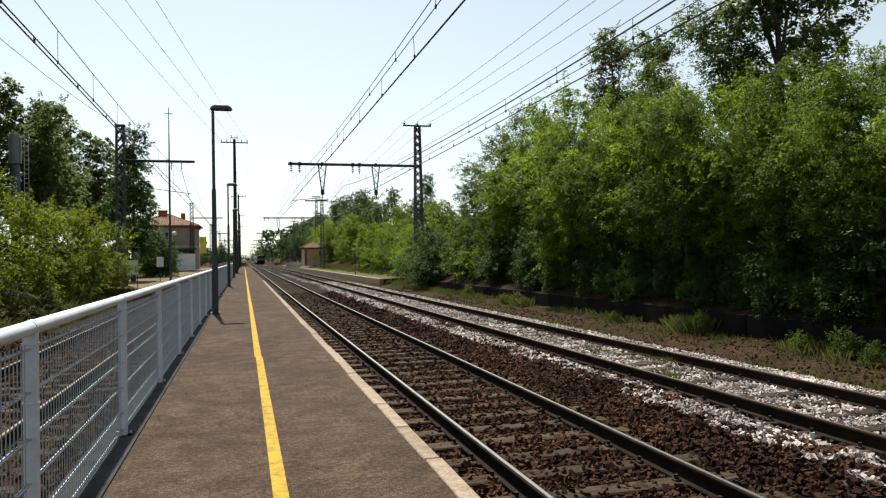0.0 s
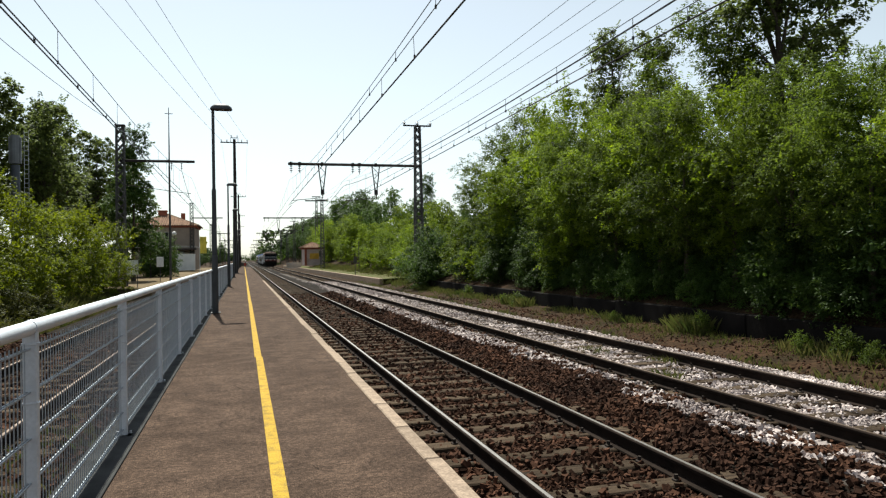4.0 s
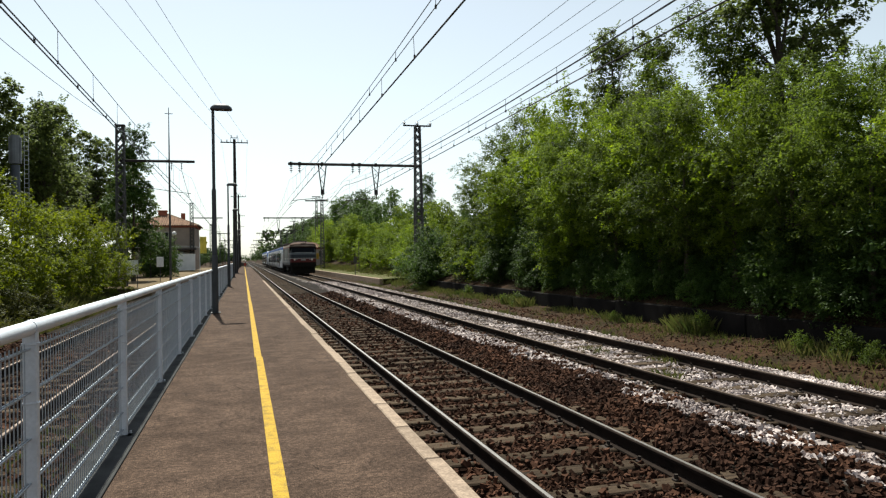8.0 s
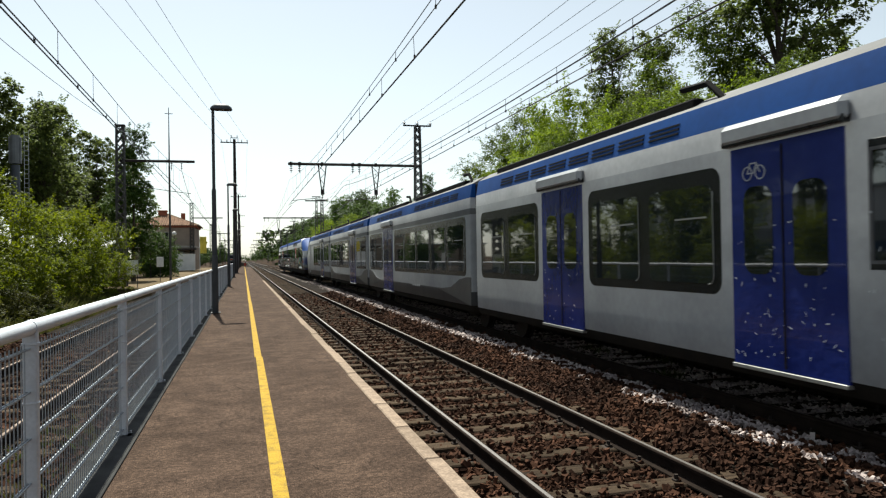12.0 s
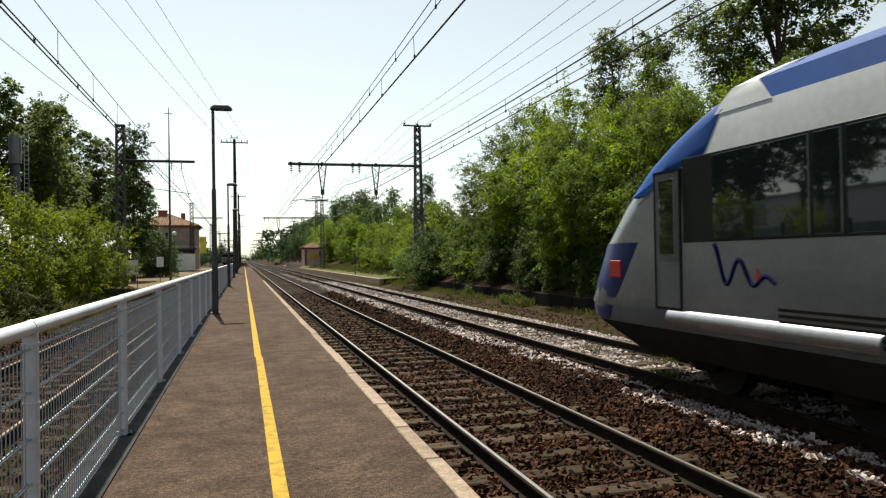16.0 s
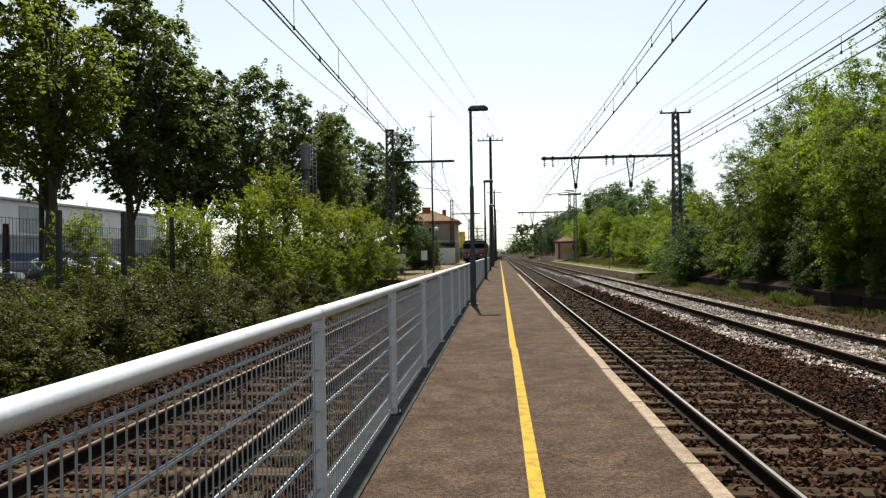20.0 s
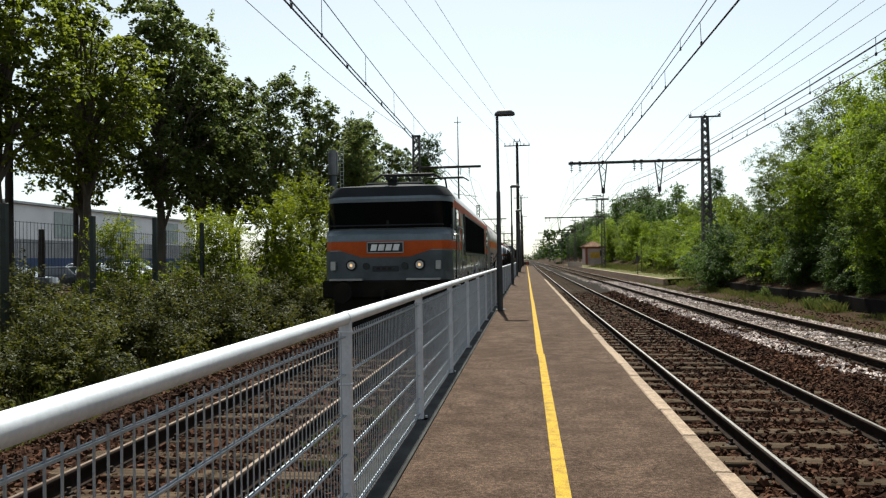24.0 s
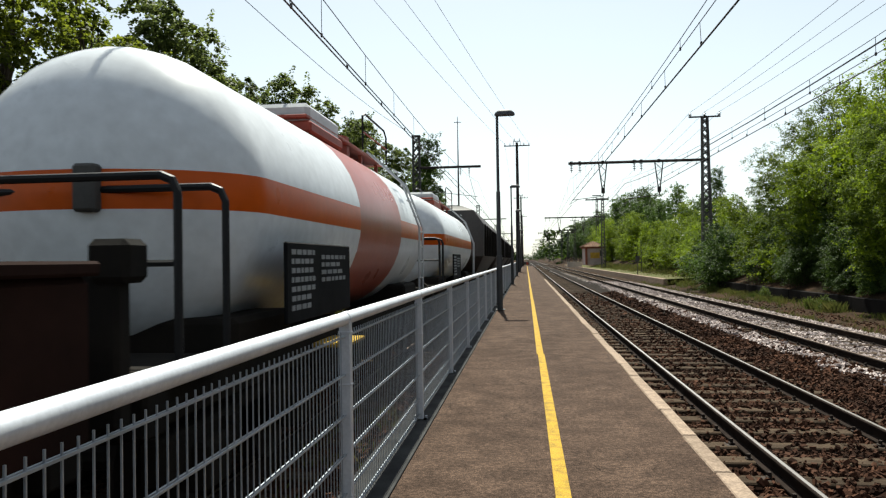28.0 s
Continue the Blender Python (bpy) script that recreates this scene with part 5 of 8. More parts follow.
def house_window(parent, x, y, z, w, h, face="y"):
    m = pose(x, y, z, 0, 0, 0 if face == "y" else 90)
    wi = part("window", Geo().box(-w / 2, -0.03, 0, w / 2, 0.02, h), GLASS, parent)
    wi.matrix_basis = m
    part("frame", Geo().box(-w / 2 - 0.08, -0.05, -0.08, -w / 2, 0.03, h + 0.08).box(w / 2, -0.05, -0.08, w / 2 + 0.08, 0.03, h + 0.08).box(-w / 2, -0.05, h, w / 2, 0.03, h + 0.08).box(-w / 2 - 0.1, -0.1, -0.14, w / 2 + 0.1, 0.03, -0.06).box(-0.03, -0.045, 0, 0.03, 0.025, h), PLINTH, wi)
    return wi


ho = thing("station_house", "two-storey beige rendered station house with a tiled hip roof", "house")
HX0, HX1, HY0, HY1 = -15.6, -6.9, 112.0, 122.0
part("wall", Geo().box(HX0, HY0, 0, HX1, HY1, 6.55), RENDERW, ho)
part("string_course", Geo().box(HX0 - 0.05, HY0 - 0.05, 3.35, HX1 + 0.05, HY1 + 0.05, 3.6, 0.02), PLINTH, ho)
part("cornice", Geo().box(HX0 - 0.25, HY0 - 0.25, 6.3, HX1 + 0.25, HY1 + 0.25, 6.6, 0.03), REDBR, ho, "red-brown eaves band")
part("roof", tiled_roof(Geo(), HX0 - 0.6, HX1 + 0.6, HY0 - 0.6, HY1 + 0.6, 6.6, 2.0), TILE, ho, "faded red barrel tiles")
part("chimney", Geo().box(-12.4, 116, 7.6, -11.2, 117, 9.0, 0.03).box(-12.5, 115.9, 8.9, -11.1, 117.1, 9.1, 0.02), REDBR, ho)
part("chimney", Geo().box(-9.2, 116.5, 7.4, -8.6, 117.2, 8.7, 0.03), REDBR, ho)
for x in (-13.8, -12.2, -10.6):
    house_window(ho, x, HY0 - 0.02, 4.6, 0.9, 1.0)
for x in (-13.9, -11.5, -9.0):
    house_window(ho, x, HY0 - 0.02, 1.0, 1.0, 1.7)
part("canopy", Geo().box(HX1 - 3.4, HY0 - 2.2, 3.0, HX1 + 0.2, HY0, 3.2, 0.03), SHUT, ho)
part("annex", Geo().box(-9.4, HY0 - 2.0, 0, -6.9, HY0 - 0.01, 2.4), WHITEP, ho, "low white annex")
ho.matrix_basis = pose(0, 0, 0.1)

ou = thing("outbuilding", "low outbuilding with a flat roof behind the platform", "building")
part("wall", Geo().box(-24, 100, 0, -15.8, 110, 3.1), RENDERW, ou)
part("roof", Geo().box(-24.3, 99.7, 3.1, -15.5, 110.3, 3.3, 0.03), ROOFM, ou)
house_window(ou, -18, 99.98, 1.1, 1.2, 1.2)
ou.matrix_basis = pose(0, 0, 0.1)

# ---- brick shelter on the far platform ----
sh = thing("shelter", "small pale hut with red tiled roof and yellow board", "hut")
part("wall", Geo().box(-1.55, -1.6, 0, 1.55, 1.6, 3.0), mat("pink_render", (0.50, 0.40, 0.36), (0.40, 0.31, 0.28), 0.9, scale=1, fine=25, bump=0.15), sh)
part("side_wall", Geo().box(-1.62, -1.68, 0, -1.25, -1.58, 3.0), REDBR, sh, "red brick corner")
part("cornice", Geo().box(-1.7, -1.75, 2.8, 1.7, 1.75, 3.08, 0.03), REDBR, sh)
part("roof", tiled_roof(Geo(), -2.0, 2.0, -2.0, 2.0, 3.08, 0.95), TILE, sh)
part("notice_board", Geo().box(-0.75, -1.66, 1.1, 0.85, -1.61, 2.1, 0.01), mat("yellow_board", (0.62, 0.36, 0.05), None, 0.5), sh, "yellow-orange board")
part("opening", Geo().box(0.9, -1.64, 1.5, 1.3, -1.6, 2.5), SHUT, sh)
sh.matrix_basis = pose(11.6, 128, 0.35, 0, 0, 6)
sf = thing("low_fence", "low pale concrete fence beside the hut", "fence")
part("panel", Geo().box(-2.6, -0.05, 0, 0, 0.05, 0.9, 0.02), PLINTH, sf)
sf.matrix_basis = pose(9.9 + 0.1, 132, -0.05)

# ---- small posts and signs ----
nb = thing("notice_board", "small white notice board on two legs before the station", "notice board")
part("leg", Geo().box(-0.28, -0.02, 0, -0.24, 0.02, 1.5), MASTGREY, nb)
part("leg", Geo().box(0.24, -0.02, 0, 0.28, 0.02, 1.5), MASTGREY, nb)
part("panel", Geo().box(-0.32, -0.03, 0.75, 0.32, -0.021, 1.6, 0.004), WHITEP, nb, "white panel")
nb.matrix_basis = pose(-6.3, 45.5, -0.06)
for x, y, z, h, w in ((9.9, 66.0, -0.12, 1.7, 0.07), (11.8, 76.0, 0.0, 3.3, 0.1), (-6.1, 58.0, -0.06, 1.6, 0.05), (-7.7, 88, -0.06, 4.5, 0.09), (-8.4, 72, -0.06, 4.6, 0.09)):
    ps = thing("post", "slim grey post beside the track", "post", "trackside posts")
    part("shaft", Geo().cyl((0, 0, 0), (0, 0, h), w / 2, w / 2 * 0.8, 8), MASTGREY if h < 4 else DARKST, ps)
    if h < 1.68:
        part("plate", Geo().box(-0.25, -0.02, h - 0.5, 0.25, 0.02, h + 0.25, 0.01), WHITEP, ps, "white plate")
    elif h < 2:
        part("plate", Geo().box(-0.15, -0.02, h - 0.55, 0.15, 0.02, h, 0.01), MASTGREY, ps)
    elif h > 4:
        part("globe", Geo().ball((0, 0, h + 0.2), 0.26, 12, 8), WHITEP, ps, "round white lamp globe", 60)
    ps.matrix_basis = pose(x, y, z)
ant = thing("radio_mast", "very slender grey radio mast", "mast")
part("shaft", Geo().cyl((0, 0, 0), (0, 0, 9), 0.09, 0.07, 10).cyl((0, 0, 9), (0, 0, 13.6), 0.06, 0.025, 8), MASTGREY, ant)
part("crossbar", Geo().box(-0.3, -0.02, 13.1, 0.3, 0.02, 13.15), MASTGREY, ant)
ant.matrix_basis = pose(-5.55, 60.0, -0.06)
fl = thing("banner", "tall yellow banner on a pole beside the station", "banner")
part("pole", Geo().cyl((0, 0, 0), (0, 0, 4.9), 0.04, 0.03, 8), GALV, fl)
part("sheet", Geo().box(0.04, -0.012, 2.5, 0.85, 0.012, 4.7, 0.004), mat("yellow_cloth", (0.75, 0.62, 0.10), None, 0.7, scale=2, fine=30), fl, "yellow sheet")
fl.matrix_basis = pose(-5.6, 100, -0.06)
sg = thing("end_sign", "small dark sign box at the platform end", "sign")
part("post", Geo().box(-0.5, -0.05, 0, -0.42, 0.05, 1.2).box(0.42, -0.05, 0, 0.5, 0.05, 1.2), DARKST, sg)
part("board", Geo().box(-0.6, -0.06, 0.3, 0.6, 0.06, 0.9, 0.02), SHUT, sg)
part("red_panel", Geo().box(0.1, -0.075, 0.35, 0.5, -0.06, 0.8), mat("red_panel", (0.45, 0.06, 0.04), None, 0.5), sg)
sg.matrix_basis = pose(-0.1, 150, 0)

# ---- trains ----
PASSENGER, FREIGHT = [], []
UNDER = mat("grimy_underframe", (0.011, 0.010, 0.009), (0.018, 0.015, 0.012), 0.85, scale=2, fine=20, bump=0.3)
WHEELM = mat("wheel_steel", (0.022, 0.018, 0.016), None, 0.6, metal=0.5, scale=4, fine=30, bump=0.1)
STEP = mat("bright_step_edge", (0.360, 0.360, 0.348), None, 0.35, metal=0.6, bump=0.0)
GRAPH = mat("graphite_paint", (0.006, 0.0075, 0.0095), (0.020, 0.023, 0.026), 0.32, scale=0.9, fine=12, bump=0.03, coat=0.05, mixr=(0.5, 0.72))
LGREY = mat("dirty_grey_paint", (0.125, 0.135, 0.142), (0.088, 0.096, 0.103), 0.42, scale=0.7, fine=14, bump=0.03, stretch=(1, 0.4, 2))
WSTRIPE = mat("off_white_stripe", (0.36, 0.36, 0.34), (0.28, 0.28, 0.26), 0.45, scale=2, fine=20, bump=0.02)
REDP = mat("red_paint", (0.28, 0.024, 0.016), (0.22, 0.020, 0.014), 0.4, scale=1.5, fine=20, bump=0.02)
# the trim red again, darkened to paint in the shade on the nose
REDDK = mat("shaded_red_nose_paint", (0.115, 0.012, 0.010), (0.08, 0.010, 0.008), 0.5, scale=1.5, fine=20, bump=0.02)
RUSTROOF = mat("rusty_brown_roof", (0.085, 0.052, 0.040), (0.045, 0.031, 0.026), 0.75, scale=0.8, fine=14, bump=0.1)
CREAM = mat("cream_cornice", (0.34, 0.28, 0.225), (0.24, 0.185, 0.145), 0.55, scale=1.5, fine=20, bump=0.03)
LOUVRE = mat("black_louvre", (0.012, 0.012, 0.013), None, 0.6, scale=4, fine=60, bump=0.2)
HEADL = glow_mat("lit_headlight", (1.0, 0.55, 0.24), 0.45)
HEADOFF = mat("headlight_glass", (0.45, 0.45, 0.45), None, 0.1, bump=0.0)
CHROME = mat("bright_grab_rail", (0.480, 0.480, 0.464), None, 0.3, metal=0.7, bump=0.0)
CABGL = mat("dark_cab_glass", (0.004, 0.005, 0.006), None, 0.12, bump=0.0, spec=0.1)
TRGLASS = glass_mat("tinted_train_glass", (0.008, 0.012, 0.013), 0.03)


def bogie(parent, y, base=2.5, r=0.46, w=1.05):
    b = part("bogie", Geo().box(-w, y - 0.35, 0.4, w, y + 0.35, 0.78, 0.04), UNDER, parent)
    for s in (-1, 1):
        part("side_frame", Geo().box(s * w, y - base / 2 - 0.55, 0.42, s * (w - 0.16), y + base / 2 + 0.55, 0.72, 0.03), UNDER, b)
    for d in (-base / 2, base / 2):
        part("wheelset", Geo().cyl((-0.82, y + d, r), (-0.69, y + d, r), r, r, 20).cyl((0.69, y + d, r), (0.82, y + d, r), r, r, 20).cyl((-1.0, y + d, r), (1.0, y + d, r), 0.08, 0.08, 8).cyl((-0.7, y + d, r), (-0.66, y + d, r), r + 0.03, r + 0.03, 20).cyl((0.66, y + d, r), (0.70, y + d, r), r + 0.03, r + 0.03, 20), WHEELM, b)
        for s in (-1, 1):
            part("axle_box", Geo().box(s * w - 0.1, y + d - 0.2, 0.3, s * w + 0.1, y + d + 0.2, 0.62, 0.03), UNDER, b)
            q = Geo()
            for k in range(4):
                q.cyl((s * w, y + d + 0.32, 0.45 + 0.07 * k), (s * w, y + d + 0.32, 0.485 + 0.07 * k), 0.08, 0.08, 8)
            part("spring", q, UNDER, b)
    return b


def buffers(parent, y, s, h=1.06):
    for x in (-0.87, 0.87):
        part("buffer", Geo().cyl((x, y, h), (x, y + s * 0.42, h), 0.1, 0.1, 12).cyl((x, y + s * 0.42, h), (x, y + s * 0.5, h), 0.23, 0.22, 18), UNDER, parent)
    part("coupling", Geo().box(-0.06, y, h - 0.1, 0.06, y + s * 0.35, h + 0.06, 0.02).tube([(0, y + s * 0.3, h - 0.05), (0, y + s * 0.42, h - 0.25), (0, y + s * 0.3, h - 0.4)], 0.03, 6), UNDER, parent)


def grab(parent, pts, r=0.016, m=CHROME):
    part("grab_rail", Geo().tube([Vector(p) for p in pts], r, 6), m, parent)


def bars(parent, x, y0, h0, w, h, rows, m, d=0.004, seed=0):
    """Illegible markings as plain bars on a side at x."""
    r = random.Random(seed)
    g = Geo()
    for k in range(rows):
        z = h0 + h * (1 - (k + 0.5) / rows)
        y = y0
        while y < y0 + w * r.uniform(0.75, 1.0):
            l = r.uniform(0.08, 0.2) * w
            g.box(x, y, z - 0.28 * h / rows, x + d, min(y + l, y0 + w), z + 0.28 * h / rows)
            y += l + 0.05 * w
    return part("marking", g, m, parent)


def side_pane(parent, s, w, y0, y1, h0, h1, m=TRGLASS, d=0.012, name="window", rim=None):
    """A pane lying in the body side s (-1 or 1), with an optional raised rim."""
    x = s * (w - 0.02)
    o = part(name, Geo().box(x, y0, h0, s * (w + d), y1, h1, 0.004), m, parent)
    if rim:
        e = s * (w + d + 0.006)
        part("rim", Geo().box(x, y0 - 0.03, h0 - 0.03, e, y1 + 0.03, h0, 0).box(x, y0 - 0.03, h1, e, y1 + 0.03, h1 + 0.03).box(x, y0 - 0.03, h0, e, y0, h1).box(x, y1, h0, e, y1 + 0.03, h1), rim, o)
    return o


def diesel_loco():
    lo = thing("diesel_locomotive", "grimy graphite and grey diesel locomotive with red trim", "locomotive")
    S = (0, 1, 2, 3, 4, 5, 6)
    L, c = 15.0, 0.38
    lv = [(0.88, -0.1, L + 0.1, 1.38, c, c, 0), (1.10, -0.25, L + 0.25, 1.47, c, c, 1), (1.47, -0.25, L + 0.25, 1.48, c, c, 2), (1.52, -0.25, L + 0.25, 1.48, c, c, 1), (1.78, -0.25, L + 0.25, 1.48, c, c, 2), (1.88, -0.25, L + 0.25, 1.48, c, c, 3), (2.50, -0.15, L + 0.15, 1.48, c, c, 3), (3.11, 0.17, L - 0.17, 1.46, c, c, 4), (3.19, 0.10, L - 0.10, 1.465, c, c, 5), (3.24, 0.0, L, 1.47, 0.45, 0.45, 5), (3.38, 0.0, L, 1.44, 0.5, 0.5, 6), (3.46, 0.05, L - 0.05, 1.40, 0.5, 0.5, 6), (3.57, 0.25, L - 0.25, 1.22, 0.5, 0.5, 6), (3.68, 0.75, L - 0.75, 0.92, 0.4, 0.4, 6), (3.74, 1.3, L - 1.3, 0.5, 0.3, 0.3, 6)]
    part("body", Geo().hull(lv), [UNDER, LGREY, WSTRIPE, GRAPH, REDP, CREAM, RUSTROOF], lo, smooth=30)
    for e, s in ((0.0, 1), (L, -1)):
        Y = lambda a: e + s * a

        def shell(h0, a0, h1, a1, back, w, m, name, label=""):
            g = Geo()
            y00, y01 = (Y(a0), Y(back)) if s > 0 else (Y(back), Y(a0))
            y10, y11 = (Y(a1), Y(back)) if s > 0 else (Y(back), Y(a1))
            cf, cr = (c, 0.001) if s > 0 else (0.001, c)
            g.hull([(h0, y00, y01, w, cf, cr, 0), (h1, y10, y11, w - 0.004, cf, cr, 0)])
            return part(name, g, m, lo, label, 30)

        shell(2.28, -0.212, 2.50, -0.165, 1.80, 1.487, LGREY, "belt", "pale belt below the cab windows")
        shell(2.53, -0.155, 3.12, 0.155, 0.18, 1.45, CABGL, "windscreen", "dark wrap-round windscreen")
        shell(3.13, 0.135, 3.40, -0.03, 0.62, 1.474, RUSTROOF, "front_cornice", "rust-brown edge over the windscreen")
        shell(1.40, -0.272, 1.82, -0.272, 0.22, 1.486, REDDK, "nose_band", "red band across the nose")
        shell(0.86, -0.262, 1.40, -0.275, 0.18, 1.482, UNDER, "front_skirt", "black lower front")
        shell(0.14, -0.05, 0.86, -0.16, 0.55, 1.36, UNDER, "plough", "black plough below the buffers")
        for x in (-0.97, 0.97):
            hl = part("headlight", Geo().cyl((x, Y(-0.24), 1.72), (x, Y(-0.31), 1.72), 0.13, 0.12, 18), HEADOFF, lo)
            if s > 0:
                part("bulb", Geo().cyl((x, Y(-0.305), 1.72), (x, Y(-0.318), 1.72), 0.05 if x < 0 else 0.035, 0.03, 16), HEADL, hl, "lit bulb")
            part("marker_light", Geo().cyl((x - math.copysign(0.24, x), Y(-0.26), 1.70), (x - math.copysign(0.24, x), Y(-0.29), 1.70), 0.05, 0.045, 12), HEADOFF, lo)
        part("number_plate", Geo().box(-0.26, Y(-0.285), 1.62, 0.26, Y(-0.27), 1.74), WSTRIPE, lo)
        part("vent_box", Geo().box(-0.28, Y(0.05), 3.32, 0.28, Y(0.5), 3.55, 0.03), UNDER, lo)
        part("wiper_rail", Geo().box(-1.0, Y(-0.17), 2.49, 1.0, Y(-0.2), 2.52), CHROME, lo)
        buffers(lo, Y(-0.2), -s)
        for sx in (-1, 1):
            q = lambda a, b: (min(Y(a), Y(b)), max(Y(a), Y(b)))
            y0, y1 = q(0.42, 1.02)
            side_pane(lo, sx, 1.475, y0, y1, 2.54, 3.08, rim=UNDER)
            pr = [(Y(2.66), 3.13), (Y(2.02), 3.13), (Y(1.70), 2.14), (Y(2.2), 2.14), (Y(2.12), 2.58)]
            part("red_flash", Geo().plate(pr, sx * 1.478, sx * 0.008), REDP, lo)
            part("white_flash", Geo().plate([(Y(2.02), 3.11), (Y(1.92), 3.11), (Y(1.60), 2.5), (Y(1.72), 2.5)], sx * 1.478, sx * 0.008), WSTRIPE, lo)
            part("door", Geo().box(sx * 1.47, Y(1.08), 1.16, sx * 1.492, Y(1.52), 3.02, 0.01), GRAPH, lo)
            part("door_panel", Geo().box(sx * 1.47, Y(1.08), 1.16, sx * 1.497, Y(1.52), 1.80, 0.01), LGREY, lo)
            for a in (0.98, 1.58):
                grab(lo, [(sx * 1.52, Y(a), 1.35), (sx * 1.56, Y(a), 1.4), (sx * 1.56, Y(a), 2.5), (sx * 1.5, Y(a), 2.55)])
            for k in range(4):
                part("step", Geo().box(sx * 1.40, Y(1.05), 0.30 + 0.24 * k, sx * 1.52, Y(1.55), 0.33 + 0.24 * k, 0.005), UNDER, lo)
            part("lamp_recess", Geo().box(sx * 1.47, Y(0.2), 1.55, sx * 1.492, Y(0.42), 1.72, 0.01), UNDER, lo)
            part("sandbox_flap", Geo().box(sx * 1.46, Y(0.55), 1.02, sx * 1.49, Y(0.9), 1.12, 0.01), UNDER, lo)
    for sx in (-1, 1):
        side_pane(lo, sx, 1.475, 11.4, 13.1, 1.58, 3.02, LOUVRE, 0.012, "air_intake")
        side_pane(lo, sx, 1.475, 3.0, 3.9, 1.95, 3.0, LOUVRE, 0.008, "air_intake")
        g = Geo()
        for k in range(48):
            y = 2.9 + 0.165 * k
            g.box(sx * 1.40, y, 3.44, sx * 1.06, y + 0.06, 3.63, 0, 0, pose(0, 0, 0) @ Matrix.Rotation(0, 4, "X"))
        part("roof_grille", g, RUSTROOF, lo, "slatted rusty roof grille")
        part("roof_rail", Geo().box(sx * 1.44, 2.4, 3.43, sx * 1.38, 13.0, 3.47), RUSTROOF, lo)
        part("fuel_cap", Geo().cyl((sx * 1.47, 6.6, 1.34), (sx * 1.50, 6.6, 1.34), 0.11, 0.11, 14), STEP, lo)
        part("fuel_recess", Geo().cyl((sx * 1.47, 6.6, 1.34), (sx * 1.486, 6.6, 1.34), 0.16, 0.16, 16), UNDER, lo)
        part("porthole", Geo().cyl((sx * 1.47, 6.1, 1.86), (sx * 1.49, 6.1, 1.86), 0.17, 0.17, 16), LOUVRE, lo)
        part("emblem", Geo().box(sx * 1.47, 2.85, 1.66, sx * 1.488, 3.3, 1.76, 0.004), REDP, lo, "small red emblem")
        bars(lo, sx * 1.48, 7.6, 1.62, 1.6, 0.08, 1, WSTRIPE, sx * 0.006, 3)
        part("spill_pipe", Geo().cyl((sx * 1.49, 2.6, 1.2), (sx * 1.49, 13, 1.2), 0.012, 0.012, 5), UNDER, lo)
        part("battery_box", Geo().box(sx * 1.38, 5.4, 0.35, sx * 0.7, 9.6, 0.95, 0.05), UNDER, lo)
    part("roof_cowl", Geo().hull([(3.6, 3.2, 12.2, 0.8, 0.2, 0.2, 0), (3.86, 3.4, 12.0, 0.7, 0.2, 0.2, 0), (3.9, 3.8, 11.6, 0.5, 0.2, 0.2, 0)]), UNDER, lo, "dark raised roof cowl", 30)
    part("horn", Geo().cyl((0.3, 0.75, 3.75), (0.3, 0.3, 3.75), 0.04, 0.08, 10), UNDER, lo)
    bogie(lo, 3.1)
    bogie(lo, 11.9)
    return lo


RSILV = mat("dusty_silver_white_paint", (0.33, 0.345, 0.36), (0.24, 0.25, 0.265), 0.3, scale=0.7, fine=10, bump=0.02, coat=0.05)
RWHITE = mat("white_coach_paint", (0.45, 0.46, 0.47), (0.36, 0.37, 0.385), 0.35, scale=1, fine=12, bump=0.02, coat=0.05)
RBLUE = mat("bright_blue_paint", (0.007, 0.062, 0.25), (0.006, 0.048, 0.20), 0.5, scale=1, fine=12, bump=0.02, spec=0.12)
RDBLUE = mat("deep_blue_door_paint", (0.006, 0.014, 0.105), (0.012, 0.024, 0.15), 0.16, scale=1.5, fine=9, bump=0.55, coat=0.25)
RDARK = mat("dark_grey_sill_paint", (0.050, 0.053, 0.057), (0.036, 0.038, 0.042), 0.3, scale=1, fine=12, bump=0.02, coat=0.05)
RMID = mat("mid_grey_paint", (0.11, 0.115, 0.12), None, 0.35, scale=1, fine=12, bump=0.02)
RROOF = mat("grey_coach_roof", (0.096, 0.096, 0.099), (0.066, 0.066, 0.069), 0.6, scale=1, fine=12, bump=0.05)
RWBAND = mat("dark_window_band", (0.014, 0.015, 0.016), (0.010, 0.011, 0.012), 0.15, scale=1, fine=14, bump=0.01, coat=0.05)
GANG = mat("black_gangway_rubber", (0.012, 0.012, 0.012), None, 0.8, scale=3, fine=30, bump=0.3)
SCRATCH = mat("peeling_film", (0.55, 0.58, 0.62), (0.42, 0.44, 0.5), 0.3, scale=5, fine=40, bump=0.2)


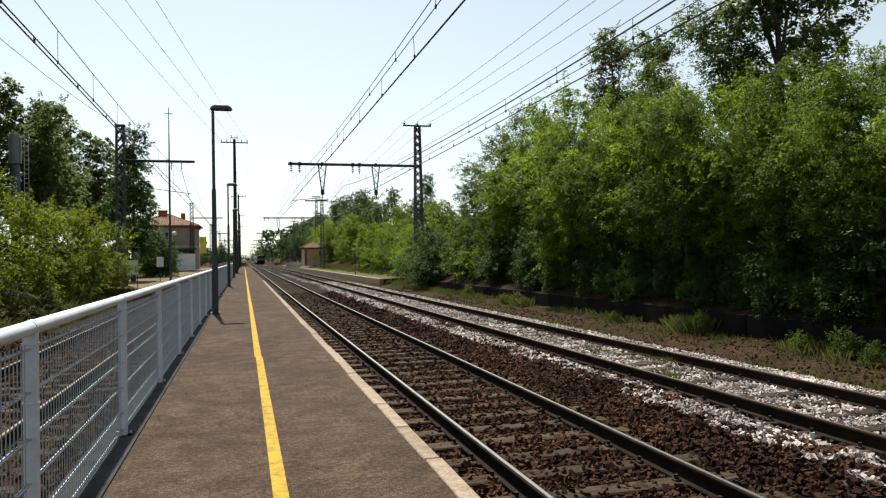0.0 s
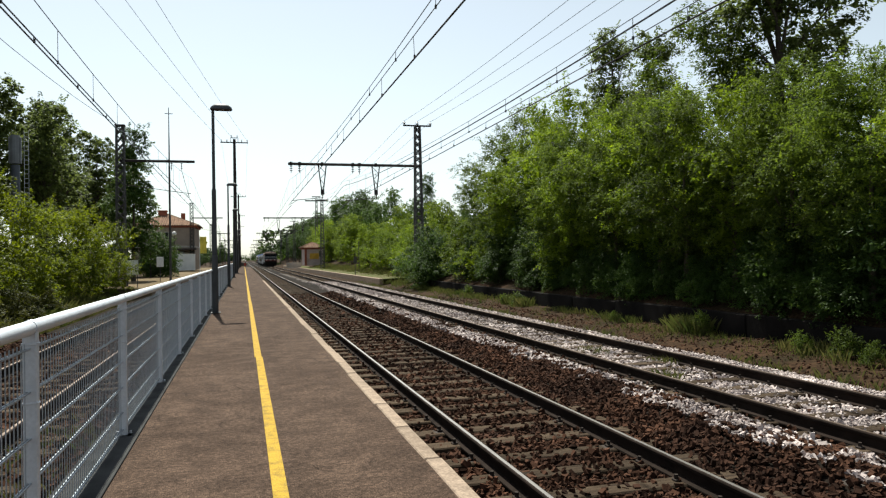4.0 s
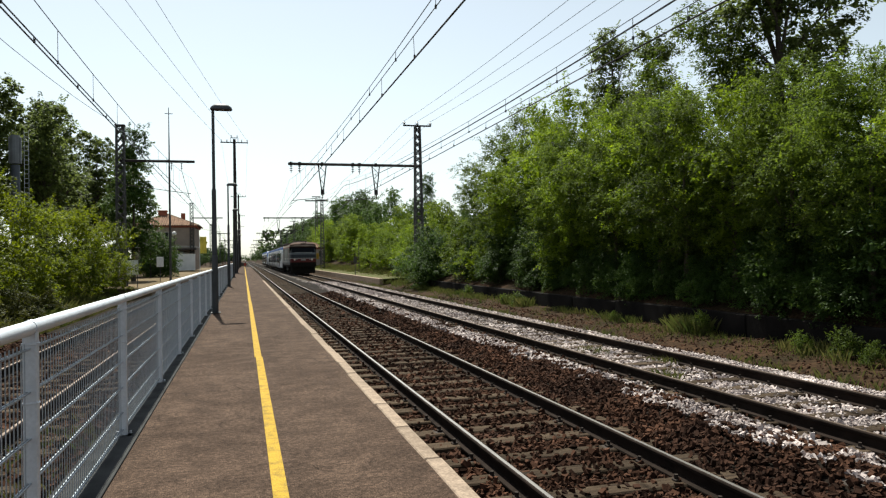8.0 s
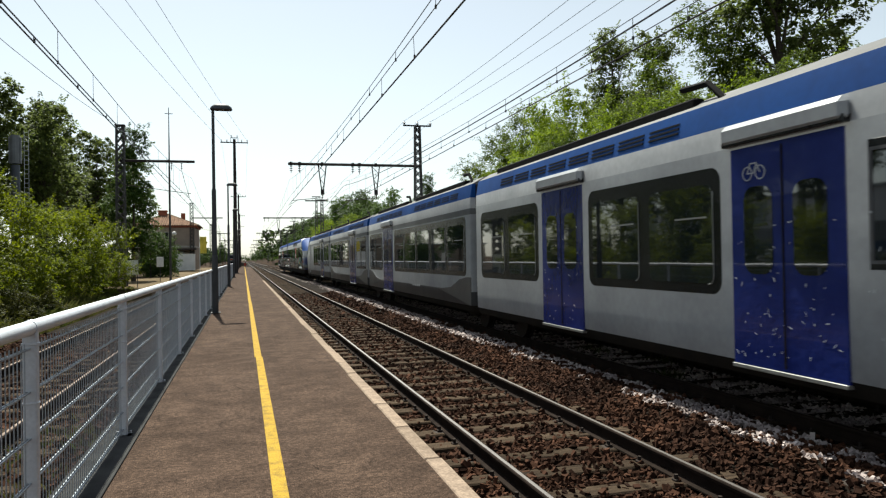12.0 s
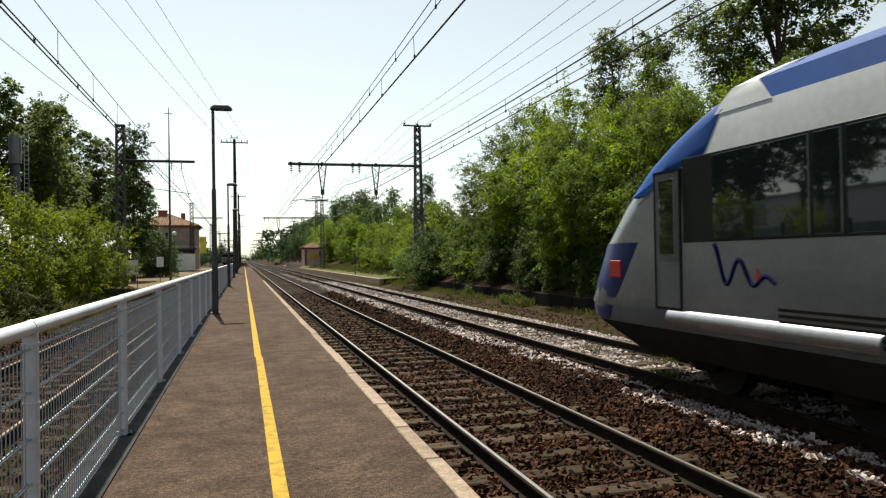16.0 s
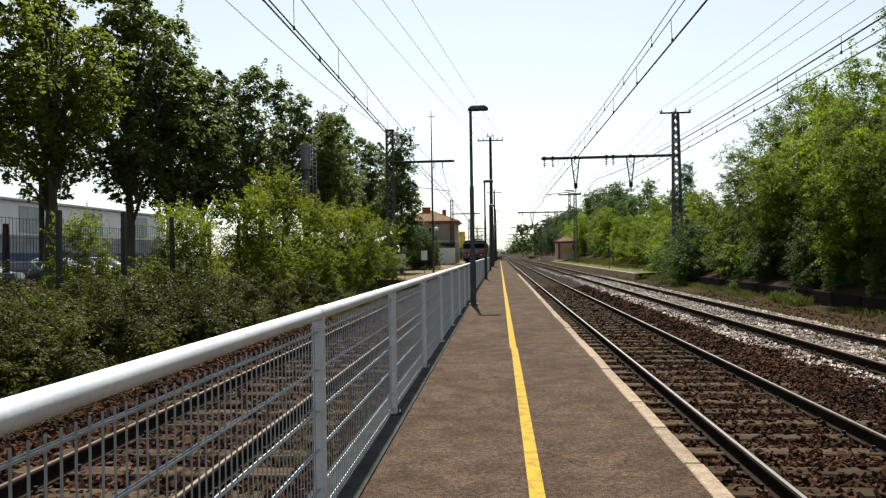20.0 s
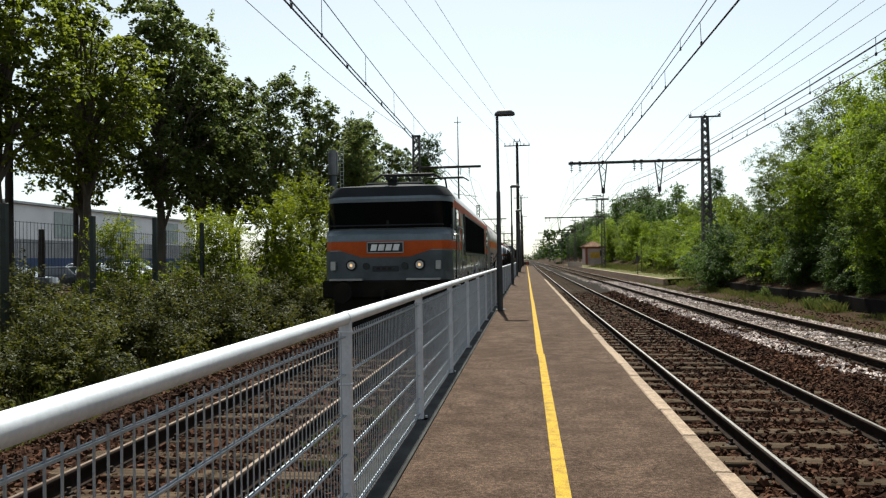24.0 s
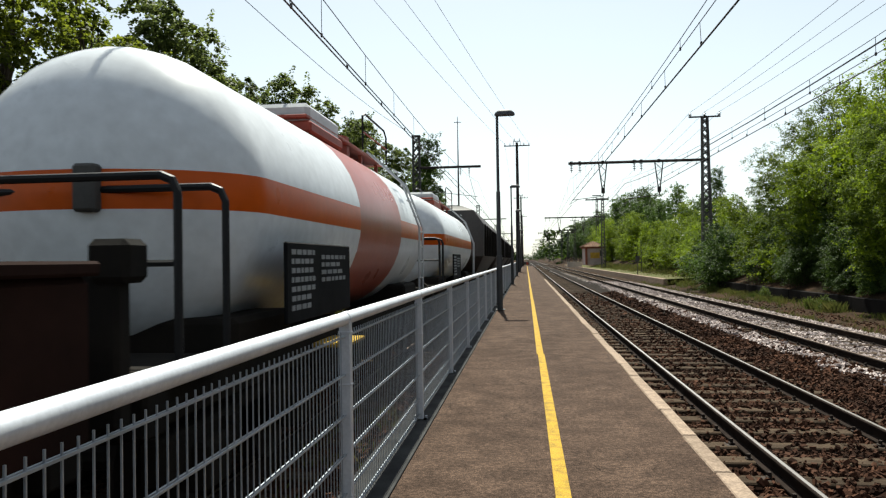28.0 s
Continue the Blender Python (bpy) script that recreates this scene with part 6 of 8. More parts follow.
def coach_body(L, y0=0.0, y1=None, front=None, rear=None, floor=0.45):
    """Levels of a coach side: dark sill, silver side, white strip, blue shoulder, grey roof."""
    y1 = L if y1 is None else y1
    hs = ((floor, 1.36, 0), (0.60, 1.43, 5), (0.92, 1.437, 1), (1.2, 1.44, 1), (1.8, 1.44, 1), (2.2, 1.44, 1), (2.6, 1.44, 1), (2.73, 1.44, 6), (2.87, 1.44, 2), (3.12, 1.43, 3), (3.44, 1.37, 4), (3.60, 1.1, 4), (3.70, 0.6, 4))
    lv = []
    for h, w, m in hs:
        yf = y0 if not front else lerp_table(front, h)
        yr = y1 if not rear else lerp_table(rear, h)
        lv.append((h, yf, yr, w, 0.9 if front and h < 3.3 else (0.5 if front else 0.02), 0.9 if rear and h < 3.3 else (0.5 if rear else 0.02), m))
    return lv


def rounded(y0, y1, z0, z1, r, n=5):
    out = []
    for cy, cz, a0 in ((y1 - r, z1 - r, 0), (y0 + r, z1 - r, 90), (y0 + r, z0 + r, 180), (y1 - r, z0 + r, 270)):
        for k in range(n + 1):
            a = radians(a0 + 90 * k / n)
            out.append((cy + r * math.cos(a), cz + r * math.sin(a)))
    return out


def scraps(parent, s, y0, y1, z0, z1, n, seed, m):
    """Torn scraps of film and scratches on a side."""
    r = random.Random(seed)
    g = Geo()
    for k in range(n):
        cy, cz = y0 + (y1 - y0) * r.random() ** 0.8, z0 + (z1 - z0) * r.random() ** 1.2
        a, l, w = r.uniform(0, 3.14), r.uniform(0.006, 0.035), r.uniform(0.003, 0.009)
        q = []
        for i in range(5):
            t = 6.283 * i / 5 + r.uniform(-0.4, 0.4)
            p = (l * math.cos(t), w * math.sin(t))
            q.append((min(y1, max(y0, cy + p[0] * math.cos(a) - p[1] * math.sin(a))), min(z1, max(z0, cz + p[0] * math.sin(a) + p[1] * math.cos(a)))))
        g.plate(q, s * 1.4545, s * 0.002)
    return tagged(part("film_scraps", g, m, parent), "scraps of torn pale film", kind="stuff")


def blue_door(parent, s, y0, y1, film=0, cycle=False):
    d = side_pane(parent, s, 1.44, y0, y1, 0.57, 2.84, RDBLUE, 0.014, "door")
    ym = (y0 + y1) / 2
    for a, b in ((y0 + 0.2, ym - 0.14), (ym + 0.14, y1 - 0.2)):
        part("door_window", Geo().plate(rounded(a, b, 1.52, 2.42, 0.14), s * 1.45, s * 0.010), TRGLASS, d)
    part("seam", Geo().box(s * 1.45, ym - 0.012, 0.6, s * 1.459, ym + 0.012, 2.8), UNDER, d)
    part("threshold", Geo().box(s * 1.40, y0, 0.53, s * 1.475, y1, 0.57, 0.004), STEP, d)
    cv = part("door_cover", Geo().box(s * 1.42, y0 - 0.08, 2.86, s * 1.55, y1 + 0.08, 3.10, 0.06), RSILV, parent, "silver housing above the door")
    part("cover_lip", Geo().box(s * 1.42, y0 - 0.06, 2.865, s * 1.528, y1 + 0.06, 2.94, 0.01), RWBAND, cv)
    if film:
        scraps(d, s, y0 + 0.03, y1 - 0.03, 0.65, 2.2, film, int(y0 * 10), SCRATCH)
    if cycle:
        yc = y1 - 0.36 if s < 0 else y0 + 0.36
        c = Geo()
        for q in (-0.095, 0.095):
            c.tube([Vector((s * 1.456, yc + q + 0.07 * math.cos(t), 2.56 + 0.07 * math.sin(t))) for t in [6.283 * i / 12 for i in range(13)]], 0.007, 5)
        c.tube([Vector((s * 1.456, yc + a, b)) for a, b in ((-0.095, 2.56), (-0.04, 2.66), (0.05, 2.66), (0.095, 2.56), (0.0, 2.56), (-0.04, 2.66))], 0.007, 5)
        part("cycle_sign", c, RWHITE, d, "white bicycle outline")


def window_row(parent, s, y0, y1, n, h0=1.28, h1=2.70):
    """A dark band with n framed panes."""
    part("window_band", Geo().plate(rounded(y0, y1, h0, h1, 0.16), s * 1.43, s * 0.014), RWBAND, parent)
    w = (y1 - y0) / n
    for k in range(n):
        a = y0 + w * k + 0.14
        b = y0 + w * (k + 1) - 0.14
        o = part("window", Geo().plate(rounded(a, b, h0 + 0.12, h1 - 0.18, 0.09), s * 1.44, s * 0.012), TRGLASS, parent)
        part("rim", Geo().tube([Vector((s * 1.450, p, q)) for p, q in rounded(a - 0.01, b + 0.01, h0 + 0.11, h1 - 0.17, 0.09, 3)[7:12]], 0.006, 5), STEP, o, "thin bright rim")
        part("transom", Geo().box(s * 1.44, a + 0.1, h0 + 0.86, s * 1.456, a + 0.55 * (b - a), h0 + 0.88), STEP, o)


def roof_units(parent, spans):
    for a, b, w, h in spans:
        w, h = (1.1, 0.42) if b - a < 4 else (0.9, 0.10)
        for s in (-1, 1):
            g = Geo()
            y = a + 0.2
            while y < b - 0.9:
                for j in range(3):
                    x = 1.425 - 0.012 * j
                    g.box(s * (x - 0.03), y, 3.19 + 0.055 * j, s * (x + 0.004), y + 0.66, 3.212 + 0.055 * j)
                y += 0.8
            part("shoulder_louvre", g, LOUVRE, parent, "dark slots in the blue shoulder")
            part("cable_tray", Geo().box(s * 1.26, a + 0.1, 3.48, s * 1.1, b - 0.1, 3.62, 0.02).tube([Vector((s * 1.2, a - 0.4, 3.5)), Vector((s * 1.2, a - 0.1, 3.75)), Vector((s * 1.15, a + 0.5, 3.8))], 0.04, 6), GANG, parent)
        part("roof_unit", Geo().hull([(3.55, a, b, w, 0.1, 0.1, 0), (3.55 + h * 0.7, a + 0.1, b - 0.1, w - 0.05, 0.1, 0.1, 0), (3.55 + h, a + 0.3, b - 0.3, w - 0.2, 0.1, 0.1, 0)]), GANG, parent, "dark roof equipment box", 30)


SIDE_LEVELS = ((0.60, 1.43), (0.92, 1.437), (1.2, 1.44), (1.8, 1.44), (2.2, 1.44), (2.6, 1.44), (2.73, 1.44), (2.87, 1.44), (3.12, 1.43), (3.44, 1.37))


def regio_nose(parent, y, s, front):
    """Windscreen, mask and lights of the sloping cab end at y, facing -s."""
    def wrap(name, paint, h0, h1, rear, lift, label):
        lv = []
        for h, w in SIDE_LEVELS:
            if h0 <= h <= h1:
                f = lerp_table(front, h)
                a, b = sorted((f - 0.012 * s, f + s * lerp_table(rear, h)))
                c = 0.9 if h < 3.3 else 0.5
                lv.append((h, a, b, w + lift, c if s > 0 else 0.01, 0.01 if s > 0 else c, 0))
        return part(name, Geo().hull(lv, 5), paint, parent, label, 40)

    wrap("blue_sweep", RBLUE, 2.2, 3.44, ((2.2, 1.1), (2.6, 1.25), (3.12, 1.75), (3.44, 2.1)), 0.004, "blue cab pillar")
    wrap("windscreen", TRGLASS, 2.2, 3.12, ((2.2, 0.78), (2.87, 0.95), (3.12, 1.0)), 0.010, "large raked windscreen")
    wrap("nose_mask", GANG, 0.6, 1.8, ((0.6, 0.75), (1.2, 0.62), (1.8, 0.95)), 0.006, "black nose mask")
    f = lerp_table(front, 1.55)
    for x in (-0.78, 0.78):
        part("headlight", Geo().ball((x, f + 0.10 * s, 1.62), 0.15, 12, 8), HEADOFF, parent)
    part("coupler", Geo().box(-0.2, min(f, f - 0.6 * s), 0.85, 0.2, max(f, f - 0.6 * s), 1.15, 0.04), UNDER, parent)


def regio_unit():
    """Four coaches of a new regional unit, with cabs at both ends."""
    made = []
    nose = ((0.45, 1.1), (0.9, 0.7), (1.5, 0.15), (1.8, 0.1), (2.2, 0.5), (2.6, 1.05), (2.87, 1.45), (3.12, 1.8), (3.44, 2.3), (3.62, 2.9), (3.7, 3.4))
    mats = [UNDER, RSILV, RWHITE, RBLUE, RROOF, RDARK, RMID]
    # leading coach
    L = 20.2
    a = thing("railcar_coach", "silver and blue regional coach with a sloping cab and peeling film", "railway coach", "regional unit coaches")
    part("body", Geo().hull(coach_body(L, y1=L - 0.14, front=nose), 5), mats[:5] + [RSILV, RSILV], a, smooth=35)
    regio_nose(a, 0, 1, nose)
    for s in (-1, 1):
        side_pane(a, s, 1.44, 3.5, 4.25, 0.7, 2.86, RSILV, 0.01, "cab_door", RROOF)
        side_pane(a, s, 1.452, 3.65, 4.1, 1.75, 2.65, TRGLASS, 0.008, "cab_window")
        side_pane(a, s, 1.44, 6.3, 9.45, 1.58, 2.68, RWBAND, 0.004, "window_band")
        for y0, y1 in ((6.4, 7.8), (8.0, 9.4)):
            side_pane(a, s, 1.44, y0, y1, 1.66, 2.58, TRGLASS, 0.01, "window", RROOF)
        blue_door(a, s, 9.68, 11.2, 70, True)
        window_row(a, s, 11.4, 14.55, 2)
        blue_door(a, s, 14.75, 16.3, 30)
        window_row(a, s, 16.5, 19.7, 2)
        scraps(a, s, 7.2, 9.5, 0.8, 2.6, 60, 77, SCRATCH)
        part("emblem", Geo().cyl((s * 1.435, 2.55, 2.02), (s * 1.452, 2.55, 2.02), 0.17, 0.17, 18), REDP, a, "round red emblem")
        part("peeling_film", Geo().plate([(4.4, 0.7), (5.2, 0.65), (7.6, 0.72), (8.1, 1.0), (6.3, 1.25), (5.0, 1.9), (4.5, 1.6)], s * 1.444, s * 0.004), SCRATCH, a, "torn pale film")
    roof_units(a, ((5.5, 9, 0.95, 0.32), (12, 19.2, 0.95, 0.26)))
    bogie(a, 3.6, 2.4, 0.42)
    bogie(a, 20.2, 2.4, 0.42)
    made.append((a, 15.0))
    for k, (off, L) in enumerate(((35.35, 14.3), (49.85, 13.8))):
        b = thing("railcar_coach", "silver and blue middle coach with dark framed windows", "railway coach", "regional unit coaches")
        part("body", Geo().hull(coach_body(L, 0.14, L - 0.14)), mats, b, smooth=35)
        part("gangway", Geo().box(-1.3, -0.32, 0.6, 1.3, 0.16, 3.45, 0.03), GANG, b, "black gangway bellows")
        for s in (-1, 1):
            if k == 0:
                window_row(b, s, 0.5, 8.9, 5)
                blue_door(b, s, 9.2, 10.9)
                window_row(b, s, 11.1, 13.9, 2)
                bars(b, s * 1.44, 5.2, 0.86, 1.0, 0.09, 1, RWHITE, s * 0.006, 5)
            else:
                window_row(b, s, 0.4, 3.2, 2)
                blue_door(b, s, 3.5, 5.2)
                window_row(b, s, 5.5, 13.4, 5)
        roof_units(b, ((1.0, 6.5, 0.95, 0.3), (7.5, 13, 0.95, 0.34)))
        for s in (-1, 1):
            for e, q in ((0.145, 1), (L - 0.145, -1)):
                part("dark_wave", Geo().plate([(e, 0.60), (e + q * 2.9, 0.90), (e + q * 1.7, 0.98), (e + q * 0.9, 1.2), (e + q * 0.3, 1.26), (e, 1.26)], s * 1.436, s * 0.008), RDARK, b)
        bogie(b, 0.0 if k else L, 2.4, 0.42)
        made.append((b, off))
    L = 17.3
    rear = tuple((h, L - v) for h, v in nose)
    c = thing("railcar_coach", "silver and blue end coach with a sloping cab", "railway coach", "regional unit coaches")
    part("body", Geo().hull(coach_body(L, y0=0.14, rear=rear), 5), mats, c, smooth=35)
    part("gangway", Geo().box(-1.3, -0.32, 0.6, 1.3, 0.16, 3.45, 0.03), GANG, c, "black gangway bellows")
    regio_nose(c, 0, -1, tuple((h, L - v) for h, v in nose))
    for s in (-1, 1):
        window_row(c, s, 0.5, 3.3, 2)
        blue_door(c, s, 3.6, 5.3)
        window_row(c, s, 5.6, 10.6, 3)
        side_pane(c, s, 1.44, 12.9, 13.7, 0.7, 2.86, RSILV, 0.01, "cab_door", RROOF)
    roof_units(c, ((1.0, 11, 0.95, 0.3),))
    bogie(c, 3.0, 2.4, 0.42)
    bogie(c, 13.4, 2.4, 0.42)
    made.append((c, 63.85))
    return made


XGREY = mat("silver_grey_coach_paint", (0.112, 0.118, 0.124), (0.088, 0.093, 0.098), 0.16, scale=0.8, fine=12, bump=0.02, coat=0.2)
XLIGHT = mat("pale_silver_paint", (0.37, 0.38, 0.395), (0.32, 0.33, 0.345), 0.3, scale=0.8, fine=12, bump=0.02, coat=0.05)
XBLUE = mat("royal_blue_paint", (0.004, 0.045, 0.20), (0.003, 0.036, 0.165), 0.5, scale=1, fine=12, bump=0.02, spec=0.12)
XSILV = mat("bright_aluminium_sill", (0.52, 0.53, 0.54), (0.36, 0.36, 0.38), 0.28, metal=0.85, scale=2, fine=14, bump=0.02)
NAVY = mat("navy_nose_paint", (0.006, 0.014, 0.085), (0.005, 0.011, 0.065), 0.3, scale=1, fine=12, bump=0.02, coat=0.1)
SIGNRED = mat("red_sign", (0.36, 0.022, 0.018), None, 0.5, bump=0.0)
SIGNWHITE = mat("sign_lettering", (0.8, 0.8, 0.78), None, 0.5, bump=0.0)
TEAL = mat("teal_door_edge", (0.02, 0.30, 0.22), None, 0.35, bump=0.0)
ORANGEP = mat("orange_emblem", (0.70, 0.30, 0.03), None, 0.4, bump=0.0)
INKBLUE = mat("ink_blue_logo", (0.004, 0.006, 0.05), None, 0.7, bump=0.0)


def tapered_railcar():
    made = []
    nose = ((0.45, 1.5), (0.8, 0.55), (1.05, 0.45), (1.9, 0.95), (2.4, 1.5), (2.86, 2.15), (3.1, 2.6), (3.4, 3.3), (3.58, 3.9), (3.72, 4.7))
    mats = [UNDER, XGREY, XLIGHT, XBLUE, RROOF, XSILV]

    def levels(L, nosed_front, nosed_rear):
        lv = []
        for h, w, m in ((0.45, 1.30, 0), (0.80, 1.43, 1), (1.05, 1.46, 1), (1.9, 1.45, 1), (2.4, 1.45, 1), (2.86, 1.44, 2), (3.1, 1.42, 2), (3.30, 1.405, 3), (3.54, 1.35, 3), (3.68, 1.15, 4), (3.74, 0.8, 4)):
            v = lerp_table(nose, h)
            lv.append((h, v if nosed_front else 0.0, L - v if nosed_rear else L, w, 1.0 if nosed_front else 0.02, 1.0 if nosed_rear else 0.02, m))
        return lv

    for k, (off, L) in enumerate(((82.3, 25.5), (108.15, 25.2))):
        b = thing("railcar_coach", ("dark silver railcar with spray-painted side and blue roof edge", "dark silver railcar with a sloping blue-nosed cab")[k], "railway coach", "tapered railcars")
        part("body", Geo().hull(levels(L, k == 0, k == 1), 8), mats, b, smooth=16)
        E = (lambda a: a) if k == 0 else (lambda a: L - a)
        for s in (-1, 1):
            def pn(a0, a1, h0, h1, m=TRGLASS, d=0.010, name="window", rim=None):
                return side_pane(b, s, 1.455, min(E(a0), E(a1)), max(E(a0), E(a1)), h0, h1, m, d, name, rim)
            # cab door, windows, passenger door, poster
            pn(3.62, 4.16, 1.87, 2.87, RWBAND, 0.004, "window_band")
            pn(3.05, 3.56, 1.08, 2.74, XGREY, 0.014, "cab_door", UNDER)
            pn(3.14, 3.46, 1.74, 2.66, TRGLASS, 0.022, "cab_window")
            bands, panes, po, slot, do, te, grl = (
                (((4.15, 10.46), (14.25, 15.25), (16.1, 25.1)), ((4.2, 5.62), (5.68, 6.0), (6.06, 7.7), (7.76, 9.0), (9.06, 10.4), (14.3, 15.2), (16.2, 17.6), (17.66, 19.3), (19.36, 20.6), (20.66, 22.0), (22.06, 23.4), (23.46, 25.05)), (10.6, 11.85), (11.95, 12.3), (12.5, 13.9), (13.62, 13.8), (15.4, 16.0)),
                (((4.15, 9.15), (12.95, 14.3), (15.3, 25.0)), ((4.2, 5.62), (5.68, 6.0), (6.06, 7.7), (7.76, 9.1), (13.0, 14.25), (15.35, 17.0), (17.06, 17.6), (17.66, 19.3), (19.36, 20.6), (20.66, 22.0), (22.06, 23.4), (23.46, 24.95)), (14.36, 15.27), (10.2, 11.05), (11.42, 12.86), (12.42, 12.68), (9.22, 10.0)))[k]
            for a0, a1 in bands:
                pn(a0, a1, 1.87, 2.87, RWBAND, 0.004, "window_band")
            for a0, a1 in panes:
                pn(a0, a1, 1.90, 2.84)
            pn(*po, 1.87, 2.89, SIGNRED, 0.008, "poster")
            pc, pw = E((po[0] + po[1]) / 2), po[1] - po[0]
            pn(*slot, 2.18, 2.27, LOUVRE, 0.006, "slot_vent")
            dr = pn(*do, 0.85, 2.84, XGREY, 0.012, "door", UNDER)
            pn(do[0] + 0.14, te[0] - 0.04 if k else do[1] - 0.5, 1.80, 2.74, TRGLASS, 0.022, "door_window")
            pn(*te, 1.75, 2.80, TEAL, 0.022, "door_edge")
            vg = Geo()
            for j in range(14):
                vg.box(s * 1.45, min(E(grl[0]), E(grl[1])), 1.92 + 0.07 * j, s * 1.468, max(E(grl[0]), E(grl[1])), 1.955 + 0.07 * j)
            part("side_grille", vg, LOUVRE, b)
            em = Geo()
            for q in range(4):
                t = math.pi / 2 * q
                P = lambda u, v: (pc + (u * math.cos(t) - v * math.sin(t)) * 0.8, 2.62 + u * math.sin(t) + v * math.cos(t))
                em.plate([P(0.0, 0.02), P(0.13, 0.065), P(0.2, 0.0), P(0.13, -0.065), P(0.0, -0.02)], s * 1.463, s * 0.006)
            part("poster_emblem", em, ORANGEP, b, "gold cross shape")
            if s < 0:
                part("poster_rule", Geo().box(-1.46, pc - 0.36 * pw, 2.325, -1.467, pc + 0.36 * pw, 2.335), SIGNWHITE, b)
                for words, z, wide in (("CONSEIL", 2.23, 0.70), ("R\u00c9GIONAL", 2.10, 0.74), ("MIDI-PYR\u00c9N\u00c9ES", 1.98, 0.82)):
                    w = part("lettering", text_mesh("lettering", words, 0.13, SIGNWHITE, 0.0), None, b)
                    bb = w.bound_box
                    k2 = wide * pw / (bb[6][0] - bb[0][0])
                    w.matrix_basis = Matrix.Translation((-1.466, pc, z)) @ Matrix(((0, 0, -1, 0), (-1, 0, 0, 0), (0, 1, 0, 0), (0, 0, 0, 1)))
                    w.scale = (k2, min(0.85, k2), 1)
                w = part("lettering", text_mesh("lettering", "2", 0.2, SIGNWHITE, 0.002), None, b)
                w.matrix_basis = Matrix.Translation((-1.48, E((te[0] + te[1]) / 2), 2.66)) @ Matrix(((0, 0, -1, 0), (-1, 0, 0, 0), (0, 1, 0, 0), (0, 0, 0, 1)))
            gr = Geo()
            for j in range(6):
                hh = 3.10 + 0.058 * j
                gr.box(s * 1.28, min(E(9.6), E(15.3)), hh, s * (0.014 + lerp_table(((3.1, 1.42), (3.30, 1.405), (3.54, 1.35)), hh)), max(E(9.6), E(15.3)), hh + 0.03)
            part("roof_grille", gr, LOUVRE, b, "long louvred grille below the roof")
            for a0, a1 in ((5.2, 8.2), (19.3, 22.0)) if k == 0 else ((5.2, 8.2), (15.8, 22.0)):
                gg = Geo()
                for j in range(5):
                    gg.box(s * 1.44, min(E(a0), E(a1)), 0.92 + 0.06 * j, s * 1.472, max(E(a0), E(a1)), 0.95 + 0.06 * j)
                part("side_grille", gg, UNDER, b)
            for a0, a1 in ((3.3, 6.4), (21.6, 24.8)):
                part("sill_fairing", Geo().cyl((s * 1.40, E(a0), 0.96), (s * 1.40, E(a1), 0.96), 0.115, 0.115, 14), XSILV, b, "bright rounded sill fairing", 50)
            g = Geo()
            wave = [(4.55 + 0.032 * j, 1.40 + (0.44 - 0.013 * j) * (0.5 + 0.5 * math.cos(j * 0.47))) for j in range(31)]
            for p, q in zip(wave, wave[1:]):
                g.cyl((s * 1.444, E(p[0] - 0.35), p[1]), (s * 1.444, E(q[0] - 0.35), q[1]), 0.032, 0.032, 8)
            part("logo", g, INKBLUE, b, "dark blue brushed wave mark")
            part("logo_patch", Geo().plate([(E(4.86), 1.46), (E(4.98), 1.42), (E(4.90), 1.58)], s * 1.442, s * 0.02), SIGNRED, b, "small red wedge")
            part("emblem", Geo().box(s * 1.42, E(1.85), 1.42, s * 1.478, E(2.15), 1.66, 0.01), SIGNRED, b, "small red emblem")
        f = lambda h: E(lerp_table(nose, h) - 0.02)
        lv = []
        for h in (1.95, 2.4, 2.86, 3.1, 3.3):
            a = lerp_table(nose, h)
            y0, y1 = sorted((E(a - 0.02), E(a + 1.2)))
            lv.append((h, y0, y1, 1.25 - 0.08 * (h - 1.95), 0.95 if k == 0 else 0.05, 0.95 if k == 1 else 0.05, 0))
        part("windscreen", Geo().hull(lv, 5), TRGLASS, b, "raked windscreen", 40)
        wide = ((0.8, 1.438), (1.05, 1.466), (1.9, 1.456), (2.4, 1.455), (2.86, 1.446), (3.1, 1.426), (3.3, 1.41), (3.54, 1.356), (3.68, 1.156), (3.74, 0.8))

        def wrap(name, paint, hs, front, rear, label, lift=0.0):
            """A painted zone wrapped round the nose between two raked edges."""
            lv = []
            for h in hs:
                a = lerp_table(nose, h) if front is None else lerp_table(front, h)
                y0, y1 = sorted((E(a - 0.015), E(lerp_table(rear, h))))
                cf = 1.0 if front is None else 0.01
                lv.append((h, y0, y1, lerp_table(wide, h) + lift, cf if k == 0 else 0.01, cf if k == 1 else 0.01, 0))
            part(name, Geo().hull(lv, 6), paint, b, label, 40)

        wrap("blue_brow", XBLUE, (2.5, 2.7, 2.86, 3.0, 3.1, 3.3, 3.42, 3.52, 3.62, 3.70), None, ((2.5, 2.5), (2.7, 3.1), (2.86, 4.02), (3.52, 4.42), (3.7, 5.0)), "blue brow over the windscreen")
        wrap("white_slash", XLIGHT, (3.29, 3.42, 3.54, 3.62, 3.69), ((3.29, 4.2), (3.52, 4.38), (3.69, 4.95)), ((3.29, 5.1), (3.54, 4.86), (3.69, 5.3)), "pale slash between the two blues", 0.001)
        wrap("nose_patch", NAVY, (0.82, 0.95, 1.3, 1.6, 1.9), None, ((0.82, 1.75), (0.95, 1.85), (1.9, 2.6)), "dark blue lower nose")
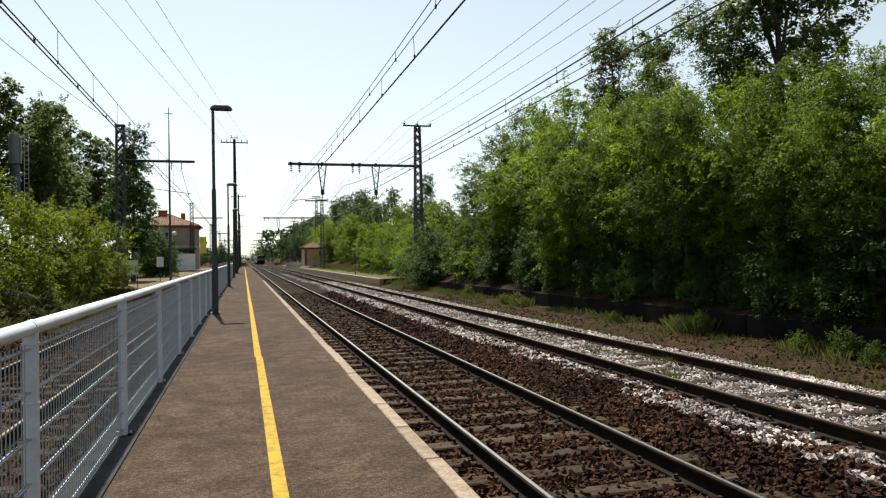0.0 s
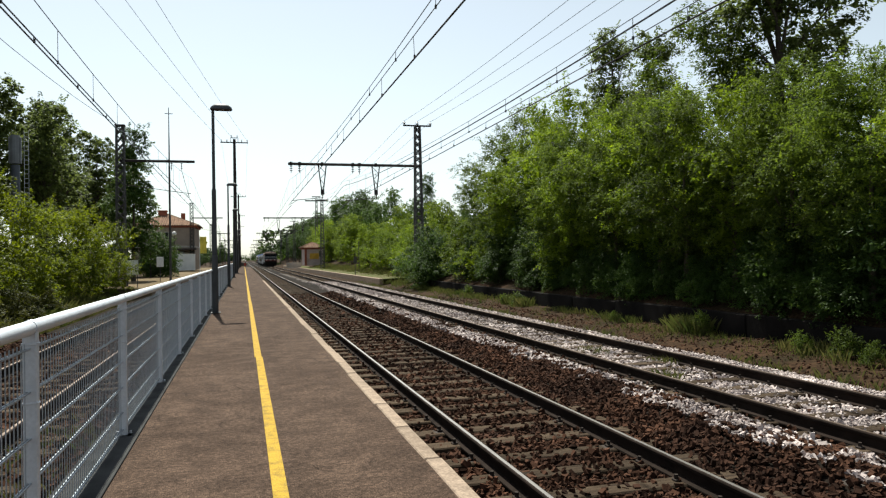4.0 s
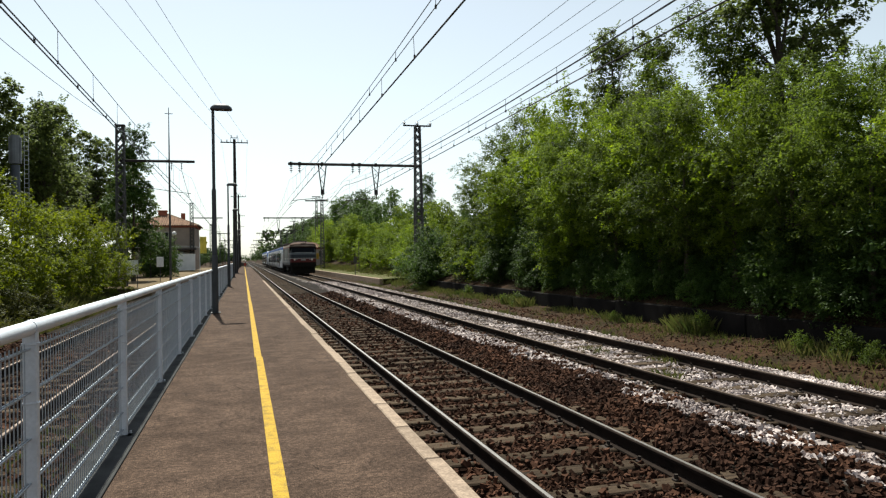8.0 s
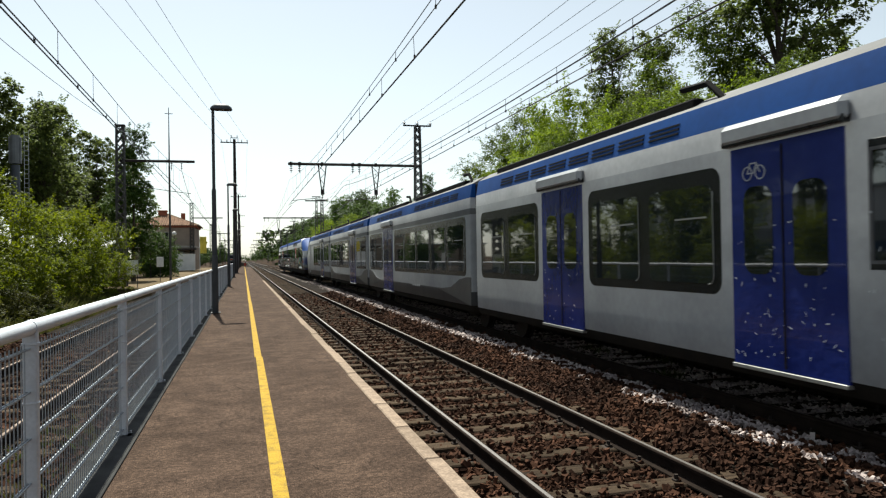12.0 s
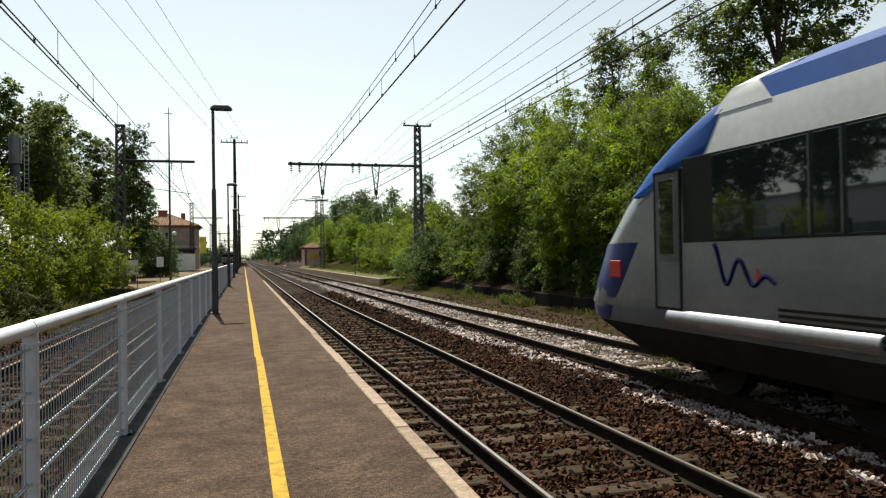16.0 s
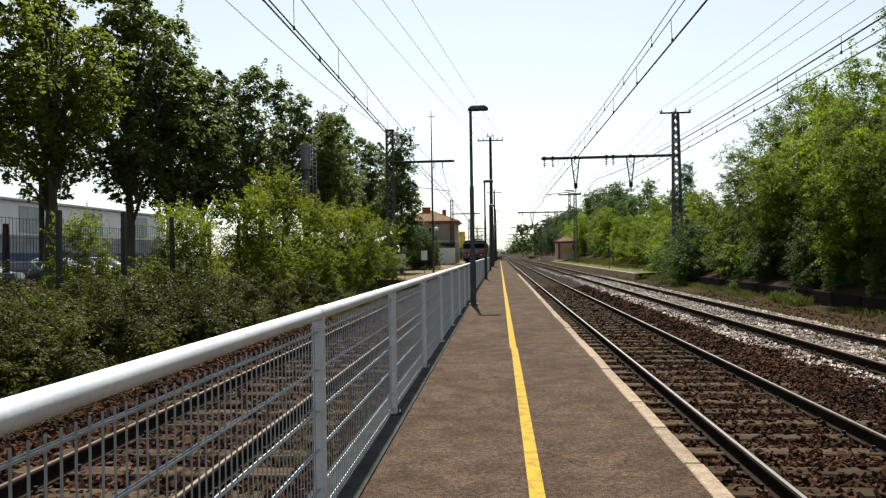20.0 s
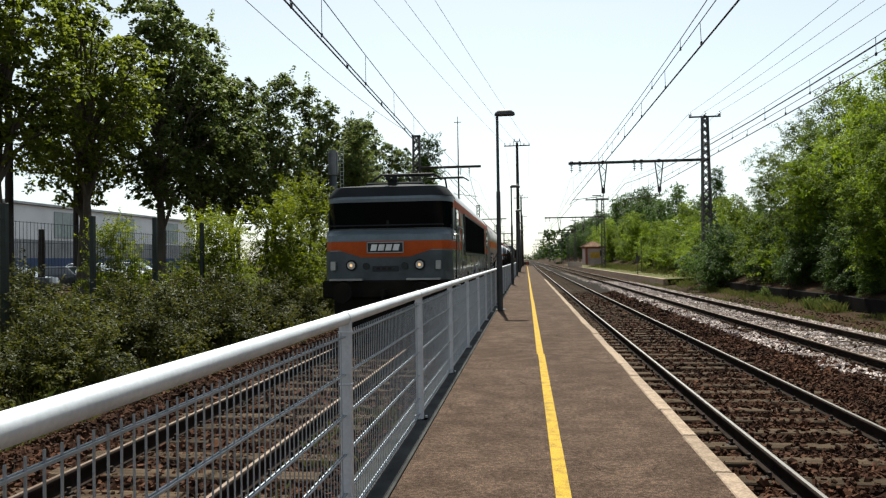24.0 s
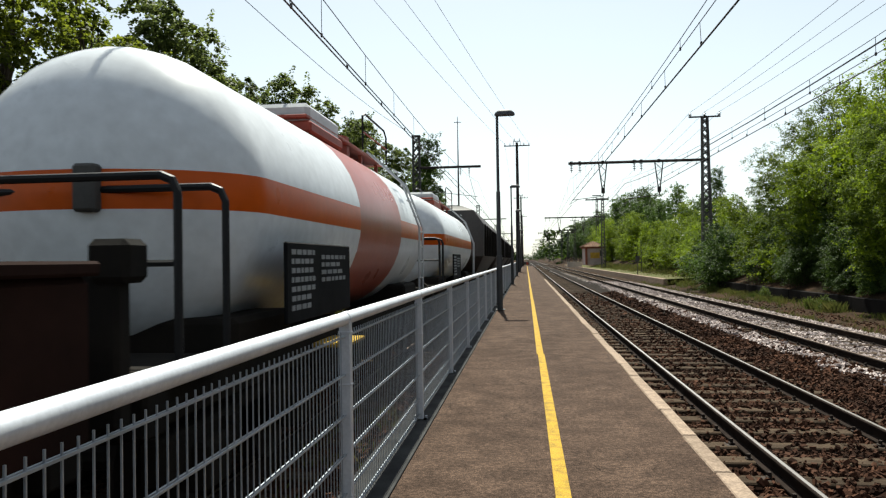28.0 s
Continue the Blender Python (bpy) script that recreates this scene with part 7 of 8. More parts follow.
        part("coupler", Geo().box(-0.25, min(E(0.1), E(1.6)), 0.75, 0.25, max(E(0.1), E(1.6)), 1.1, 0.05), UNDER, b)
        for x in (-0.7, 0.7):
            part("headlight", Geo().ball((x, E(0.85), 1.2), 0.12, 12, 8), HEADOFF, b)
        part("roof_unit", Geo().box(-0.75, min(E(8), E(16)), 3.66, 0.75, max(E(8), E(16)), 3.92, 0.05), GANG, b)
        bogie(b, E(4.6), 2.2, 0.42)
        bogie(b, E(21.6), 2.2, 0.42)
        if k == 0:
            part("gangway", Geo().box(-1.44, L + 0.004, 0.6, 1.44, L + 0.345, 3.58, 0.03), GANG, b, "black gangway bellows")
            sg = part("sign", Geo().box(-1.44, L - 3.35, 1.60, -1.462, L - 0.42, 1.80, 0.003), SIGNRED, b, "red lettered strip")
            w = part("sign_lettering", text_mesh("sign_lettering", "CONSEIL R\u00c9GIONAL MIDI-PYR\u00c9N\u00c9ES", 0.165, SIGNWHITE, 0.002), None, b)
            w.matrix_basis = Matrix.Translation((-1.466, L - 1.88, 1.70)) @ Matrix(((0, 0, -1, 0), (-1, 0, 0, 0), (0, 1, 0, 0), (0, 0, 0, 1)))
            bb = w.bound_box
            wd = bb[6][0] - bb[0][0]
            w.scale = (2.65 / wd, 2.65 / wd, 1)
            spray_painting(b, -1.456)
        made.append((b, off))
    return made


def spray_painting(parent, x):
    """A spray-painted mural low on the side."""
    cols = [mat("spray_" + n, c, None, 0.5, scale=3, fine=30, bump=0.02) for n, c in (("black", (0.012, 0.012, 0.014)), ("green", (0.02, 0.16, 0.09)), ("mint", (0.16, 0.50, 0.28)), ("pale", (0.55, 0.62, 0.55)), ("magenta", (0.28, 0.05, 0.12)), ("gold", (0.45, 0.30, 0.03)))]
    sh = (
        (0, 0.000, ((4.2, 0.82), (6.0, 0.82), (7.4, 0.86), (8.35, 1.30), (7.6, 1.62), (7.0, 1.95), (6.2, 2.12), (5.3, 2.06), (4.5, 1.8))),
        (4, 0.002, ((6.9, 1.62), (8.3, 1.45), (8.5, 1.7), (7.7, 1.98), (6.8, 2.02))),
        (1, 0.004, ((5.9, 1.98), (6.6, 1.98), (7.2, 1.75), (8.15, 1.30), (7.3, 1.30), (6.6, 1.58), (5.8, 1.62), (5.3, 1.5), (5.0, 1.7), (5.3, 1.95))),
        (1, 0.004, ((4.4, 0.9), (5.6, 0.88), (6.9, 0.92), (7.3, 1.15), (6.2, 1.12), (5.2, 1.22), (4.5, 1.2))),
        (2, 0.007, ((4.6, 0.93), (5.5, 0.91), (6.2, 0.97), (5.6, 1.06), (4.8, 1.08))),
        (5, 0.007, ((5.6, 1.36), (6.1, 1.30), (6.4, 1.40), (6.0, 1.52))),
        (3, 0.008, ((5.6, 1.95), (5.85, 1.93), (5.6, 1.68), (5.45, 1.72))),
        (3, 0.008, ((7.3, 1.52), (7.75, 1.35), (7.6, 1.33), (7.2, 1.45))),
        (3, 0.008, ((6.5, 0.98), (7.0, 1.16), (6.85, 1.16), (6.4, 1.0))),
    )
    for c, d, p in sh:
        part("spray_paint", Geo().plate(p, x - d, -0.004), cols[c], parent)


PASSENGER.append((diesel_loco(), 0.0))
PASSENGER += regio_unit()
PASSENGER += tapered_railcar()

# ---- freight train ----
FGREY = mat("grey_blue_loco_paint", (0.150, 0.165, 0.162), (0.120, 0.133, 0.130), 0.2, scale=0.8, fine=10, bump=0.02, coat=0.5)
FORANGE = mat("orange_loco_paint", (0.40, 0.068, 0.010), (0.33, 0.055, 0.010), 0.45, scale=1.5, fine=14, bump=0.02, spec=0.12)
FROOF = mat("grey_loco_roof", (0.030, 0.032, 0.036), (0.022, 0.023, 0.026), 0.65, scale=1, fine=12, bump=0.05, spec=0.06)
# lower front: a darker grey than the body sides
FFRONT = mat("dark_grey_front_paint", (0.075, 0.090, 0.096), (0.045, 0.055, 0.060), 0.45, scale=1.5, fine=14, bump=0.03)
FBELT = mat("blue_grey_belt_paint", (0.150, 0.182, 0.205), (0.115, 0.142, 0.162), 0.35, scale=1.5, fine=14, bump=0.03)
FDARK = mat("dark_slate_paint", (0.015, 0.017, 0.020), None, 0.35, scale=1, fine=12, bump=0.02)
GRILLE = mat("black_grille", (0.004, 0.004, 0.004), None, 0.9, scale=2, fine=30, bump=0.0, spec=0.02)
PANTO = mat("black_pantograph", (0.015, 0.015, 0.016), None, 0.5, metal=0.4, bump=0.0)


def electric_loco():
    lo = thing("electric_locomotive", "grey electric locomotive with an orange band and lit headlights", "locomotive")
    L = 16.3
    ins = ((0.9, 0.05), (1.30, 0.0), (1.98, 0.0), (2.16, 0.03), (2.35, 0.10), (2.50, 0.42), (3.00, 0.25), (3.15, 0.22), (3.27, 0.24), (3.46, 0.33), (3.54, 0.8), (3.60, 1.2))
    lv = []
    for h, w, m in ((0.88, 1.40, 0), (1.25, 1.47, 1), (2.00, 1.48, 2), (2.20, 1.48, 1), (2.38, 1.48, 1), (2.50, 1.48, 1), (2.98, 1.46, 2), (3.10, 1.455, 2), (3.20, 1.45, 3), (3.27, 1.43, 3), (3.46, 1.30, 4), (3.54, 1.02, 4), (3.60, 0.8, 4)):
        d = lerp_table(ins, h)
        lv.append((h, d, L - d, w, 0.42, 0.42, m))
    part("body", Geo().hull(lv), [UNDER, FGREY, FORANGE, RWHITE, FROOF], lo, smooth=28)
    for e, s in ((0.0, 1), (L, -1)):
        Y = lambda a: e + s * a

        def shell(pts, back, m, name, label="", w=1.482, cc=0.42):
            l2 = []
            for h, a in pts:
                y0, y1 = sorted((Y(a), Y(back)))
                l2.append((h, y0, y1, w, cc if s > 0 else 0.001, 0.001 if s > 0 else cc, 0))
            return part(name, Geo().hull(l2), m, lo, label, 28)

        shell([(h, lerp_table(ins, h) - 0.003) for h in (1.27, 1.6, 1.98)], 0.5, FFRONT, "lower_front", "darker grey lower front", 1.484)
        shell([(h, lerp_table(ins, h) - 0.003) for h in (2.21, 2.35, 2.47)], 0.5, FBELT, "upper_front", "blue-grey belt below the windscreen", 1.484)
        shell([(2.51, 0.392), (3.10, 0.215)], 0.75, CABGL, "windscreen", "wide dark windscreen", 1.472)
        part("windscreen_pillar", Geo().box(-0.035, Y(0.34), 2.52, 0.035, Y(0.45), 3.0), CABGL, lo)
        shell([(3.10, 0.20), (3.17, 0.19), (3.23, 0.215)], 1.0, FBELT, "brow", "pale brow above the windscreen", 1.466)
        part("roof_front", Geo().hull([(h, *sorted((Y(a), Y(1.6))), w, 0.3 if s > 0 else 0.001, 0.001 if s > 0 else 0.3, 0) for h, a, w in ((3.23, 0.225, 1.452), (3.27, 0.235, 1.437), (3.46, 0.322, 1.307), (3.50, 0.5, 1.2))]), FROOF, lo, "dark grey roof end", 28)
        # emblem plate with a plain framed block pattern
        pl = part("emblem_plate", Geo().box(-0.42, Y(-0.02), 1.93, 0.42, Y(0.03), 2.18, 0.01), FDARK, lo, "framed nameplate")
        part("plate_frame", Geo().box(-0.42, Y(-0.03), 1.93, 0.42, Y(-0.015), 1.95).box(-0.42, Y(-0.03), 2.16, 0.42, Y(-0.015), 2.18).box(-0.42, Y(-0.03), 1.93, -0.40, Y(-0.015), 2.18).box(0.40, Y(-0.03), 1.93, 0.42, Y(-0.015), 2.18), WSTRIPE, pl)
        em = Geo()
        for x in (-0.34, -0.17, 0.0, 0.17):
            q = [(x, 1.985), (x + 0.13, 1.985), (x + 0.165, 2.125), (x + 0.035, 2.125)]
            em.add([(-s * p if s < 0 else p, Y(-0.032), z) for p, z in q] + [(-s * p if s < 0 else p, Y(-0.016), z) for p, z in q], [(0, 1, 2, 3), (7, 6, 5, 4), (0, 1, 5, 4), (1, 2, 6, 5), (2, 3, 7, 6), (3, 0, 4, 7)])
        part("emblem", em, SIGNWHITE, pl, "pale slanted block shapes")
        part("orange_chevron", Geo().add([(-1.06, Y(-0.010), 2.0), (1.06, Y(-0.010), 2.0), (0.55, Y(-0.010), 1.84), (-0.55, Y(-0.010), 1.84)], [(0, 1, 2, 3)]).add([(-1.06, Y(0.02), 2.0), (1.06, Y(0.02), 2.0), (0.55, Y(0.02), 1.84), (-0.55, Y(0.02), 1.84)], [(3, 2, 1, 0)]), FORANGE, lo, "orange dip in the band")
        for x in (-0.78, 0.78):
            hl = part("headlight", Geo().cyl((x, Y(0.05), 1.66), (x, Y(-0.05), 1.66), 0.13, 0.12, 20), WHEELM, lo, "round chrome-rimmed headlight")
            part("reflector", Geo().cyl((x, Y(-0.045), 1.66), (x, Y(-0.054), 1.66), 0.092, 0.088, 18), CHROME, hl)
            part("bulb", Geo().cyl((x, Y(-0.05), 1.66), (x, Y(-0.066), 1.66), 0.036, 0.026, 18), HEADL if s > 0 else HEADOFF, hl, "lit bulb" if s > 0 else "")
            xx = x - math.copysign(0.34, x)
            part("marker_light", Geo().cyl((xx, Y(0.05), 1.64), (xx, Y(-0.03), 1.64), 0.085, 0.08, 16), FDARK, lo)
            part("lamp_bracket", Geo().box(x + math.copysign(0.42, x) - 0.06, Y(-0.05), 1.55, x + math.copysign(0.42, x) + 0.06, Y(0.02), 1.75, 0.01), STEP, lo)
        part("number_plate", Geo().box(-0.3, Y(-0.02), 1.52, 0.3, Y(0.0), 1.64, 0.004), FDARK, lo)
        part("number_bars", Geo().box(-0.2, Y(-0.024), 1.555, -0.12, Y(-0.018), 1.61).box(-0.07, Y(-0.024), 1.555, 0.01, Y(-0.018), 1.61).box(0.06, Y(-0.024), 1.555, 0.14, Y(-0.018), 1.61), WHEELM, lo)
        part("front_rail", Geo().tube([Vector((-1.3, Y(0.2), 2.56)), Vector((-1.3, Y(0.05), 2.56)), Vector((1.3, Y(0.05), 2.56)), Vector((1.3, Y(0.2), 2.56))], 0.012, 6), FDARK, lo)
        part("buffer_beam", Geo().box(-1.45, Y(-0.06), 0.92, 1.45, Y(0.3), 1.32, 0.03), UNDER, lo)
        part("footplate", Geo().box(-1.25, Y(-0.2), 1.32, -0.5, Y(0.0), 1.36), STEP, lo)
        part("footplate", Geo().box(0.5, Y(-0.2), 1.32, 1.25, Y(0.0), 1.36), STEP, lo)
        part("snow_guard", Geo().box(-1.2, Y(0.0), 0.25, 1.2, Y(0.1), 0.9, 0.03), UNDER, lo)
        buffers(lo, Y(-0.06), -s)
        part("horn", Geo().cyl((-0.02, Y(0.75), 3.68), (-0.02, Y(0.5), 3.68), 0.03, 0.065, 12).cyl((0.13, Y(0.75), 3.68), (0.13, Y(0.56), 3.68), 0.025, 0.055, 12).box(-0.05, Y(0.68), 3.52, 0.16, Y(0.76), 3.68), PANTO, lo)
        for sx in (-1, 1):
            side_pane(lo, sx, 1.468, min(Y(0.62), Y(1.2)), max(Y(0.62), Y(1.2)), 2.44, 2.96, FDARK, 0.012, "cab_window_surround")
            dr = part("door", Geo().box(sx * 1.46, Y(1.28), 1.30, sx * 1.488, Y(1.95), 2.98, 0.012), FGREY, lo)
            part("door_window", Geo().box(sx * 1.48, Y(1.4), 2.40, sx * 1.494, Y(1.86), 2.90, 0.02), TRGLASS, dr)
            part("door_band", Geo().box(sx * 1.48, Y(1.28), 2.0, sx * 1.492, Y(1.95), 2.2), FORANGE, dr)
            part("seam", Geo().box(sx * 1.47, Y(1.24), 1.3, sx * 1.491, Y(1.275), 3.0).box(sx * 1.47, Y(1.955), 1.3, sx * 1.491, Y(1.99), 3.0), UNDER, dr)
            part("dark_wedge", Geo().plate([(Y(2.05), 2.42), (Y(2.3), 2.42), (Y(2.02), 2.98), (Y(2.0), 2.98)], sx * 1.466, sx * 0.02), FDARK, lo)
            part("orange_flash", Geo().plate([(Y(2.1), 3.0), (Y(2.4), 3.0), (Y(2.95), 2.0), (Y(2.62), 2.0)], sx * 1.464, sx * 0.022), FORANGE, lo)
            for a in (1.16, 2.05):
                grab(lo, [(sx * 1.50, Y(a), 1.40), (sx * 1.56, Y(a), 1.46), (sx * 1.56, Y(a), 2.52), (sx * 1.50, Y(a), 2.58)], 0.018)
            grab(lo, [(sx * 1.5, Y(0.55), 2.33), (sx * 1.54, Y(0.6), 2.35), (sx * 1.54, Y(1.05), 2.35), (sx * 1.5, Y(1.1), 2.33)], 0.016)
            for k in range(4):
                part("step", Geo().box(sx * 1.36, Y(1.35), 0.36 + 0.25 * k, sx * 1.52, Y(1.9), 0.40 + 0.25 * k, 0.006), STEP, lo)
    for sx in (-1, 1):
        gr = part("side_grille", Geo().box(sx * 1.45, 3.62, 1.96, sx * 1.49, 12.68, 2.96, 0.01), GRILLE, lo, "long black ventilation grille")
        g = Geo()
        for k in range(178):
            g.box(sx * 1.488, 3.7 + 0.05 * k, 2.0, sx * 1.496, 3.715 + 0.05 * k, 2.94)
        part("louvre", g, GRILLE, gr)
        part("grille_frame", Geo().box(sx * 1.46, 3.54, 1.90, sx * 1.505, 3.62, 3.0).box(sx * 1.46, 12.68, 1.90, sx * 1.505, 12.76, 3.0).box(sx * 1.46, 3.54, 1.88, sx * 1.51, 12.76, 1.95).box(sx * 1.46, 3.54, 2.965, sx * 1.50, 12.76, 3.0), FDARK, gr)
        part("body_band_gap", Geo().box(sx * 1.47, 2.95, 1.99, sx * 1.486, 13.35, 2.21), FGREY, lo)
        part("side_panel", Geo().box(sx * 1.47, 12.2, 1.62, sx * 1.492, 13.4, 1.74, 0.01), FGREY, lo)
        part("emblem_panel", Geo().box(sx * 1.47, 3.2, 1.6, sx * 1.486, 4.4, 1.72, 0.004), FDARK, lo)
        for y in (4.6, 7.2, 9.9, 12.6):
            part("lifting_lug", Geo().box(sx * 1.47, y, 1.33, sx * 1.50, y + 0.12, 1.42, 0.01), UNDER, lo)
        part("roof_gutter", Geo().box(sx * 1.39, 2.0, 3.26, sx * 1.33, 14.3, 3.32), FROOF, lo)
        for k in range(9):
            part("roof_lug", Geo().box(sx * 1.22, 2.6 + 1.35 * k, 3.38, sx * 1.16, 2.72 + 1.35 * k, 3.52), UNDER, lo)
    part("roof_deck", Geo().box(-0.7, 1.2, 3.56, 0.7, 15.1, 3.66, 0.03), FROOF, lo)
    part("roof_box", Geo().box(-0.8, 5.5, 3.62, 0.8, 7.0, 3.78, 0.04).box(-0.7, 9.0, 3.62, 0.7, 11.0, 3.78, 0.04), FROOF, lo)
    for y, up in ((3.4, 0), (12.6, 1)):
        h = 1.18 if up else 0.22
        p = part("pantograph", Geo().tube([Vector((0, y - 0.6, 3.75)), Vector((0, y + 0.75, 3.75 + h * 0.55)), Vector((0, y - 0.2, 3.82 + h))], 0.035, 8).box(-0.6, y - 0.7, 3.7, 0.6, y + 0.7, 3.75), PANTO, lo, "black folding pantograph")
        part("contact_shoe", Geo().tube([Vector((-0.95, y - 0.2, 3.70 + h)), Vector((-0.7, y - 0.2, 3.86 + h)), Vector((0.7, y - 0.2, 3.86 + h)), Vector((0.95, y - 0.2, 3.70 + h))], 0.028, 6).tube([Vector((-0.7, y + 0.1, 3.86 + h)), Vector((0.7, y + 0.1, 3.86 + h))], 0.028, 6), PANTO, p)
        for x in (-0.5, 0.5):
            q = Geo()
            insulators(q, (x, y - 0.6, 3.60), 2, 0.06, 0.05, up=True)
            part("insulator", q, PORCEL, p)
    bogie(lo, 3.7, 2.8, 0.6)
    bogie(lo, 12.6, 2.8, 0.6)
    part("underframe_box", Geo().box(-1.3, 6.2, 0.4, 1.3, 10.1, 0.92, 0.05), UNDER, lo)
    return lo


def tank_shell(y0, y1, zc, r, dome, n=40):
    """A drum with domed ends along y."""
    prof = []
    for k in range(9):
        t = math.pi / 2 * k / 8
        prof.append((y0 + dome * (1 - math.sin(t)), r * math.cos(math.pi / 2 - t) if k else 0.0))
    prof = [(y0 + dome * (1 - math.cos(math.pi / 2 * k / 8)), r * math.sin(math.pi / 2 * k / 8)) for k in range(9)]
    prof += [(y1 - a + y0, b) for a, b in reversed(prof)]
    v, f = [], []
    for y, rr in prof:
        for i in range(n):
            t = 2 * math.pi * i / n
            v.append((max(rr, 0.003) * math.cos(t), y, zc + max(rr, 0.003) * math.sin(t)))
    for j in range(len(prof) - 1):
        for i in range(n):
            f.append((j * n + i, j * n + (i + 1) % n, (j + 1) * n + (i + 1) % n, (j + 1) * n + i))
    return Geo().add(v, f)


PLACARD = mat("black_data_board", (0.010, 0.010, 0.011), None, 0.75, scale=3, fine=30, bump=0.02)
LETTER = mat("white_stencil", (0.65, 0.66, 0.66), None, 0.5, bump=0.0)
DIMLET = mat("worn_stencil", (0.22, 0.225, 0.23), None, 0.6, bump=0.0)
HAZ = mat("orange_hazard_plate", (0.70, 0.22, 0.03), None, 0.5, bump=0.0)
INK = mat("black_stencil", (0.025, 0.025, 0.03), None, 0.5, bump=0.0)
RUSTY = mat("rusty_wagon_steel", (0.024, 0.010, 0.007), (0.009, 0.005, 0.004), 0.8, scale=1.2, fine=14, bump=0.2)
REDGANT = mat("faded_red_steel", (0.270, 0.054, 0.036), (0.216, 0.048, 0.030), 0.5, scale=2, fine=20, bump=0.05)


def side_text(parent, words, size, y, h, x, m, s=1):
    """Lettering on the side facing +x (s = 1)."""
    w = part("lettering", text_mesh("lettering", words, size, m, 0.0015), None, parent)
    w.matrix_basis = Matrix.Translation((x, y, h)) @ Matrix(((0, 0, s, 0), (s, 0, 0, 0), (0, 1, 0, 0), (0, 0, 0, 1)))
    return w


def diamond(parent, x, y, h, r, m, d=0.006):
    return part("hazard_diamond", Geo().plate([(y - r * 0.78, h), (y, h - r), (y + r * 0.78, h), (y, h + r)], x, d), m, parent, "white hazard diamond")


def wagon_frame(wg, L, h=1.0, by=1.9):
    part("sole_bar", Geo().box(-1.1, 0.55, h - 0.18, -0.9, L - 0.55, h + 0.12, 0.02).box(0.9, 0.55, h - 0.18, 1.1, L - 0.55, h + 0.12, 0.02), UNDER, wg)
    part("headstock", Geo().box(-1.25, 0.5, h - 0.15, 1.25, 0.75, h + 0.2, 0.02), UNDER, wg)
    part("headstock", Geo().box(-1.25, L - 0.75, h - 0.15, 1.25, L - 0.5, h + 0.2, 0.02), UNDER, wg)
    part("brake_gear", Geo().box(-0.85, by + 2.2, 0.35, 0.85, L - by - 2.2, h - 0.1, 0.04), UNDER, wg)
    for q in (0.36, 0.6):
        part("air_reservoir", Geo().cyl((0.95, L * q, 0.72), (0.95, L * q + 1.0, 0.72), 0.2, 0.2, 14), UNDER, wg)
    buffers(wg, 0.5, -1)
    buffers(wg, L - 0.5, 1)
    bogie(wg, by + 0.6, 1.8)
    bogie(wg, L - by - 0.6, 1.8)


def end_platform(wg, y0, y1, h=1.2, m=UNDER):
    part("end_platform", Geo().box(-1.35, min(y0, y1), h, 1.35, max(y0, y1), h + 0.06, 0.01), m, wg)
    for yy in (y0, y1):
        pts = [(-1.2, h), (-1.2, h + 1.05), (-1.1, h + 1.15), (1.1, h + 1.15), (1.17, h + 1.12), (1.2, h + 1.05), (1.2, h)]
        part("grab_rail", Geo().tube([Vector((x, yy, z)) for x, z in pts], 0.026, 8), PANTO, wg)
    part("end_rail", Geo().tube([Vector((-1.2, y0, h + 0.65)), Vector((1.2, y0, h + 0.65))], 0.02, 6), PANTO, wg)


SEAM = mat("dirty_weld_seam", (0.20, 0.175, 0.14), None, 0.6)


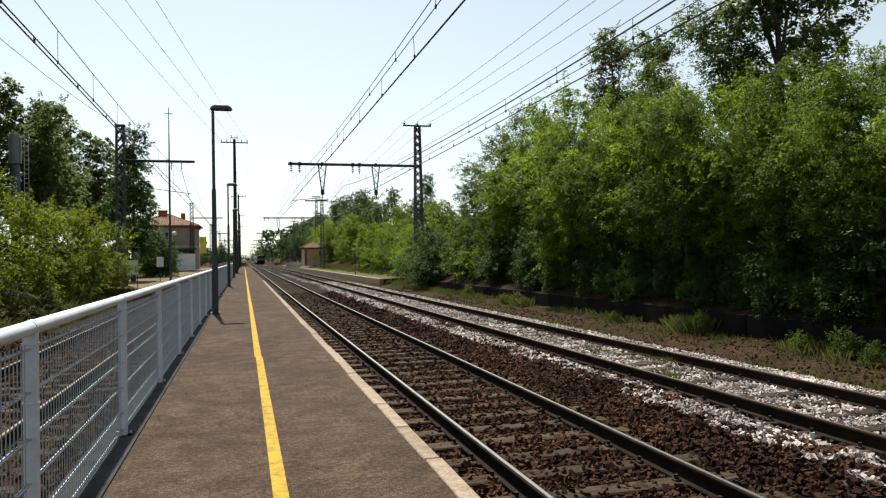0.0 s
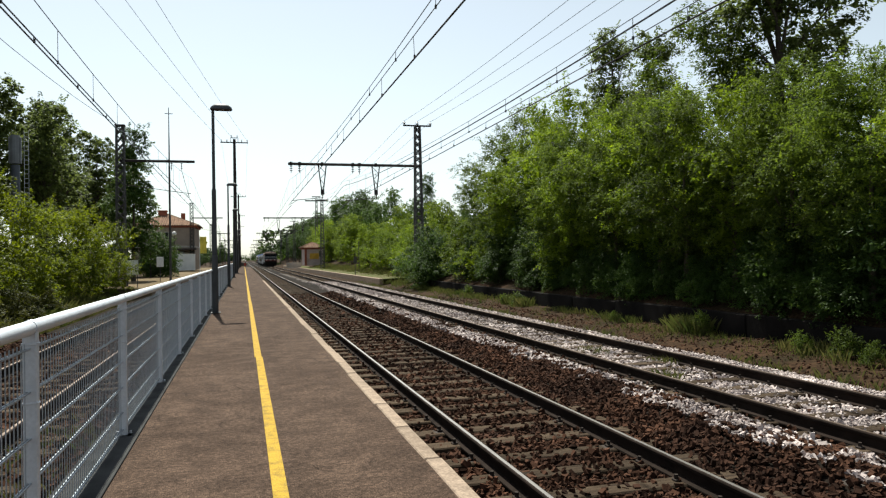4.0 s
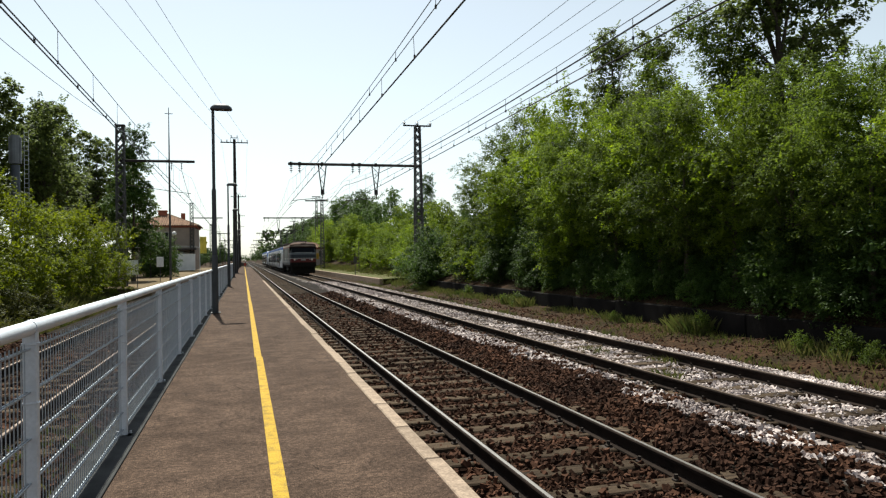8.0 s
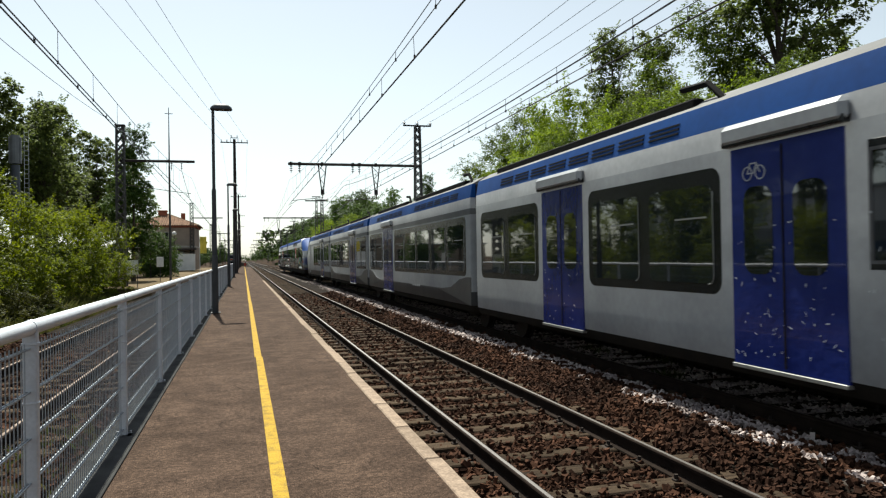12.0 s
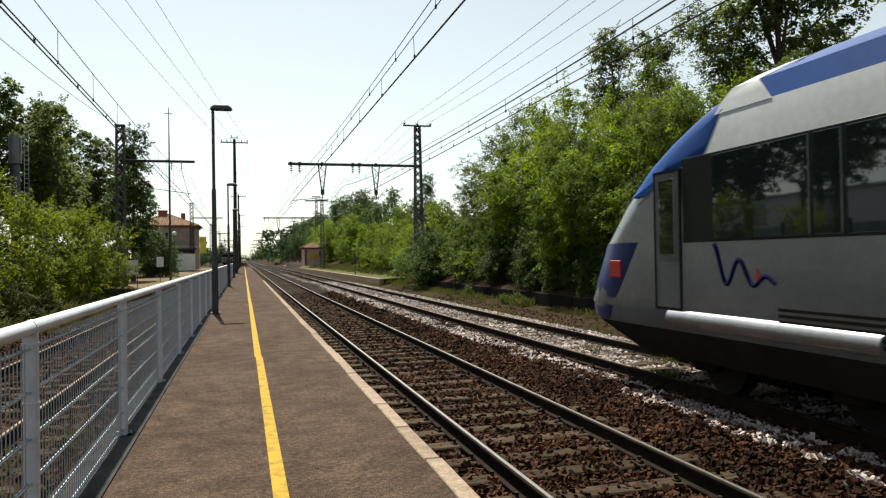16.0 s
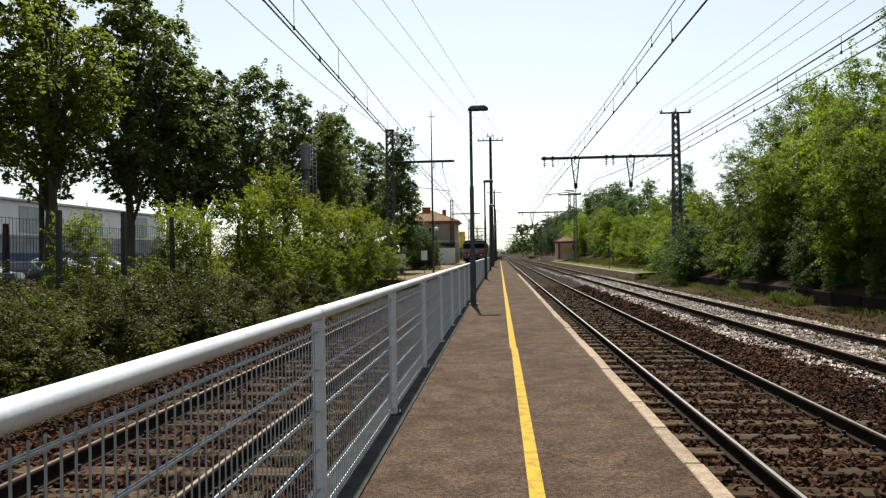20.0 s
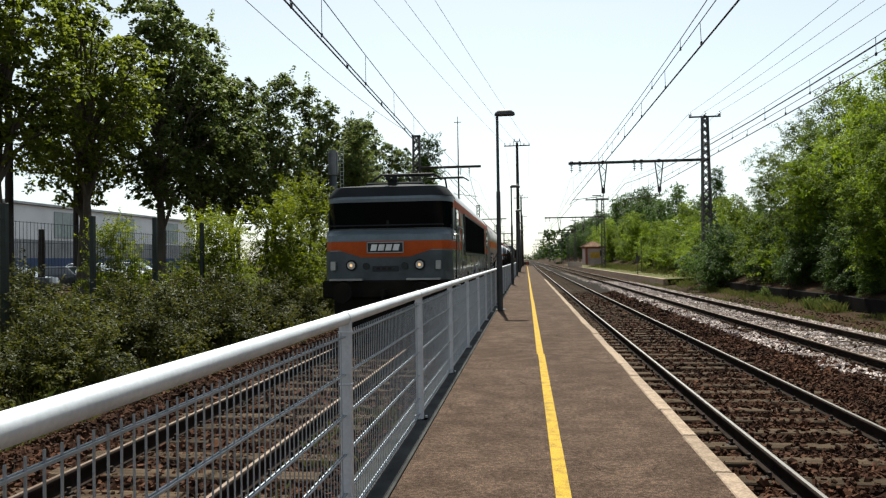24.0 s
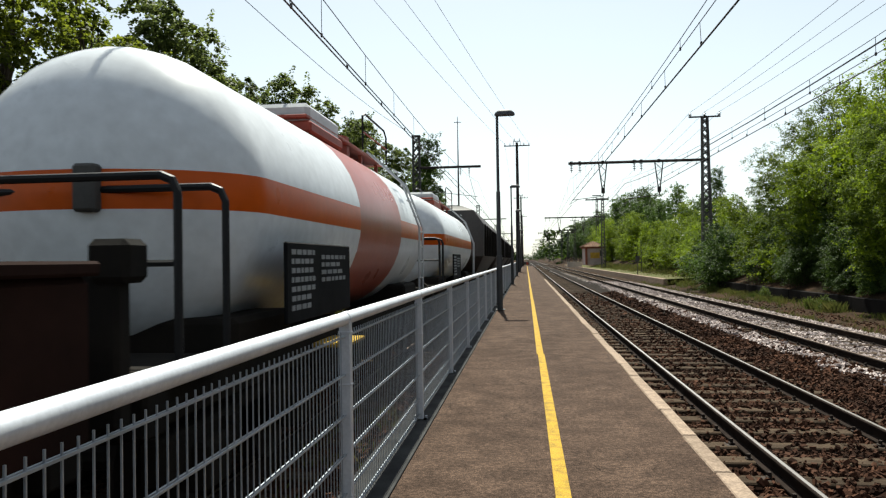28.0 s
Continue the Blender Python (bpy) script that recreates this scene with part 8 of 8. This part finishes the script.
def ammonia_tank():
    wg = thing("tank_wagon", "long cream-white gas tank wagon with an orange band", "tank wagon", "tank wagons")
    L = 17.4
    skin = banded_mat("cream_tank_paint", (0.33, 0.300, 0.252), (0.60, 0.118, 0.004), "Z", 2.36, 2.69, 0.24, (0.26, 0.222, 0.175), spec=0.35)
    part("tank", tank_shell(1.3, 16.2, 2.64, 1.43, 0.95), skin, wg, "cream tank with an orange band", 40)
    for y in (2.1, 5.2, 8.3, 10.9, 13.4, 15.3):
        part("weld_seam", Geo().add([(1.434 * math.cos(t), y + d, 2.64 + 1.434 * math.sin(t)) for d in (-0.005, 0.005) for t in [2 * math.pi * i / 40 for i in range(40)]], [(i, (i + 1) % 40, 40 + (i + 1) % 40, 40 + i) for i in range(40)]), SEAM, wg)
    for i in range(11):
        y = 3.0 + 1.2 * i
        part("sunshade_lug", Geo().box(1.13, y, 3.46, 1.17, y + 0.04, 3.545).box(1.13, y, 3.53, 1.21, y + 0.10, 3.545), skin, wg)
    part("cradle", Geo().box(-1.1, 1.9, 1.05, 1.1, 3.4, 1.55, 0.04), UNDER, wg)
    part("cradle", Geo().box(-1.1, 14.0, 1.05, 1.1, 15.4, 1.55, 0.04), UNDER, wg)
    part("skirt_plate", Geo().plate([(13.0, 1.3), (16.4, 1.3), (15.9, 1.9), (14.0, 1.55)], 1.12, 0.03), skin, wg)
    for y in (5.4, 7.2, 9.3, 11.2):
        part("belly_bracket", Geo().box(0.86, y, 1.26, 0.98, y + 0.30, 1.58, 0.02).box(0.80, y + 0.05, 1.20, 1.02, y + 0.25, 1.28, 0.02), skin, wg)
    part("belly_valve", Geo().cyl((0.6, 8.6, 0.75), (0.6, 8.6, 1.3), 0.09, 0.09, 10).box(-0.9, 8.3, 0.7, 0.9, 8.9, 0.9, 0.03), UNDER, wg)
    wagon_frame(wg, L)
    end_platform(wg, 0.55, 1.25)
    end_platform(wg, L - 0.55, L - 1.25)
    bd = part("data_board", Geo().box(1.40, 2.1, 1.10, 1.43, 4.6, 2.08, 0.01), PLACARD, wg, "black board with white data and hazard signs")
    for y in (2.9, 3.35, 3.8):
        q = diamond(bd, 1.43, y, 1.80, 0.24, LETTER)
        part("pictogram", Geo().plate([(y - 0.07, 1.76), (y + 0.07, 1.76), (y + 0.05, 1.88), (y - 0.05, 1.88)], 1.436, 0.003), INK, q)
    hz = part("hazard_plate", Geo().box(1.43, 4.12, 1.68, 1.437, 4.5, 2.02, 0.003), HAZ, bd, "orange hazard plate")
    part("plate_line", Geo().box(1.436, 4.12, 1.845, 1.439, 4.5, 1.86), INK, hz)
    side_text(wg, "268", 0.13, 4.31, 1.94, 1.438, INK)
    side_text(wg, "1005", 0.13, 4.31, 1.765, 1.438, INK)
    side_text(wg, "AMMONIAK WASSERFREI", 0.055, 4.25, 1.62, 1.434, LETTER)
    bars(wg, 1.43, 2.2, 1.15, 0.55, 0.85, 6, LETTER, 0.004, 8)
    bars(wg, 1.43, 3.0, 1.14, 0.6, 0.22, 2, LETTER, 0.004, 9)
    bars(wg, 1.43, 3.8, 1.14, 0.6, 0.28, 3, LETTER, 0.004, 10)
    # owner's lettering as plain blocks on the flank above the band
    g = Geo()
    R = lambda h: math.sqrt(max(0.01, 1.44 ** 2 - (h - 2.64) ** 2))
    for k in range(5):
        y = 3.3 + 0.55 * k
        g.add([(R(3.15), y, 3.15), (R(3.15), y + 0.38, 3.15), (R(3.5), y + 0.38, 3.5), (R(3.5), y, 3.5)], [(0, 1, 2, 3)])
    part("owner_mark", g, mat("red_and_blue_mark", (0.30, 0.12, 0.22), None, 0.5), wg, "faded coloured block marks")
    # stencils and a sprayed tag at the far end
    for wd, y, h, sz in (("T RIV", 12.7, 2.28, 0.15), ("P29BH", 13.35, 2.26, 0.13), ("TE22", 13.85, 2.24, 0.13), ("TE25", 14.3, 2.22, 0.13)):
        w = side_text(wg, wd, sz, y, h, R(h) + 0.012, INK)
        w.matrix_basis = w.matrix_basis @ pose(0, 0, 0, -14)
    tg = Geo()
    loop = [(10.6 + 0.62 * math.cos(t), 2.05 + 0.36 * math.sin(t)) for t in [0.5 + 0.4 * i for i in range(15)]]
    strokes = [loop, [(10.25, 1.8), (10.32, 2.22), (10.5, 2.2), (10.48, 2.05), (10.3, 2.02)], [(10.75, 2.1), (10.6, 2.1), (10.62, 1.98), (10.75, 1.94), (10.7, 1.82), (10.58, 1.82)], [(10.9, 2.25), (10.86, 1.75)], [(11.15, 2.2), (10.9, 1.98), (11.2, 1.72)]]
    for st in strokes:
        tg.tube([Vector((R(h) + 0.006, y + 0.6, h)) for y, h in st], 0.011, 5)
    part("sprayed_tag", tg, mat("purple_spray", (0.22, 0.185, 0.17), None, 0.7), wg, "looping sprayed tag")
    return wg


def ring(x, y, z, r, t, n=20, m=6):
    """A hand wheel rim in a plane across x."""
    v, f = [], []
    for i in range(n):
        a = 2 * math.pi * i / n
        for j in range(m):
            b = 2 * math.pi * j / m
            q = r + t * math.cos(b)
            v.append((x + t * math.sin(b), y + q * math.cos(a), z + q * math.sin(a)))
    for i in range(n):
        for j in range(m):
            f.append((i * m + j, i * m + (j + 1) % m, ((i + 1) % n) * m + (j + 1) % m, ((i + 1) % n) * m + j))
    return Geo().add(v, f)


def stake_wagon():
    wg = thing("stake_wagon", "empty dark rusty flat wagon with tall steel stakes", "flat wagon")
    L = 28.1
    part("side_beam", Geo().box(1.32, 0.7, 1.02, 1.42, L - 0.7, 1.70, 0.03), RUSTY, wg)
    part("side_beam", Geo().box(-1.42, 0.7, 1.02, -1.32, L - 0.7, 1.70, 0.03), RUSTY, wg)
    for sx in (-1, 1):
        part("top_rail", Geo().box(sx * 1.28, 0.7, 1.70, sx * 1.46, L - 0.7, 1.76, 0.012), RUSTY, wg)
        for k in range(17):
            part("rib", Geo().box(sx * 1.42, 1.4 + 1.55 * k, 1.04, sx * 1.48, 1.5 + 1.55 * k, 1.70, 0.01), RUSTY, wg)
        for k, y in enumerate((2.2, 4.9, 7.5, 10.1, 12.0, 14.4, 16.6, 19.2, 21.9, 24.1, 26.0)):
            hs = 2.20 if k == 3 else 2.62 - 0.03 * (k % 3)
            st = part("stake", Geo().add([(sx * 1.50 - 0.05, y - 0.06, 0.95), (sx * 1.50 + 0.05, y - 0.06, 0.95), (sx * 1.50 + 0.05, y + 0.06, 0.95), (sx * 1.50 - 0.05, y + 0.06, 0.95), (sx * 1.50 - 0.025, y - 0.028, hs), (sx * 1.50 + 0.025, y - 0.028, hs), (sx * 1.50 + 0.025, y + 0.028, hs), (sx * 1.50 - 0.025, y + 0.028, hs)], [(0, 1, 5, 4), (1, 2, 6, 5), (2, 3, 7, 6), (3, 0, 4, 7), (4, 5, 6, 7), (3, 2, 1, 0)]), UNDER, wg, "dark tapered stake")
            part("hook", Geo().tube([Vector((sx * 1.5, y, hs - 0.02)), Vector((sx * 1.5, y + 0.02, hs + 0.12)), Vector((sx * 1.5, y + 0.09, hs + 0.12)), Vector((sx * 1.5, y + 0.1, hs + 0.04))], 0.014, 5), UNDER, st)
            part("stake_pocket", Geo().box(sx * 1.42, y - 0.13, 1.1, sx * 1.57, y + 0.13, 1.28, 0.01), UNDER, wg)
            part("stake_clamp", Geo().box(sx * 1.42, y - 0.1, 1.5, sx * 1.56, y + 0.1, 1.58, 0.01), UNDER, wg)
    part("deck", Geo().box(-1.32, 0.7, 1.38, 1.32, L - 0.7, 1.46), RUSTY, wg)
    for k in range(8):
        part("load_bearer", Geo().box(-1.3, 2.4 + 3 * k, 1.46, 1.3, 2.62 + 3 * k, 1.62, 0.01), RUSTY, wg)
    for y in (0.5, L - 0.35):
        part("end_wall", Geo().box(-1.35, y - 0.06, 1.0, 1.35, y + 0.06, 1.72, 0.02), UNDER, wg)
        part("post_cap", Geo().box(1.22, y - 0.1, 1.66, 1.42, y + 0.1, 1.86, 0.03), UNDER, wg)
    for k, y in enumerate((6, 9, 14, 19)):
        part("brake_wheel", ring(1.5, y, 1.25, 0.16, 0.016), STEP if k == 2 else UNDER, wg)
        part("tie_hook", Geo().tube([Vector((1.44, y + 1, 1.36)), Vector((1.52, y + 1.05, 1.3)), Vector((1.5, y + 1.15, 1.24))], 0.02, 5), STEP, wg)
    wagon_frame(wg, L, 0.98, 2.2)
    return wg


def white_tank(k):
    wg = thing("tank_wagon", "white gas tank wagon with an orange band and red walkway" if k == 0 else "white gas tank wagon with an orange band behind another", "tank wagon", "tank wagons")
    L = 12.3
    skin = banded_mat("white_tank_paint", (0.60, 0.625, 0.65), (0.46, 0.075, 0.006), "Z", 2.12, 2.39, 0.22, (0.54, 0.56, 0.58), "Y" if k == 0 else None, 5.5, 8.3, (0.30, 0.085, 0.06))
    part("tank", tank_shell(1.55, L - 0.9, 2.24, 1.20, 0.85), skin, wg, "white tank with an orange band", 40)
    part("clip", Geo().box(0.18, 1.50, 2.1, 0.34, 1.62, 2.42, 0.02), MASTGREY, wg, "grey bracket on the tank end")
    part("cradle", Geo().box(-1.1, 2.0, 1.0, 1.1, 3.2, 1.35, 0.04), UNDER, wg)
    part("cradle", Geo().box(-1.1, L - 3.2, 1.0, 1.1, L - 2.0, 1.35, 0.04), UNDER, wg)
    wagon_frame(wg, L)
    end_platform(wg, 0.95, 1.6, 1.1)
    part("catwalk", Geo().box(-0.42, 5.9, 3.58, 0.42, 10.8, 3.63, 0.01), REDGANT, wg, "faded red roof walkway")
    for y in (6.2, 7.6, 9.2, 10.5):
        part("walkway_support", Geo().box(-0.36, y, 3.36, -0.30, y + 0.06, 3.60).box(0.30, y, 3.36, 0.36, y + 0.06, 3.60), REDGANT, wg)
    part("valve_box", Geo().box(-0.42, 6.0, 3.46, 0.42, 7.5, 3.80, 0.06), RWHITE, wg, "pale valve box with red base")
    part("valve_base", Geo().box(-0.46, 5.95, 3.40, 0.46, 7.55, 3.56, 0.03), REDGANT, wg)
    for x in (-0.5, 0.5):
        part("handrail", Geo().tube([Vector((x, 8.7, 3.6)), Vector((x, 8.7, 4.15)), Vector((x, 8.9, 4.22)), Vector((x, 10.5, 4.22)), Vector((x, 10.7, 4.12)), Vector((x, 10.7, 3.6))], 0.018, 6), PANTO, wg)
        part("handrail", Geo().tube([Vector((x, 8.7, 3.9)), Vector((x, 10.7, 3.9))], 0.014, 6), REDGANT, wg)
    part("dome", Geo().cyl((0, 8.2, 3.3), (0, 8.2, 3.72), 0.40, 0.38, 18), REDGANT, wg)
    ld = Geo()
    for y in (9.0, 9.4):
        ld.tube([Vector((1.36, y, 1.1)), Vector((1.38, y, 2.3)), Vector((1.1, y, 3.05)), Vector((0.5, y, 3.6))], 0.02, 6)
    for q in range(9):
        h = 1.2 + 0.26 * q
        x = 1.37 if h < 2.3 else 1.37 - (h - 2.3) * 0.42
        ld.cyl((x, 9.0, h), (x, 9.4, h), 0.014, 0.014, 5)
    part("ladder", ld, RWHITE, wg)
    bd = part("data_board", Geo().box(1.36, 2.25, 1.28, 1.39, 4.15, 1.90, 0.01), PLACARD, wg, "black board with white markings")
    bars(bd, 1.39, 2.35, 1.36, 0.6, 0.5, 7, DIMLET, 0.004, 20 + k)
    bars(bd, 1.39, 3.15, 1.56, 0.8, 0.26, 4, DIMLET, 0.004, 30 + k)
    bars(wg, 1.12, 1.0, 1.05, 0.9, 0.12, 2, LETTER, 0.004, 40 + k)
    part("side_step", Geo().box(1.15, 3.6, 0.95, 1.5, 4.3, 0.99, 0.01), YELLOW, wg, "yellow foot step")
    return wg


def hopper(k):
    wg = thing("hopper_wagon", "dark grey covered hopper wagon", "hopper wagon", "hopper wagons")
    L = 14.0
    part("body", Geo().hull([(1.0, 3.0, 11.0, 0.9, 0.05, 0.05, 0), (1.9, 1.2, 12.8, 1.45, 0.05, 0.05, 0), (3.2, 0.9, 13.1, 1.48, 0.05, 0.05, 0), (3.75, 1.0, 13.0, 1.1, 0.05, 0.05, 0), (3.95, 1.2, 12.8, 0.6, 0.05, 0.05, 0)]), mat("hopper_paint_%d" % k, (0.05, 0.048, 0.05), (0.075, 0.065, 0.06), 0.55, scale=0.8, fine=12, bump=0.05), wg, smooth=30)
    for sx in (-1, 1):
        for j in range(8):
            part("rib", Geo().box(sx * 1.46, 1.6 + 1.5 * j, 1.9, sx * 1.54, 1.72 + 1.5 * j, 3.2, 0.01), UNDER, wg)
    part("roof_hatch", Geo().box(-0.4, 2.5, 3.92, 0.4, 11.5, 4.08, 0.04), UNDER, wg)
    wagon_frame(wg, L)
    return wg


FREIGHT.append((electric_loco(), 0.0))
FREIGHT.append((ammonia_tank(), 17.45))
FREIGHT.append((stake_wagon(), 34.6))
FREIGHT.append((white_tank(0), 62.2))
FREIGHT.append((white_tank(1), 74.5))
for k in range(5):
    FREIGHT.append((hopper(k), 87.0 + 14.3 * k))


def motions():
    """Both trains roll at a steady speed along their tracks."""
    ticks = [0.0, 0.0334] + [float(k) for k in range(1, 28)] + [27.9667, 28.0]
    for ob, off in PASSENGER:
        walk(ob, [(t, pose(6.52, 6.07 - 25.66 * (t - 11.0) + off, -0.30)) for t in ticks])
    for ob, off in FREIGHT:
        walk(ob, [(t, pose(-3.15, 6.5 - 18.8 * (t - 24.5) + off, -0.29)) for t in ticks])


motions()
